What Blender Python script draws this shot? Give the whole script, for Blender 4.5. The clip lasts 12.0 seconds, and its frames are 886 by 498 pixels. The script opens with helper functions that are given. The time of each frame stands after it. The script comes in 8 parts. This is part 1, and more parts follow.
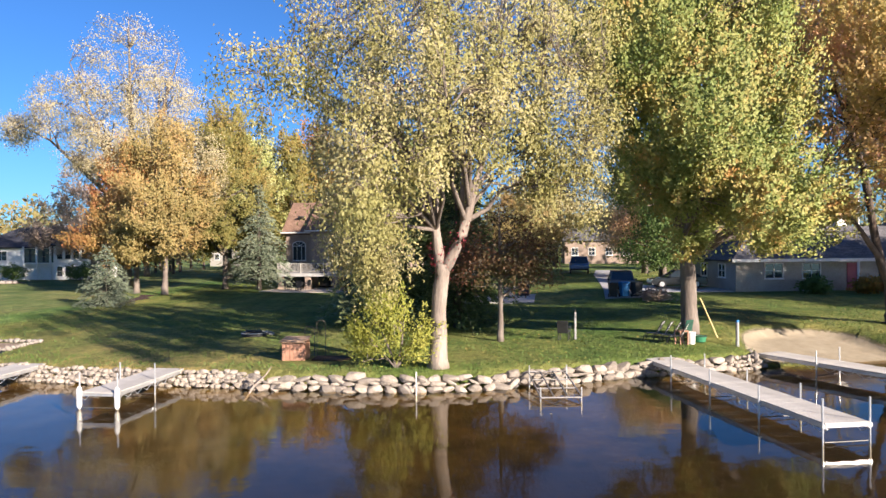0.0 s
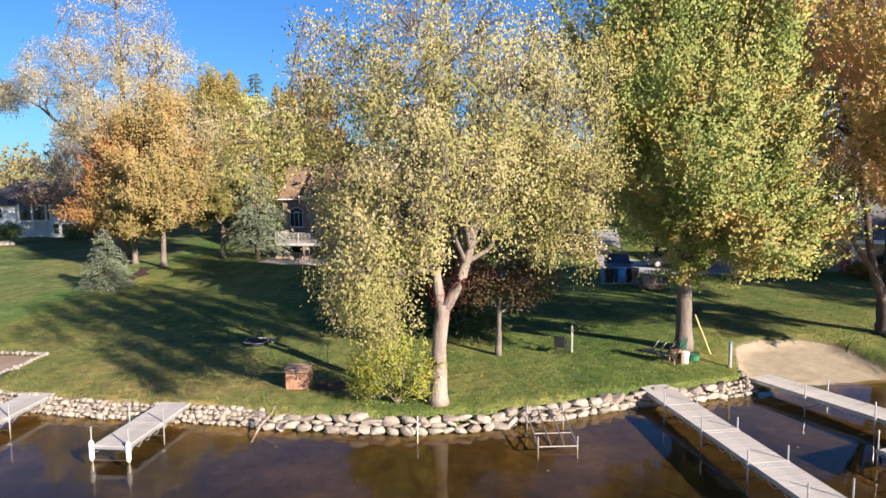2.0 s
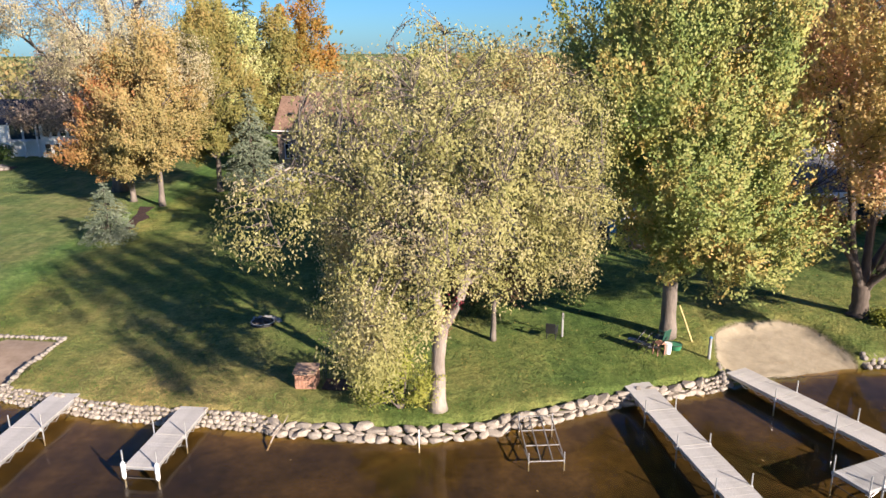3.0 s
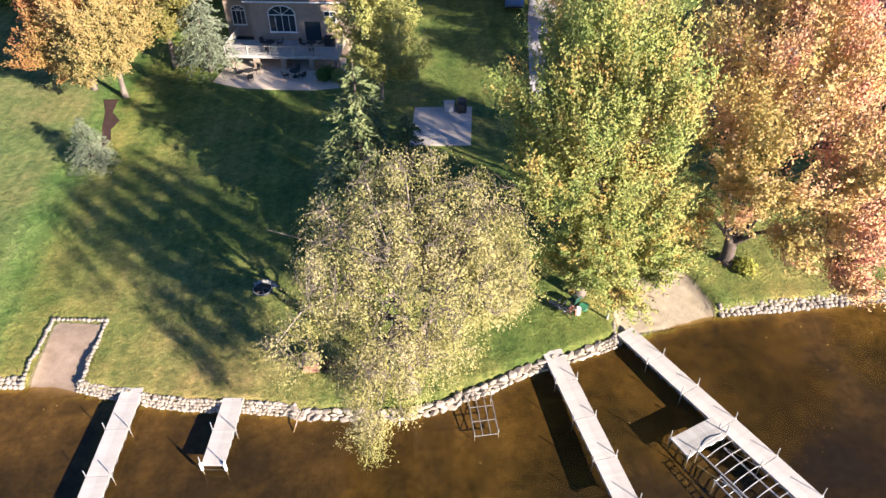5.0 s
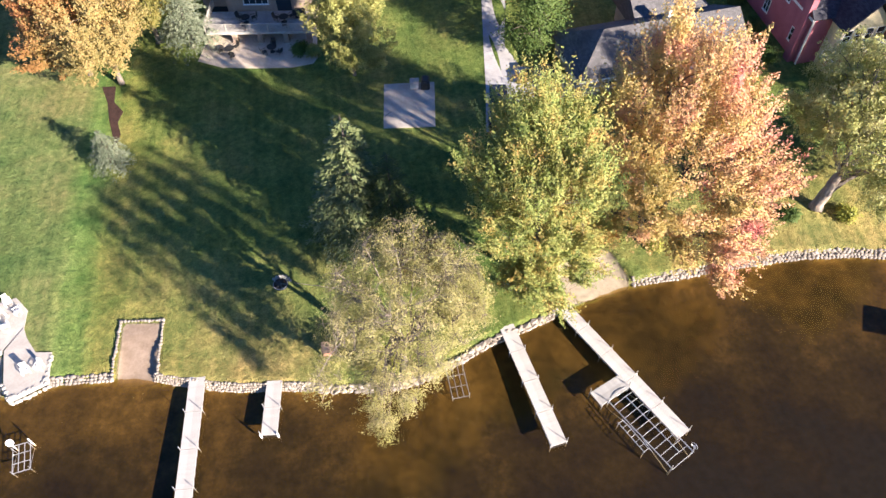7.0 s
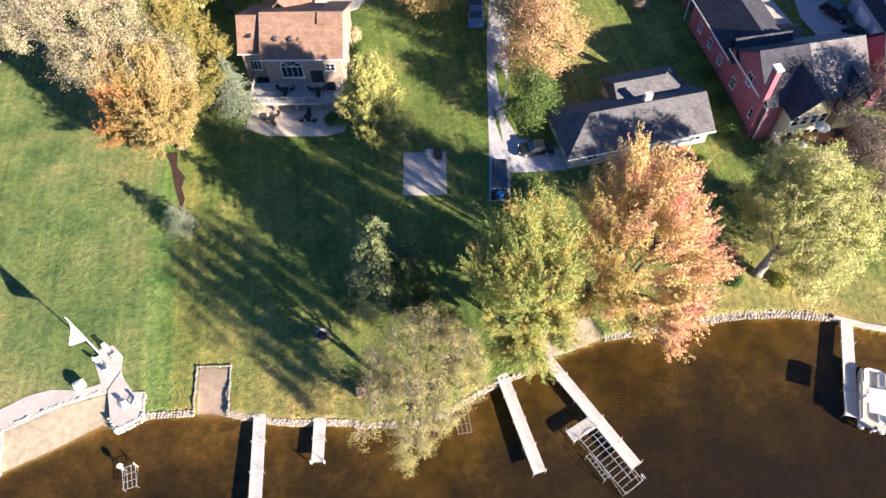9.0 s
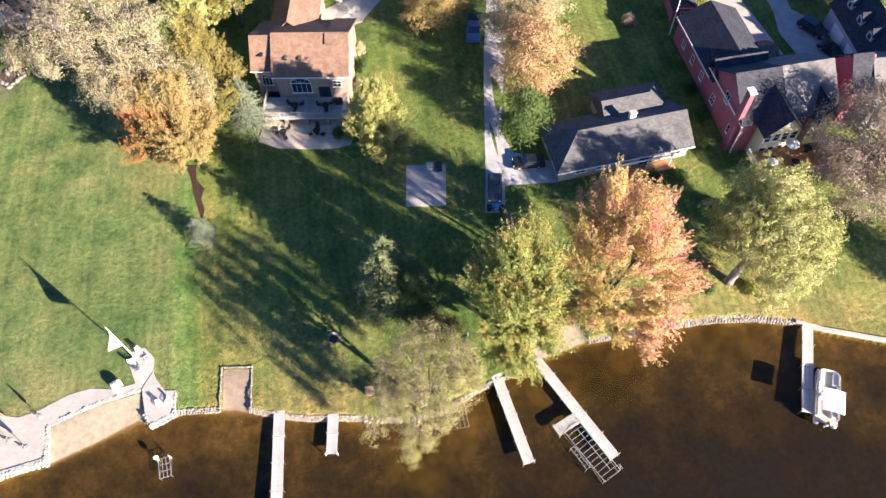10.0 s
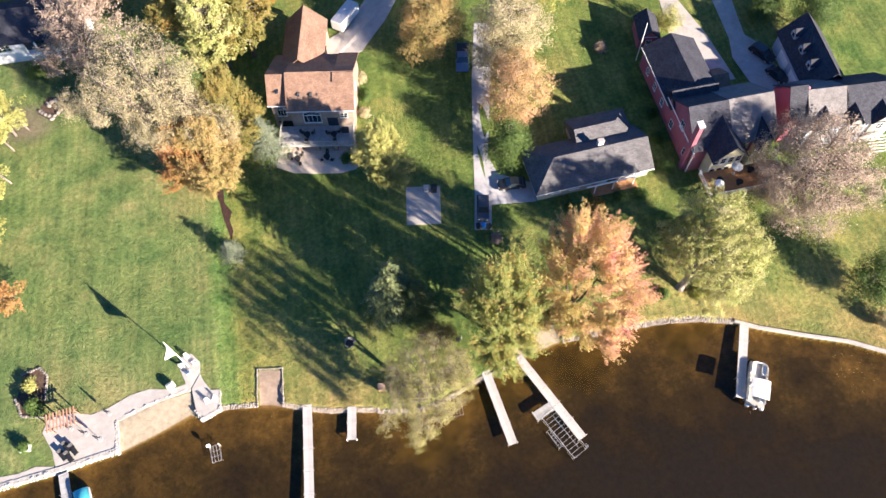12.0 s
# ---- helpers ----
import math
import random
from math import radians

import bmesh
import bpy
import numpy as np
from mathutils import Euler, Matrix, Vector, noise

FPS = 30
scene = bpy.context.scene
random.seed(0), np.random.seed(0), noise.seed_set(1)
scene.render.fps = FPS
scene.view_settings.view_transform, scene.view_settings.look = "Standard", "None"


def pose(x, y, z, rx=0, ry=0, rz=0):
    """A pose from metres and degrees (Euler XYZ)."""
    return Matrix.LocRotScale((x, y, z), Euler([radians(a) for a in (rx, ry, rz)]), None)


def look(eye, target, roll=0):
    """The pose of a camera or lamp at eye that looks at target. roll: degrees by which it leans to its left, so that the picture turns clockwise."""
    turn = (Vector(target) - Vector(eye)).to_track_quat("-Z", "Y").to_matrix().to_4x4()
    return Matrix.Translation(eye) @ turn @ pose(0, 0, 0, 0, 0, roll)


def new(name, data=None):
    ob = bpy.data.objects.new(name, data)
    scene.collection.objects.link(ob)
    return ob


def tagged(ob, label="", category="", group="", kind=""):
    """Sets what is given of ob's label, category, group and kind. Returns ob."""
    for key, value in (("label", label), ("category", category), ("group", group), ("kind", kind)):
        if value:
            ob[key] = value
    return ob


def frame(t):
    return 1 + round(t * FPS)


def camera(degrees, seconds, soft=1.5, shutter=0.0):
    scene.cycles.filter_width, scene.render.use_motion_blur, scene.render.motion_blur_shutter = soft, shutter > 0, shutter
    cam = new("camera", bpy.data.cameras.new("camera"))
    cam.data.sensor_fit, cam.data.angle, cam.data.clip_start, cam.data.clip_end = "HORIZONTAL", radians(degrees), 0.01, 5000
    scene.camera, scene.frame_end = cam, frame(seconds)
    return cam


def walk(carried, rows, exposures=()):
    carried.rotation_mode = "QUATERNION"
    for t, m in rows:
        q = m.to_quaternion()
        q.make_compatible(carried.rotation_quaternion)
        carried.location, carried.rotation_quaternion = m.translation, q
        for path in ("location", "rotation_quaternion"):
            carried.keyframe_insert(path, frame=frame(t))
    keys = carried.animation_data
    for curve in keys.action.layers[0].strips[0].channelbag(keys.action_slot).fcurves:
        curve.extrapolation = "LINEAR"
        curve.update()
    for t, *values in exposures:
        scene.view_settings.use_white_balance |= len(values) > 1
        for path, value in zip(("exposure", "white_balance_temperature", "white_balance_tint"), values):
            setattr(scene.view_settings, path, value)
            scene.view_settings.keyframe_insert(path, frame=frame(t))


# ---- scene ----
cam = camera(63.9, 12.0)
METRES, EYE, TILT, LEAN, TURN = 92.0, 5.1, -0.1, 0.4, 0.0
ROWS = [
    (0.0, 0.0000, 0.0000, 0.0000, -0.03, -0.08, 0.06),
    (0.5, -0.0002, -0.0001, 0.0076, -0.13, -1.10, 0.03),
    (1.0, -0.0004, -0.0001, 0.0168, -0.12, -2.39, 0.11),
    (1.5, -0.0009, -0.0000, 0.0286, -0.26, -3.95, 0.12),
    (2.0, -0.0018, 0.0001, 0.0463, -0.38, -5.97, 0.06),
    (2.5, -0.0024, -0.0001, 0.0655, -0.50, -8.69, 0.09),
    (3.0, -0.0041, -0.0019, 0.1075, -0.92, -15.60, 0.01),
    (3.2, -0.0045, -0.0026, 0.1265, -1.13, -18.69, -0.02),
    (4.8, -0.0076, -0.0077, 0.2848, -4.52, -37.84, 0.28),
    (5.0, -0.0080, -0.0084, 0.3046, -5.62, -38.86, 0.34),
    (5.5, -0.0104, -0.0103, 0.3544, -8.52, -41.58, 0.38),
    (6.0, -0.0120, -0.0107, 0.4029, -9.10, -45.34, 0.51),
    (6.5, -0.0127, -0.0102, 0.4517, -9.75, -48.97, 0.55),
    (7.0, -0.0136, -0.0106, 0.5017, -9.81, -52.38, 0.55),
    (7.2, -0.0137, -0.0108, 0.5217, -9.65, -53.44, 0.49),
    (8.8, -0.0141, -0.0124, 0.6813, -8.93, -55.35, 0.74),
    (9.0, -0.0142, -0.0126, 0.7013, -9.00, -55.75, 0.77),
    (9.5, -0.0148, -0.0131, 0.7507, -9.01, -57.00, 0.74),
    (10.0, -0.0152, -0.0134, 0.8012, -9.12, -58.26, 0.68),
    (10.5, -0.0163, -0.0142, 0.8502, -9.27, -59.38, 0.68),
    (11.0, -0.0169, -0.0156, 0.8994, -9.65, -60.39, 0.69),
    (11.5, -0.0175, -0.0166, 0.9498, -10.10, -61.35, 0.72),
    (12.0, -0.0180, -0.0173, 0.9995, -10.30, -62.10, 0.70),
]
walk(cam, [(t, pose(0, 0, EYE, TILT, LEAN, TURN) @ pose(METRES * x, METRES * y, METRES * z, 90 + pitch, roll, yaw)) for t, x, y, z, yaw, pitch, roll in ROWS],
     exposures=[(0.0, 1.56), (2.0, 1.47), (3.2, 1.46), (5.0, 2.0), (7.0, 2.1), (12.0, 2.12)])

# ---- light ----
SUN_ELEV, SUN_AZ = 21.0, 136.8          # degrees up; degrees clockwise from +y
world = bpy.data.worlds.new("sky")
scene.world = world
world.use_nodes = True
wn = world.node_tree.nodes
sky = wn.new("ShaderNodeTexSky")
sky.sky_type = "NISHITA"
sky.sun_disc = False
sky.sun_elevation, sky.sun_rotation = radians(SUN_ELEV), radians(SUN_AZ)
sky.air_density, sky.dust_density, sky.ozone_density = 1.0, 0.25, 4.0
wn["Background"].inputs["Strength"].default_value = 0.05
tint = wn.new("ShaderNodeMix")
tint.data_type, tint.blend_type = "RGBA", "MULTIPLY"
tint.inputs["Factor"].default_value, tint.inputs["B"].default_value = 1.0, (0.40, 0.71, 1.12, 1)
world.node_tree.links.new(sky.outputs[0], tint.inputs["A"])
world.node_tree.links.new(tint.outputs["Result"], wn["Background"].inputs["Color"])

sun_data = bpy.data.lights.new("sun", "SUN")
sun_data.energy, sun_data.angle, sun_data.color = 5.0, radians(0.6), (1.0, 0.86, 0.735)
sun = new("sun", sun_data)
el, az = radians(SUN_ELEV), radians(SUN_AZ)
SUN_DIR = Vector((math.cos(el) * math.sin(az), math.cos(el) * math.cos(az), math.sin(el)))
sun.matrix_world = look(SUN_DIR * 200, (0, 0, 0))


# ---- materials ----
def material(name):
    m = bpy.data.materials.new(name)
    m.use_nodes = True
    return m, m.node_tree.nodes, m.node_tree.links, m.node_tree.nodes["Principled BSDF"]


def ramp(nodes, stops):
    r = nodes.new("ShaderNodeValToRGB")
    e = r.color_ramp.elements
    while len(e) < len(stops):
        e.new(0.5)
    for k, (p, c) in zip(e, stops):
        k.position, k.color = p, (*c, 1)
    return r


def noise_tex(nodes, links, scale, detail=4, rough=0.6, coords="Object", squash=None):
    tc = nodes.new("ShaderNodeTexCoord")
    n = nodes.new("ShaderNodeTexNoise")
    n.inputs["Scale"].default_value, n.inputs["Detail"].default_value = scale, detail
    n.inputs["Roughness"].default_value = rough
    if squash:
        mp = nodes.new("ShaderNodeMapping")
        mp.inputs["Scale"].default_value = squash
        links.new(tc.outputs[coords], mp.inputs["Vector"])
        links.new(mp.outputs[0], n.inputs["Vector"])
    else:
        links.new(tc.outputs[coords], n.inputs["Vector"])
    return n


def mix_rgb(nodes, links, fac, a, b, mode="MIX"):
    m = nodes.new("ShaderNodeMix")
    m.data_type, m.blend_type = "RGBA", mode
    for sock, v in ((m.inputs["Factor"], fac), (m.inputs["A"], a), (m.inputs["B"], b)):
        if isinstance(v, (int, float)):
            sock.default_value = v
        elif isinstance(v, tuple):
            sock.default_value = (*v, 1)
        else:
            links.new(v, sock)
    return m.outputs["Result"]


def bump(nodes, links, height, strength, distance, bsdf):
    b = nodes.new("ShaderNodeBump")
    b.inputs["Strength"].default_value, b.inputs["Distance"].default_value = strength, distance
    links.new(height, b.inputs["Height"])
    links.new(b.outputs[0], bsdf.inputs["Normal"])


def surface(name, c1, c2, scale=3.0, rough=0.7, metal=0.0, fine=30.0, relief=0.25, dist=0.02, each=0.0, squash=None, spec=0.4):
    """A two-scale surface: broad stains from c1 to c2, fine grain, light relief, and a spread between pieces."""
    m, n, l, b = material(name)
    big = noise_tex(n, l, scale, 5, 0.65, squash=squash)
    small = noise_tex(n, l, fine, 3, 0.7, squash=squash)
    r = ramp(n, ((0.3, c1), (0.7, c2)))
    l.new(big.outputs["Fac"], r.inputs[0])
    g = ramp(n, ((0.25, (0.72, 0.72, 0.72)), (0.75, (1.18, 1.18, 1.18))))
    l.new(small.outputs["Fac"], g.inputs[0])
    col = mix_rgb(n, l, 1.0, r.outputs[0], g.outputs[0], "MULTIPLY")
    if each:
        oi = n.new("ShaderNodeObjectInfo")
        er = ramp(n, ((0.0, (1 - each,) * 3), (1.0, (1 + each,) * 3)))
        l.new(oi.outputs["Random"], er.inputs[0])
        col = mix_rgb(n, l, 1.0, col, er.outputs[0], "MULTIPLY")
    l.new(col, b.inputs["Base Color"])
    b.inputs["Roughness"].default_value, b.inputs["Metallic"].default_value = rough, metal
    b.inputs["Specular IOR Level"].default_value = spec
    bump(n, l, small.outputs["Fac"], relief, dist, b)
    return m


def leaf_material(name, stops, through_light=0.38, patch=0.45, mixw=0.36, side=0.0):
    """Foliage: colours by patch of the crown and leaf by leaf, with light coming through the leaves."""
    m, n, l, b = material(name)
    geo = n.new("ShaderNodeNewGeometry")
    big = noise_tex(n, l, patch, 3, 0.6)
    mx = n.new("ShaderNodeMix")
    mx.inputs[0].default_value = mixw
    sp = n.new("ShaderNodeMapRange")
    sp.inputs["From Min"].default_value, sp.inputs["From Max"].default_value = 0.28, 0.72
    l.new(big.outputs["Fac"], sp.inputs["Value"])
    l.new(sp.outputs[0], mx.inputs[2])
    l.new(geo.outputs["Random Per Island"], mx.inputs[3])
    r = ramp(n, stops)
    shift = n.new("ShaderNodeMath")          # one side of the crown turns colour before the other
    shift.operation = "MULTIPLY_ADD"
    tc = n.new("ShaderNodeTexCoord")
    sx = n.new("ShaderNodeSeparateXYZ")
    l.new(tc.outputs["Object"], sx.inputs[0])
    l.new(sx.outputs["X"], shift.inputs[0])
    shift.inputs[1].default_value = side
    l.new(mx.outputs[0], shift.inputs[2])
    l.new(shift.outputs[0], r.inputs[0])
    l.new(r.outputs[0], b.inputs["Base Color"])
    b.inputs["Roughness"].default_value = 0.55
    b.inputs["Specular IOR Level"].default_value = 0.25
    tr = n.new("ShaderNodeBsdfTranslucent")
    # leaves lie roughly along the rounded outside of their clump
    out, lay, unit = n.new("ShaderNodeAttribute"), n.new("ShaderNodeVectorMath"), n.new("ShaderNodeVectorMath")
    out.attribute_name = "outward"
    lay.operation, unit.operation = "MULTIPLY_ADD", "NORMALIZE"
    l.new(geo.outputs["Normal"], lay.inputs[0])
    lay.inputs[1].default_value = (0.75, 0.75, 0.75)
    l.new(out.outputs["Vector"], lay.inputs[2])
    l.new(lay.outputs[0], unit.inputs[0])
    l.new(unit.outputs[0], b.inputs["Normal"])
    l.new(unit.outputs[0], tr.inputs["Normal"])
    l.new(r.outputs[0], tr.inputs["Color"])
    ms = n.new("ShaderNodeMixShader")
    ms.inputs[0].default_value = through_light
    l.new(b.outputs[0], ms.inputs[1])
    l.new(tr.outputs[0], ms.inputs[2])
    l.new(ms.outputs[0], n["Material Output"].inputs["Surface"])
    return m


def lawn_material():
    m, n, l, b = material("lawn_sand_and_lake_bed")
    # mown grass
    big = noise_tex(n, l, 0.05, 5, 0.6)
    mid = noise_tex(n, l, 1.5, 6, 0.78)
    tuft = noise_tex(n, l, 0.22, 4, 0.65)
    fine = noise_tex(n, l, 9.0, 4, 0.75)
    mow = noise_tex(n, l, 0.5, 2, 0.5, squash=(1.6, 0.12, 1))
    r1 = ramp(n, ((0.28, (0.074, 0.140, 0.036)), (0.50, (0.122, 0.180, 0.052)), (0.72, (0.190, 0.210, 0.076)), (1.0, (0.265, 0.238, 0.104))))
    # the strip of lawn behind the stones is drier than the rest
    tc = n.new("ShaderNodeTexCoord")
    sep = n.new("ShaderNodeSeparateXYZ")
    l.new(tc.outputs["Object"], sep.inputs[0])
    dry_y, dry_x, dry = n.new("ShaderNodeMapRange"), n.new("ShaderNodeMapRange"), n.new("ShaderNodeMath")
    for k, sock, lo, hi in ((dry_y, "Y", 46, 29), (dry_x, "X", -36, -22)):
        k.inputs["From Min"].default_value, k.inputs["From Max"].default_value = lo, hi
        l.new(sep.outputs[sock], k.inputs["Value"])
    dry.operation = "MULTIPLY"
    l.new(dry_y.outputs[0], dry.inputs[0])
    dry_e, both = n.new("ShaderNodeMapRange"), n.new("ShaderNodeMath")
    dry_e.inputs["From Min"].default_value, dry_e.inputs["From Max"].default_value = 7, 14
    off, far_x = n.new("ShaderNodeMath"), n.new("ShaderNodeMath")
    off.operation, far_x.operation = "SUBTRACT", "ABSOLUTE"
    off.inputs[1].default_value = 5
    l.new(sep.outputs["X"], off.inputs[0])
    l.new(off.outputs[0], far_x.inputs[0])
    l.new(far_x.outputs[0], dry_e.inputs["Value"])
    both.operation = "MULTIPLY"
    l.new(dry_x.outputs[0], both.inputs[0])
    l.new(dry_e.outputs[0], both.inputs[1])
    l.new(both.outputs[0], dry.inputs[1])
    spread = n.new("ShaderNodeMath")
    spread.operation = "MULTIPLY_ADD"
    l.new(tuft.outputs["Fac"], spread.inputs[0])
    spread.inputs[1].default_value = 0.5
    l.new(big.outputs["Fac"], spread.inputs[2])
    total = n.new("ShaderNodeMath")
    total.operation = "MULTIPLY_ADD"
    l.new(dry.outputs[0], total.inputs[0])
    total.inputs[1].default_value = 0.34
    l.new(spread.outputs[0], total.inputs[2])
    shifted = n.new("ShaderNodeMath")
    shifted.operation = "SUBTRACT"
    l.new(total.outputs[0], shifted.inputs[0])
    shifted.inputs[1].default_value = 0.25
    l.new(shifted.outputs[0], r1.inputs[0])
    r2 = ramp(n, ((0.36, (0.64, 0.70, 0.64)), (0.64, (1.34, 1.28, 1.28))))
    l.new(mid.outputs["Fac"], r2.inputs[0])
    r3 = ramp(n, ((0.3, (0.62, 0.66, 0.6)), (0.7, (1.35, 1.3, 1.25))))
    l.new(fine.outputs["Fac"], r3.inputs[0])
    r4 = ramp(n, ((0.35, (0.84, 0.87, 0.84)), (0.65, (1.15, 1.11, 1.08))))
    l.new(mow.outputs["Fac"], r4.inputs[0])
    col = mix_rgb(n, l, 1.0, r1.outputs[0], r2.outputs[0], "MULTIPLY")
    col = mix_rgb(n, l, 1.0, col, r3.outputs[0], "MULTIPLY")
    col = mix_rgb(n, l, 1.0, col, r4.outputs[0], "MULTIPLY")
    r5 = ramp(n, ((0.36, (0.78, 0.84, 0.86)), (0.50, (1.0, 1.0, 1.0)), (0.66, (1.16, 1.10, 1.12))))
    l.new(tuft.outputs["Fac"], r5.inputs[0])
    col = mix_rgb(n, l, 1.0, col, r5.outputs[0], "MULTIPLY")
    lines = n.new("ShaderNodeTexWave")
    lines.bands_direction = "X"
    lines.inputs["Scale"].default_value, lines.inputs["Distortion"].default_value = 0.30, 5.0
    lines.inputs["Detail"].default_value, lines.inputs["Detail Scale"].default_value = 3, 0.25
    l.new(tc.outputs["Object"], lines.inputs["Vector"])
    r6 = ramp(n, ((0.2, (0.95, 0.965, 0.95)), (0.8, (1.05, 1.03, 1.04))))
    l.new(lines.outputs["Fac"], r6.inputs[0])
    col = mix_rgb(n, l, 1.0, col, r6.outputs[0], "MULTIPLY")
    blot = noise_tex(n, l, 0.13, 6, 0.7)
    r7 = ramp(n, ((0.44, (1.0, 1.0, 1.0)), (0.60, (1.08, 0.97, 1.0))))
    l.new(blot.outputs["Fac"], r7.inputs[0])
    col = mix_rgb(n, l, 1.0, col, r7.outputs[0], "MULTIPLY")
    # the neighbours' lawns: grey-green to the west, a lush strip on the line, drier and more olive to the east
    lot, zone = n.new("ShaderNodeMath"), n.new("ShaderNodeMapRange")
    lot.operation = "MULTIPLY_ADD"
    l.new(blot.outputs["Fac"], lot.inputs[0])
    lot.inputs[1].default_value = 3.0
    l.new(sep.outputs["X"], lot.inputs[2])
    zone.inputs["From Min"].default_value, zone.inputs["From Max"].default_value = -35.0, -15.0
    l.new(lot.outputs[0], zone.inputs["Value"])
    r8 = ramp(n, ((0.0, (1.06, 1.0, 1.22)), (0.34, (1.04, 1.0, 1.18)), (0.42, (0.84, 1.06, 0.98)), (0.50, (0.90, 1.06, 0.92)), (0.58, (1.16, 1.04, 0.92)), (1.0, (1.06, 0.99, 0.95))))
    l.new(zone.outputs[0], r8.inputs[0])
    col = mix_rgb(n, l, 1.0, col, r8.outputs[0], "MULTIPLY")
    # sand
    sand_n = noise_tex(n, l, 1.2, 6, 0.7)
    rs = ramp(n, ((0.3, (0.23, 0.19, 0.132)), (0.7, (0.36, 0.305, 0.222))))
    l.new(sand_n.outputs["Fac"], rs.inputs[0])
    at = n.new("ShaderNodeAttribute")
    at.attribute_name = "sand"
    edge = n.new("ShaderNodeMath")
    edge.operation = "ADD"
    jit = n.new("ShaderNodeMapRange")
    jit.inputs["To Min"].default_value, jit.inputs["To Max"].default_value = -0.3, 0.3
    l.new(fine.outputs["Fac"], jit.inputs["Value"])
    l.new(at.outputs["Fac"], edge.inputs[0])
    l.new(jit.outputs[0], edge.inputs[1])
    st = n.new("ShaderNodeMapRange")
    st.inputs["From Min"].default_value, st.inputs["From Max"].default_value = 0.4, 0.6
    l.new(edge.outputs[0], st.inputs["Value"])
    ad_ = n.new("ShaderNodeAttribute")
    ad_.attribute_name = "dirt"
    soil = ramp(n, ((0.3, (0.20, 0.145, 0.105)), (0.7, (0.32, 0.245, 0.185))))
    l.new(sand_n.outputs["Fac"], soil.inputs[0])
    loose = mix_rgb(n, l, ad_.outputs["Fac"], rs.outputs[0], soil.outputs[0])
    col = mix_rgb(n, l, st.outputs[0], col, loose)
    # lake bed: mottled golden sand and weed
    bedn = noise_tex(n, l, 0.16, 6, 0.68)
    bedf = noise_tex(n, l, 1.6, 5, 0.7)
    # colour darkens outwards to paint in the light lost in deepening water
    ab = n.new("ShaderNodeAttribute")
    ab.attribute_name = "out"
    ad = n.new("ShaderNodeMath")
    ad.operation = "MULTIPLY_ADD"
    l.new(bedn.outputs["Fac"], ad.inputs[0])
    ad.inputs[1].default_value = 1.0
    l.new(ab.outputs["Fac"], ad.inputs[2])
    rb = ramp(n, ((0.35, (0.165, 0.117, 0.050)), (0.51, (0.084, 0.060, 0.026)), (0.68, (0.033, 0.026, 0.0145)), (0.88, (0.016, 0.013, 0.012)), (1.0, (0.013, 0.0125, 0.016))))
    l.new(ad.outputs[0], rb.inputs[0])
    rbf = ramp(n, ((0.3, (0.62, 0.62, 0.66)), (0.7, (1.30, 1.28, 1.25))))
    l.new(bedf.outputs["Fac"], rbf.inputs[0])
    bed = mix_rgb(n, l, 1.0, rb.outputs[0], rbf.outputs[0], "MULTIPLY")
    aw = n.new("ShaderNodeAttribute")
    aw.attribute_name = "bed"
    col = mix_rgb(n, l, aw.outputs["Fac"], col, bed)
    l.new(col, b.inputs["Base Color"])
    b.inputs["Roughness"].default_value = 0.9
    b.inputs["Specular IOR Level"].default_value = 0.15
    hsum = n.new("ShaderNodeMath")
    hsum.operation = "MULTIPLY_ADD"
    l.new(mid.outputs["Fac"], hsum.inputs[0])
    hsum.inputs[1].default_value = 8.0
    l.new(fine.outputs["Fac"], hsum.inputs[2])
    # sand and lake bed are smooth, grass is tufted
    loosest, flat, relief = n.new("ShaderNodeMath"), n.new("ShaderNodeMapRange"), n.new("ShaderNodeMath")
    loosest.operation, relief.operation = "MAXIMUM", "MULTIPLY"
    l.new(st.outputs[0], loosest.inputs[0])
    l.new(aw.outputs["Fac"], loosest.inputs[1])
    flat.inputs["To Min"].default_value, flat.inputs["To Max"].default_value = 1.0, 0.12
    l.new(loosest.outputs[0], flat.inputs["Value"])
    l.new(hsum.outputs[0], relief.inputs[0])
    l.new(flat.outputs[0], relief.inputs[1])
    bump(n, l, relief.outputs[0], 0.8, 0.07, b)
    return m


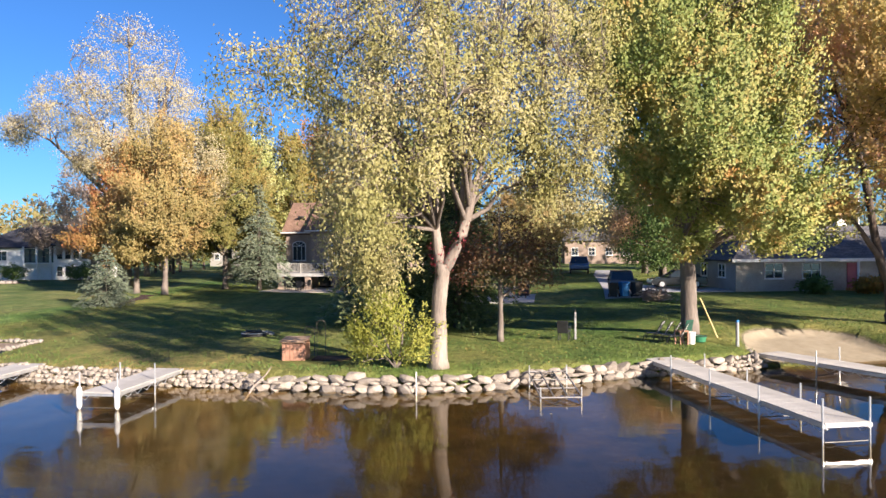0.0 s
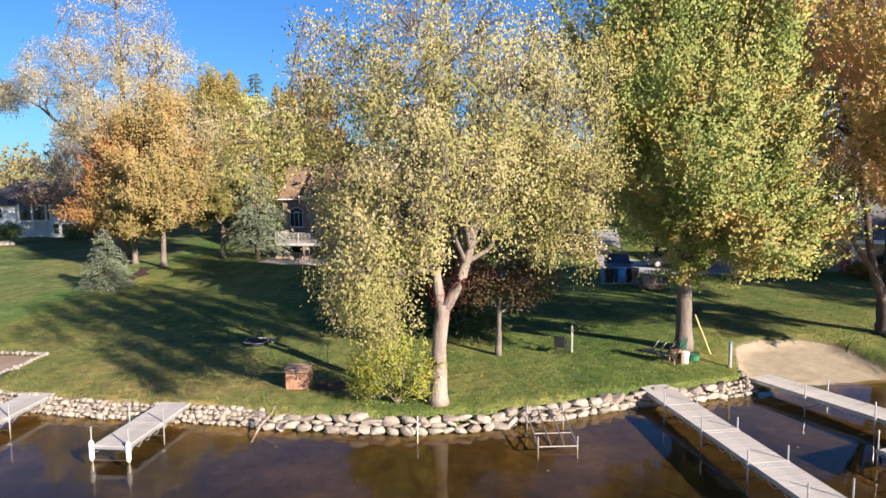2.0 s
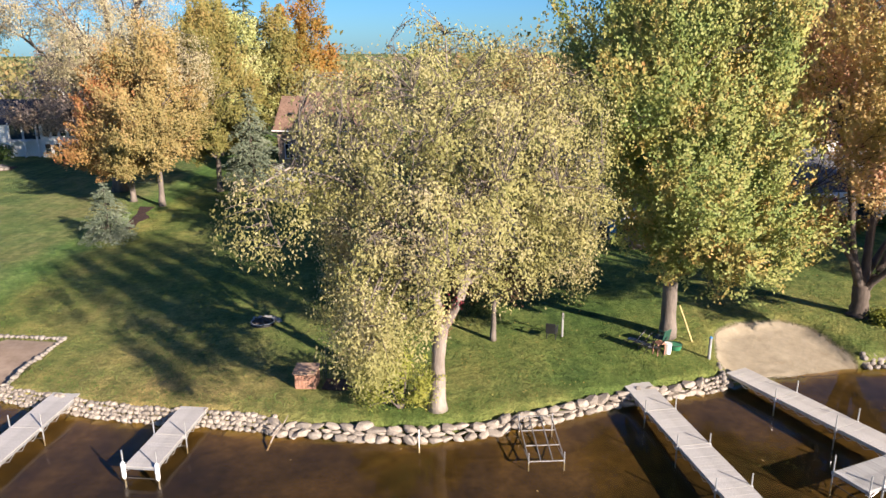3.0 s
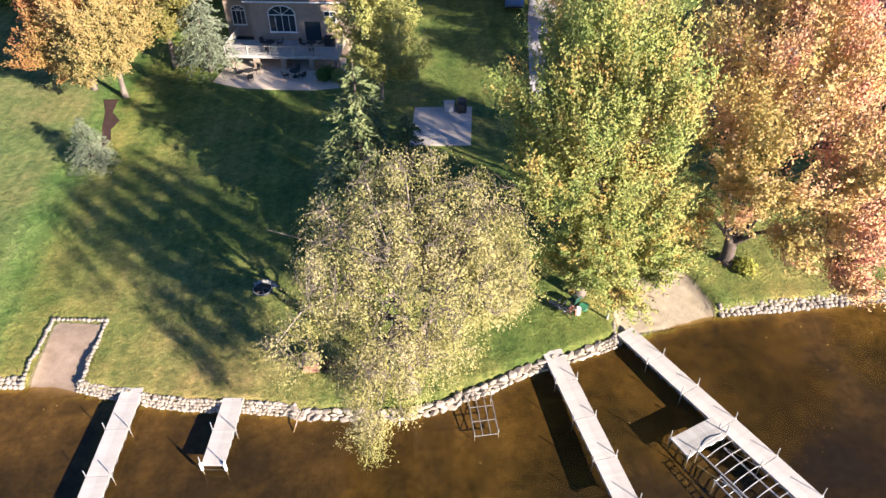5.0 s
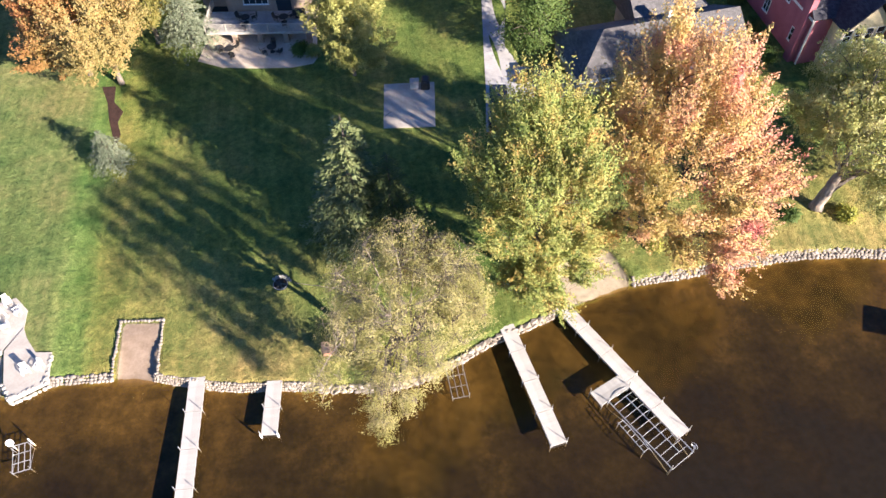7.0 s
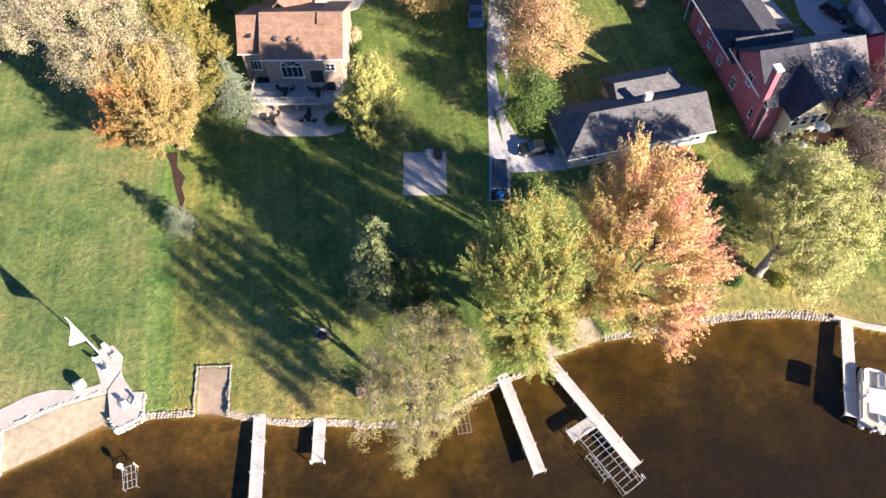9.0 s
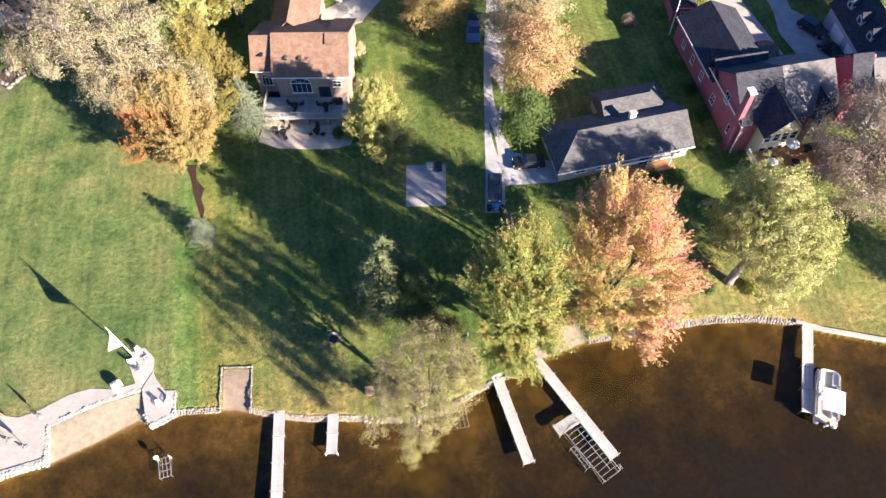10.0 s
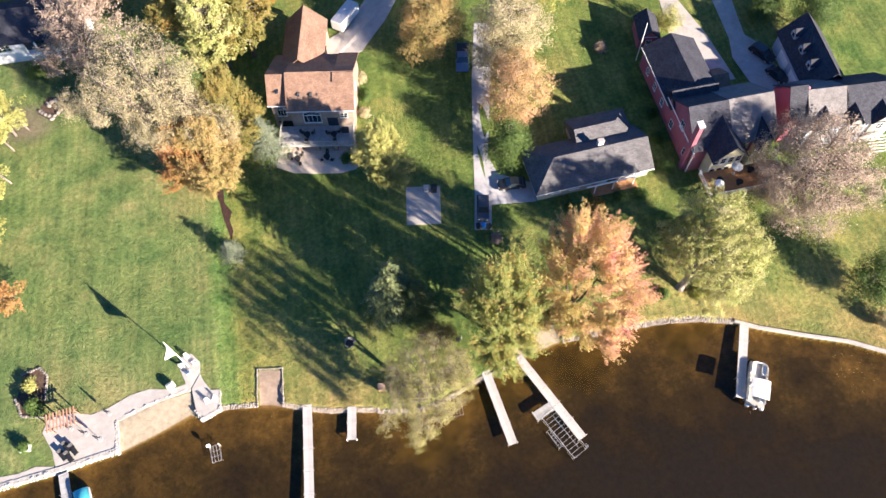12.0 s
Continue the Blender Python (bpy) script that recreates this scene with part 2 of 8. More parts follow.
def water_material():
    m, n, l, b = material("lake_water")
    n.remove(b)
    w1 = noise_tex(n, l, 0.35, 3, 0.5, squash=(1, 1.7, 1))
    w2 = noise_tex(n, l, 2.2, 3, 0.55, squash=(1, 1.6, 1))
    add = n.new("ShaderNodeMath")
    add.operation = "MULTIPLY_ADD"
    l.new(w2.outputs["Fac"], add.inputs[0])
    add.inputs[1].default_value = 0.22
    l.new(w1.outputs["Fac"], add.inputs[2])
    bp = n.new("ShaderNodeBump")
    bp.inputs["Strength"].default_value, bp.inputs["Distance"].default_value = 0.10, 0.10
    l.new(add.outputs[0], bp.inputs["Height"])
    lw = n.new("ShaderNodeLayerWeight")
    lw.inputs["Blend"].default_value = 0.5
    l.new(bp.outputs[0], lw.inputs["Normal"])
    pw = n.new("ShaderNodeMath")
    pw.operation = "POWER"
    l.new(lw.outputs["Facing"], pw.inputs[0])
    pw.inputs[1].default_value = 5.0
    fr = n.new("ShaderNodeMath")
    fr.operation = "MULTIPLY_ADD"
    l.new(pw.outputs[0], fr.inputs[0])
    fr.inputs[1].default_value, fr.inputs[2].default_value = 0.98, 0.02
    tr = n.new("ShaderNodeBsdfTransparent")
    tr.inputs["Color"].default_value = (0.88, 0.77, 0.54, 1)
    gl = n.new("ShaderNodeBsdfGlossy")
    gl.inputs["Roughness"].default_value = 0.012
    l.new(bp.outputs[0], gl.inputs["Normal"])
    ms = n.new("ShaderNodeMixShader")
    l.new(fr.outputs[0], ms.inputs[0])
    l.new(tr.outputs[0], ms.inputs[1])
    l.new(gl.outputs[0], ms.inputs[2])
    l.new(ms.outputs[0], n["Material Output"].inputs["Surface"])
    return m


def shingle_material(name, c1, c2, size=0.35):
    m, n, l, b = material(name)
    tc = n.new("ShaderNodeTexCoord")
    br = n.new("ShaderNodeTexBrick")
    br.inputs["Scale"].default_value = 1.0
    br.inputs["Brick Width"].default_value, br.inputs["Row Height"].default_value = size, size * 0.42
    br.inputs["Mortar Size"].default_value = 0.012
    br.inputs["Color1"].default_value, br.inputs["Color2"].default_value = (*c1, 1), (*c2, 1)
    br.inputs["Mortar"].default_value = tuple(0.55 * v for v in c1) + (1,)
    l.new(tc.outputs["UV"], br.inputs["Vector"])
    big = noise_tex(n, l, 0.7, 5, 0.65)
    r = ramp(n, ((0.3, (0.75, 0.75, 0.75)), (0.7, (1.2, 1.2, 1.2))))
    l.new(big.outputs["Fac"], r.inputs[0])
    l.new(mix_rgb(n, l, 1.0, br.outputs["Color"], r.outputs[0], "MULTIPLY"), b.inputs["Base Color"])
    b.inputs["Roughness"].default_value = 0.9
    b.inputs["Specular IOR Level"].default_value = 0.2
    bump(n, l, br.outputs["Fac"], -0.5, 0.02, b)
    return m


def glass_material(name, tint=(0.02, 0.03, 0.04)):
    m, n, l, b = material(name)
    b.inputs["Base Color"].default_value = (*tint, 1)
    b.inputs["Roughness"].default_value = 0.04
    b.inputs["Specular IOR Level"].default_value = 0.8
    return m


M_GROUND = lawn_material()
M_WATER = water_material()
M_STONE = surface("fieldstone", (0.165, 0.138, 0.112), (0.37, 0.32, 0.265), 1.6, 0.85, fine=18, relief=0.5, each=0.22)
M_STONE_W = surface("pale_limestone", (0.28, 0.262, 0.235), (0.43, 0.41, 0.37), 2.0, 0.85, fine=18, relief=0.4, each=0.12)
M_CONC = surface("concrete", (0.34, 0.31, 0.28), (0.46, 0.425, 0.385), 0.8, 0.9, fine=14, relief=0.2)
M_CONC_D = surface("driveway_concrete", (0.34, 0.33, 0.33), (0.46, 0.45, 0.45), 0.5, 0.9, fine=12, relief=0.2)
M_PAVER = surface("patio_pavers", (0.46, 0.38, 0.30), (0.60, 0.51, 0.42), 1.1, 0.9, fine=9, relief=0.4)
M_DECK = surface("weathered_dock_boards", (0.38, 0.355, 0.33), (0.50, 0.475, 0.445), 0.9, 0.85, fine=20, relief=0.35, each=0.05, squash=(1, 1, 1))
M_DECK_OLD = surface("grey_dock_boards", (0.26, 0.25, 0.24), (0.42, 0.41, 0.39), 1.2, 0.85, fine=20, relief=0.35, each=0.12)
M_ALU = surface("galvanised_steel", (0.50, 0.50, 0.50), (0.68, 0.68, 0.67), 2.0, 0.42, 0.7, fine=25, relief=0.1)
M_WHITE = surface("white_paint", (0.70, 0.69, 0.66), (0.82, 0.81, 0.78), 1.5, 0.6, fine=20, relief=0.08)
M_DARKSTEEL = surface("dark_wet_steel", (0.06, 0.055, 0.05), (0.13, 0.12, 0.10), 3.0, 0.5, 0.4, fine=25)
M_WORN_STEEL = surface("worn_grey_steel", (0.16, 0.145, 0.13), (0.32, 0.30, 0.28), 3.0, 0.5, 0.5, fine=25)
M_BLACK = surface("black_plastic", (0.012, 0.012, 0.013), (0.030, 0.030, 0.032), 3.0, 0.5, fine=30, relief=0.1)
M_RUBBER = surface("tyre_rubber", (0.015, 0.015, 0.015), (0.030, 0.030, 0.030), 4.0, 0.9, fine=40)
M_BARK = surface("grey_bark", (0.10, 0.080, 0.066), (0.23, 0.19, 0.16), 2.2, 0.95, fine=14, relief=0.9, dist=0.04, squash=(1, 1, 0.22))
M_BARK_PALE = surface("pale_bark", (0.15, 0.12, 0.098), (0.36, 0.30, 0.25), 1.8, 0.95, fine=12, relief=0.9, dist=0.04, squash=(1, 1, 0.22))
M_BARK_DARK = surface("dark_bark", (0.055, 0.042, 0.034), (0.13, 0.10, 0.08), 2.2, 0.95, fine=14, relief=0.9, dist=0.04, squash=(1, 1, 0.22))
M_TAN_BRICK = surface("tan_brick_wall", (0.25, 0.185, 0.145), (0.36, 0.28, 0.22), 1.0, 0.9, fine=9, relief=0.4)
M_RED_SIDING = surface("red_siding", (0.29, 0.085, 0.115), (0.38, 0.125, 0.160), 0.8, 0.7, fine=12, relief=0.15)
M_BLUE_SIDING = surface("blue_grey_siding", (0.30, 0.36, 0.42), (0.38, 0.44, 0.50), 0.8, 0.7, fine=12, relief=0.15)
M_CREAM = surface("cream_trim", (0.66, 0.58, 0.36), (0.76, 0.68, 0.46), 1.2, 0.7, fine=14)
M_GREY_SIDING = surface("beige_siding", (0.31, 0.29, 0.26), (0.40, 0.38, 0.34), 0.8, 0.75, fine=12)
M_ROOF_TAN = shingle_material("tan_shingles", (0.190, 0.115, 0.082), (0.255, 0.165, 0.120))
M_ROOF_GREY = shingle_material("grey_shingles", (0.09, 0.088, 0.092), (0.145, 0.14, 0.145))
M_ROOF_NAVY = shingle_material("charcoal_shingles", (0.036, 0.037, 0.047), (0.065, 0.066, 0.08))
# pale roofs, and the sunlit stretches of charcoal ones painted lighter
M_ROOF_LITE = shingle_material("pale_and_sunlit_shingles", (0.15, 0.14, 0.137), (0.21, 0.195, 0.19))
M_GLASS = glass_material("window_glass")
M_CEDAR = surface("cedar_boards", (0.30, 0.145, 0.095), (0.44, 0.245, 0.165), 2.5, 0.75, fine=18, relief=0.3, each=0.1)
M_BLEACHED = surface("bleached_cedar", (0.30, 0.19, 0.125), (0.42, 0.29, 0.20), 2.5, 0.8, fine=18, relief=0.3)
M_DECK_WOOD = surface("orange_deck_boards", (0.36, 0.17, 0.07), (0.50, 0.26, 0.12), 1.2, 0.7, fine=16)
M_MULCH = surface("dark_mulch", (0.045, 0.028, 0.018), (0.12, 0.075, 0.05), 3.0, 1.0, fine=14, relief=0.9, dist=0.06)
M_MULCH_RED = surface("red_mulch", (0.024, 0.011, 0.008), (0.066, 0.030, 0.021), 3.0, 1.0, fine=14, relief=0.9, dist=0.06)
M_BLUE = surface("blue_plastic", (0.02, 0.16, 0.42), (0.03, 0.24, 0.55), 3.0, 0.5, fine=20, relief=0.05)
M_TEAL = surface("teal_fabric", (0.05, 0.42, 0.50), (0.10, 0.55, 0.62), 3.0, 0.8, fine=20)


# ---- mesh helpers ----
class Build:
    """Collects the faces of one part."""

    def __init__(self):
        self.v, self.f = [], []

    def add(self, verts, faces):
        k = len(self.v)
        self.v += [tuple(p) for p in verts]
        self.f += [tuple(i + k for i in f) for f in faces]
        return self

    def box(self, c, s, m=None, bevel=0.0):
        """A box of size s about c, chamfered by bevel, placed by the matrix m."""
        hx, hy, hz = (q / 2 for q in s)
        b = min(bevel, hx * 0.9, hy * 0.9, hz * 0.9)
        if b <= 0:
            vs = [Vector((x, y, z)) for z in (-hz, hz) for y in (-hy, hy) for x in (-hx, hx)]
            fs = [(0, 2, 3, 1), (4, 5, 7, 6), (0, 1, 5, 4), (2, 6, 7, 3), (0, 4, 6, 2), (1, 3, 7, 5)]
        else:
            ring = [(hx - b, hy), (-hx + b, hy), (-hx, hy - b), (-hx, -hy + b), (-hx + b, -hy), (hx - b, -hy), (hx, -hy + b), (hx, hy - b)]
            inner = [(x * (hx - b) / hx, y * (hy - b) / hy) for x, y in ring]
            vs = [Vector((x, y, -hz)) for x, y in inner] + [Vector((x, y, -hz + b)) for x, y in ring]
            vs += [Vector((x, y, hz - b)) for x, y in ring] + [Vector((x, y, hz)) for x, y in inner]
            fs = [tuple(range(7, -1, -1)), tuple(range(24, 32))]
            for r in range(3):
                fs += [(r * 8 + i, r * 8 + (i + 1) % 8, r * 8 + 8 + (i + 1) % 8, r * 8 + 8 + i) for i in range(8)]
        vs = [p + Vector(c) for p in vs]
        if m:
            vs = [m @ p for p in vs]
        return self.add(vs, fs)

    def prism(self, poly, z0, z1):
        """An upright prism on a polygon given counter-clockwise; z0, z1 may be functions of (x, y)."""
        n = len(poly)
        lo = [(x, y, z0(x, y) if callable(z0) else z0) for x, y in poly]
        hi = [(x, y, z1(x, y) if callable(z1) else z1) for x, y in poly]
        return self.add(lo + hi, [tuple(range(n - 1, -1, -1)), tuple(range(n, 2 * n))] + [(i, (i + 1) % n, n + (i + 1) % n, n + i) for i in range(n)])

    def tube(self, pts, radii, sides=8, cap=True):
        pts = [Vector(p) for p in pts]
        if isinstance(radii, (int, float)):
            radii = [radii] * len(pts)
        vs, up = [], Vector((0.13, 0.07, 1)).normalized()
        for i, (p, r) in enumerate(zip(pts, radii)):
            d = (pts[min(i + 1, len(pts) - 1)] - pts[max(i - 1, 0)]).normalized()
            a = d.cross(up if abs(d.dot(up)) < 0.95 else Vector((1, 0, 0))).normalized()
            b = d.cross(a)
            vs += [p + (a * math.cos(2 * math.pi * k / sides) + b * math.sin(2 * math.pi * k / sides)) * r for k in range(sides)]
        fs = [(i * sides + k, i * sides + (k + 1) % sides, (i + 1) * sides + (k + 1) % sides, (i + 1) * sides + k) for i in range(len(pts) - 1) for k in range(sides)]
        if cap:
            fs += [tuple(range(sides)), tuple(range(len(vs) - 1, len(vs) - sides - 1, -1))]
        return self.add(vs, fs)

    def ring(self, c, r, tube_r, n=24, sides=6, m=None):
        vs = []
        for i in range(n):
            a = 2 * math.pi * i / n
            for k in range(sides):
                t = 2 * math.pi * k / sides
                p = Vector(((r + tube_r * math.cos(t)) * math.cos(a), (r + tube_r * math.cos(t)) * math.sin(a), tube_r * math.sin(t)))
                vs.append((m @ p if m else p) + Vector(c))
        return self.add(vs, [(i * sides + k, ((i + 1) % n) * sides + k, ((i + 1) % n) * sides + (k + 1) % sides, i * sides + (k + 1) % sides) for i in range(n) for k in range(sides)])

    def mesh(self, name, mat, smooth=False):
        me = bpy.data.meshes.new(name)
        me.from_pydata(self.v, [], self.f)
        me.update()
        bm = bmesh.new()
        bm.from_mesh(me)
        bmesh.ops.recalc_face_normals(bm, faces=bm.faces)
        bm.to_mesh(me)
        bm.free()
        me.materials.append(mat)
        if smooth:
            me.polygons.foreach_set("use_smooth", [True] * len(me.polygons))
        return me


def part(name, shape, mat, parent=None, label="", smooth=False, at=None):
    """One mesh object, a part of parent; shape: a Build or a ready mesh."""
    me = shape.mesh(name, mat, smooth) if isinstance(shape, Build) else shape
    ob = new(name, me)
    if parent:
        ob.parent = parent
    if at is not None:
        ob.matrix_basis = at
    if label:
        ob["label"] = label
    return ob


def thing(name, label, category, m=None, group="", kind=""):
    """An empty at a thing's base, which carries its parts."""
    e = new(name)
    e.empty_display_size = 0.3
    if m is not None:
        e.matrix_basis = m
    return tagged(e, label, category, group, kind)


def quad_mesh(name, verts, mat, outward=None):
    """A mesh of separate quads from an (n, 4, 3) array; outward: the way out of the crown at each."""
    n = len(verts)
    me = bpy.data.meshes.new(name)
    me.vertices.add(n * 4)
    me.vertices.foreach_set("co", np.ascontiguousarray(verts, dtype=np.float32).ravel())
    me.loops.add(n * 4)
    me.loops.foreach_set("vertex_index", np.arange(n * 4, dtype=np.int32))
    me.polygons.add(n)
    me.polygons.foreach_set("loop_start", np.arange(0, n * 4, 4, dtype=np.int32))
    me.update(calc_edges=True)
    if outward is not None:
        a = me.attributes.new("outward", "FLOAT_VECTOR", "POINT")
        a.data.foreach_set("vector", np.repeat(outward, 4, 0).astype(np.float32).ravel())
    me.materials.append(mat)
    return me


# ---- ground, lake bed and water: one sheet ----
def smooth(a, b, v):
    k = np.clip((v - a) / (b - a), 0, 1)
    return k * k * (3 - 2 * k)


# the bank's line, from the west to the east
SHORE = ((-2600, -40), (-300, 8), (-120, 17), (-75, 22.5), (-57.5, 24.5), (-49.6, 25.4), (-42.2, 26.7), (-37.3, 28.3), (-32.6, 30.2), (-30.9, 29.3),
         (-28.3, 30.2), (-23.3, 29.7), (-21.6, 29.6), (-20.0, 29.0), (-17.0, 28.0), (-13.5, 27.0), (-9.8, 26.5), (-6.7, 25.8), (-3.3, 25.4), (-0.5, 25.1), (1.6, 25.6),
         (4.4, 26.6), (7.6, 27.8), (9.9, 28.3), (13.0, 29.3), (15.5, 29.9), (19.6, 31.0), (21.5, 31.0), (25.1, 31.1), (30.6, 31.3), (36.1, 31.2), (41.0, 30.5),
         (45.7, 29.1), (48.5, 27.6), (54.4, 25.3), (60.3, 23.2), (64.9, 20.7), (75, 14), (120, -6), (300, -40), (2600, -90))
BEACH = ((13.4, 29.7), (13.3, 31.2), (14.1, 33.7), (15.9, 34.7), (18.2, 35.2), (19.4, 34.4), (20.2, 31.8), (20.1, 30.6))
WEST_BEACH = ((-42.2, 26.2), (-42.3, 31.0), (-37.3, 32.5), (-32.2, 33.3), (-31.9, 29.6), (-37.0, 28.0))
LAUNCH = ((-23.1, 29.0), (-22.8, 34.6), (-19.7, 34.1), (-19.9, 28.6))


def inside(poly, x, y):
    """Signed distance to a polygon's edge, positive inside."""
    best, inn = np.full(x.shape, 1e9), np.zeros(x.shape, bool)
    for (ax, ay), (bx, by) in zip(poly, poly[1:] + poly[:1]):
        ex, ey = bx - ax, by - ay
        t = np.clip(((x - ax) * ex + (y - ay) * ey) / (ex * ex + ey * ey), 0, 1)
        best = np.minimum(best, np.hypot(x - ax - t * ex, y - ay - t * ey))
        hit = ((ay > y) != (by > y)) & (x < ex * (y - ay) / (ey if ey else 1e-9) + ax)
        inn ^= hit
    return np.where(inn, best, -best)


def bank(x, y):
    """Metres inland of the bank's line; negative in the lake."""
    return inside(SHORE + ((2600, 2700), (-2600, 2700)), x, y)


def ground(x, y):
    """Height of the lawn."""
    x, y = np.asarray(x, float), np.asarray(y, float)
    z = 0.58 + 0.008 * np.clip(y - 30, 0, 45) + smooth(5, 14, x) * smooth(29, 36, y) * (0.5 + 0.4 * smooth(36, 70, y))
    z = z + 0.05 * np.sin(x * 0.21 + 1.3) * np.sin(y * 0.17) * smooth(32, 44, y)
    r = np.hypot((x - 16.9) / 3.1, (y - 33.4) / 1.6)
    return z + 1.2 * np.clip(1 - r * r, 0, 1) ** 0.8


def ground_at(x, y):
    return float(ground(x, y))


def sheet_coords(lo, hi, step, reach, grow=1.22):
    mid = list(np.arange(lo, hi + 1e-6, step))
    out, d, p = [], step, hi
    while p < reach:
        d *= grow
        p += d
        out.append(p)
    low, d, p = [], step, lo
    while p > -reach:
        d *= grow
        p -= d
        low.append(p)
    return np.array(low[::-1] + mid + out)


WORN = ((-64, 82), (-58, 80.5), (-54, 83), (-54.5, 90), (-64, 91))


def build_ground():
    xs, ys = sheet_coords(-62, 72, 0.42, 2500), sheet_coords(18, 64, 0.36, 2500)
    X, Y = np.meshgrid(xs, ys)
    d = bank(X, Y)
    bay = np.maximum(inside(BEACH, X, Y), inside(WEST_BEACH, X, Y))
    launch = inside(LAUNCH, X, Y)
    worn = inside(WORN, X, Y)
    far = smooth(-500, -520, Y)
    g = ground(X, Y)
    step = smooth(-0.25, 0.55, d)
    bed = -0.20 - 0.035 * np.clip(-d, 0, 24) - 0.02 * np.clip(-d - 24, 0, 60)
    Z = bed * (1 - step) + g * step
    slope = np.minimum(g, -0.12 + 0.16 * np.clip(d + 0.8, -1, 20))     # beaches run down into the water
    soft = smooth(-0.5, 0.4, np.maximum(bay, launch))
    Z = Z * (1 - soft) + np.where(d > -3, slope, Z) * soft
    Z = Z * (1 - far) + 1.5 * far
    ny, nx = X.shape
    i = np.arange(nx * ny).reshape(ny, nx)
    faces = np.stack((i[:-1, :-1], i[:-1, 1:], i[1:, 1:], i[1:, :-1]), -1).reshape(-1, 4)
    me = bpy.data.meshes.new("ground")
    me.vertices.add(nx * ny)
    me.vertices.foreach_set("co", np.stack((X, Y, Z), -1).astype(np.float32).ravel())
    me.loops.add(faces.size)
    me.loops.foreach_set("vertex_index", faces.astype(np.int32).ravel())
    me.polygons.add(len(faces))
    me.polygons.foreach_set("loop_start", np.arange(0, faces.size, 4, dtype=np.int32))
    me.polygons.foreach_set("use_smooth", np.ones(len(faces), bool))
    me.update(calc_edges=True)
    # out: reach from the bank, which drives the painted dimming of deep water
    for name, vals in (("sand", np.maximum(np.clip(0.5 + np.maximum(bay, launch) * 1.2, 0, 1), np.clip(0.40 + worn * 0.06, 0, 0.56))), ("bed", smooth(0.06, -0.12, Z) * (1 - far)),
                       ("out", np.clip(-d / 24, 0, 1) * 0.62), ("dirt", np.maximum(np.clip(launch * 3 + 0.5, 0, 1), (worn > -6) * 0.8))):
        a = me.attributes.new(name, "FLOAT", "POINT")
        a.data.foreach_set("value", vals.astype(np.float32).ravel())
    me.materials.append(M_GROUND)
    return tagged(new("ground", me), "mown green lawn running down to sand and a brown lake bed", "ground", kind="structure")


build_ground()

wb = Build().add([(-2500, -700, 0), (2500, -700, 0), (2500, 60, 0), (-2500, 60, 0)], [(0, 1, 2, 3)])
water = tagged(part("water", wb, M_WATER), "calm brown lake water mirroring trees and sky", "water", kind="structure")


def slab(name, label, poly, mat, lift=0.05, kind="structure", category="pavement"):
    """A slab on the lawn, its top just proud of the grass."""
    b = Build()
    # split long edges so that the slab follows the ground
    pts = []
    for (ax, ay), (bx, by) in zip(poly, poly[1:] + poly[:1]):
        k = max(1, int(math.hypot(bx - ax, by - ay) / 3))
        pts += [(ax + (bx - ax) * i / k, ay + (by - ay) * i / k) for i in range(k)]
    b.prism(pts, lambda x, y: ground_at(x, y) - 0.25, lambda x, y: ground_at(x, y) + lift)
    return tagged(part(name, b, mat), label, category, kind=kind)


# ---- trees ----
def leaf_quads(rng, pos, axis, length, width, facing=None):
    """Diamond leaves at pos, pointing along axis, turned at random or roughly towards facing."""
    n = len(pos)
    axis = axis / np.maximum(np.linalg.norm(axis, axis=1, keepdims=True), 1e-6)
    side = np.cross(axis, rng.normal(size=(n, 3)) if facing is None else facing + rng.normal(size=(n, 3)) * 0.38)
    side /= np.maximum(np.linalg.norm(side, axis=1, keepdims=True), 1e-6)
    length = (length * rng.uniform(0.6, 1.3, (n, 1)))
    width = (width * rng.uniform(0.7, 1.2, (n, 1)))
    mid = pos + axis * length * 0.45
    fold = np.cross(axis, side) * width * 0.25
    return np.stack((pos, mid - side * width / 2 + fold, pos + axis * length, mid + side * width / 2 + fold), 1)


def wobble(v, seed, freq):
    """Smooth pseudo-noise in 0..1 for an array of points."""
    p = v * freq
    s = np.sin(p[:, 0] * 1.7 + seed) + np.sin(p[:, 1] * 2.1 + seed * 1.7 + p[:, 2]) + np.sin(p[:, 2] * 1.9 + seed * 0.6 + p[:, 0] * 0.8) + np.sin((p[:, 0] + p[:, 1]) * 1.3 + seed * 2.2)
    return 0.5 + s / 8


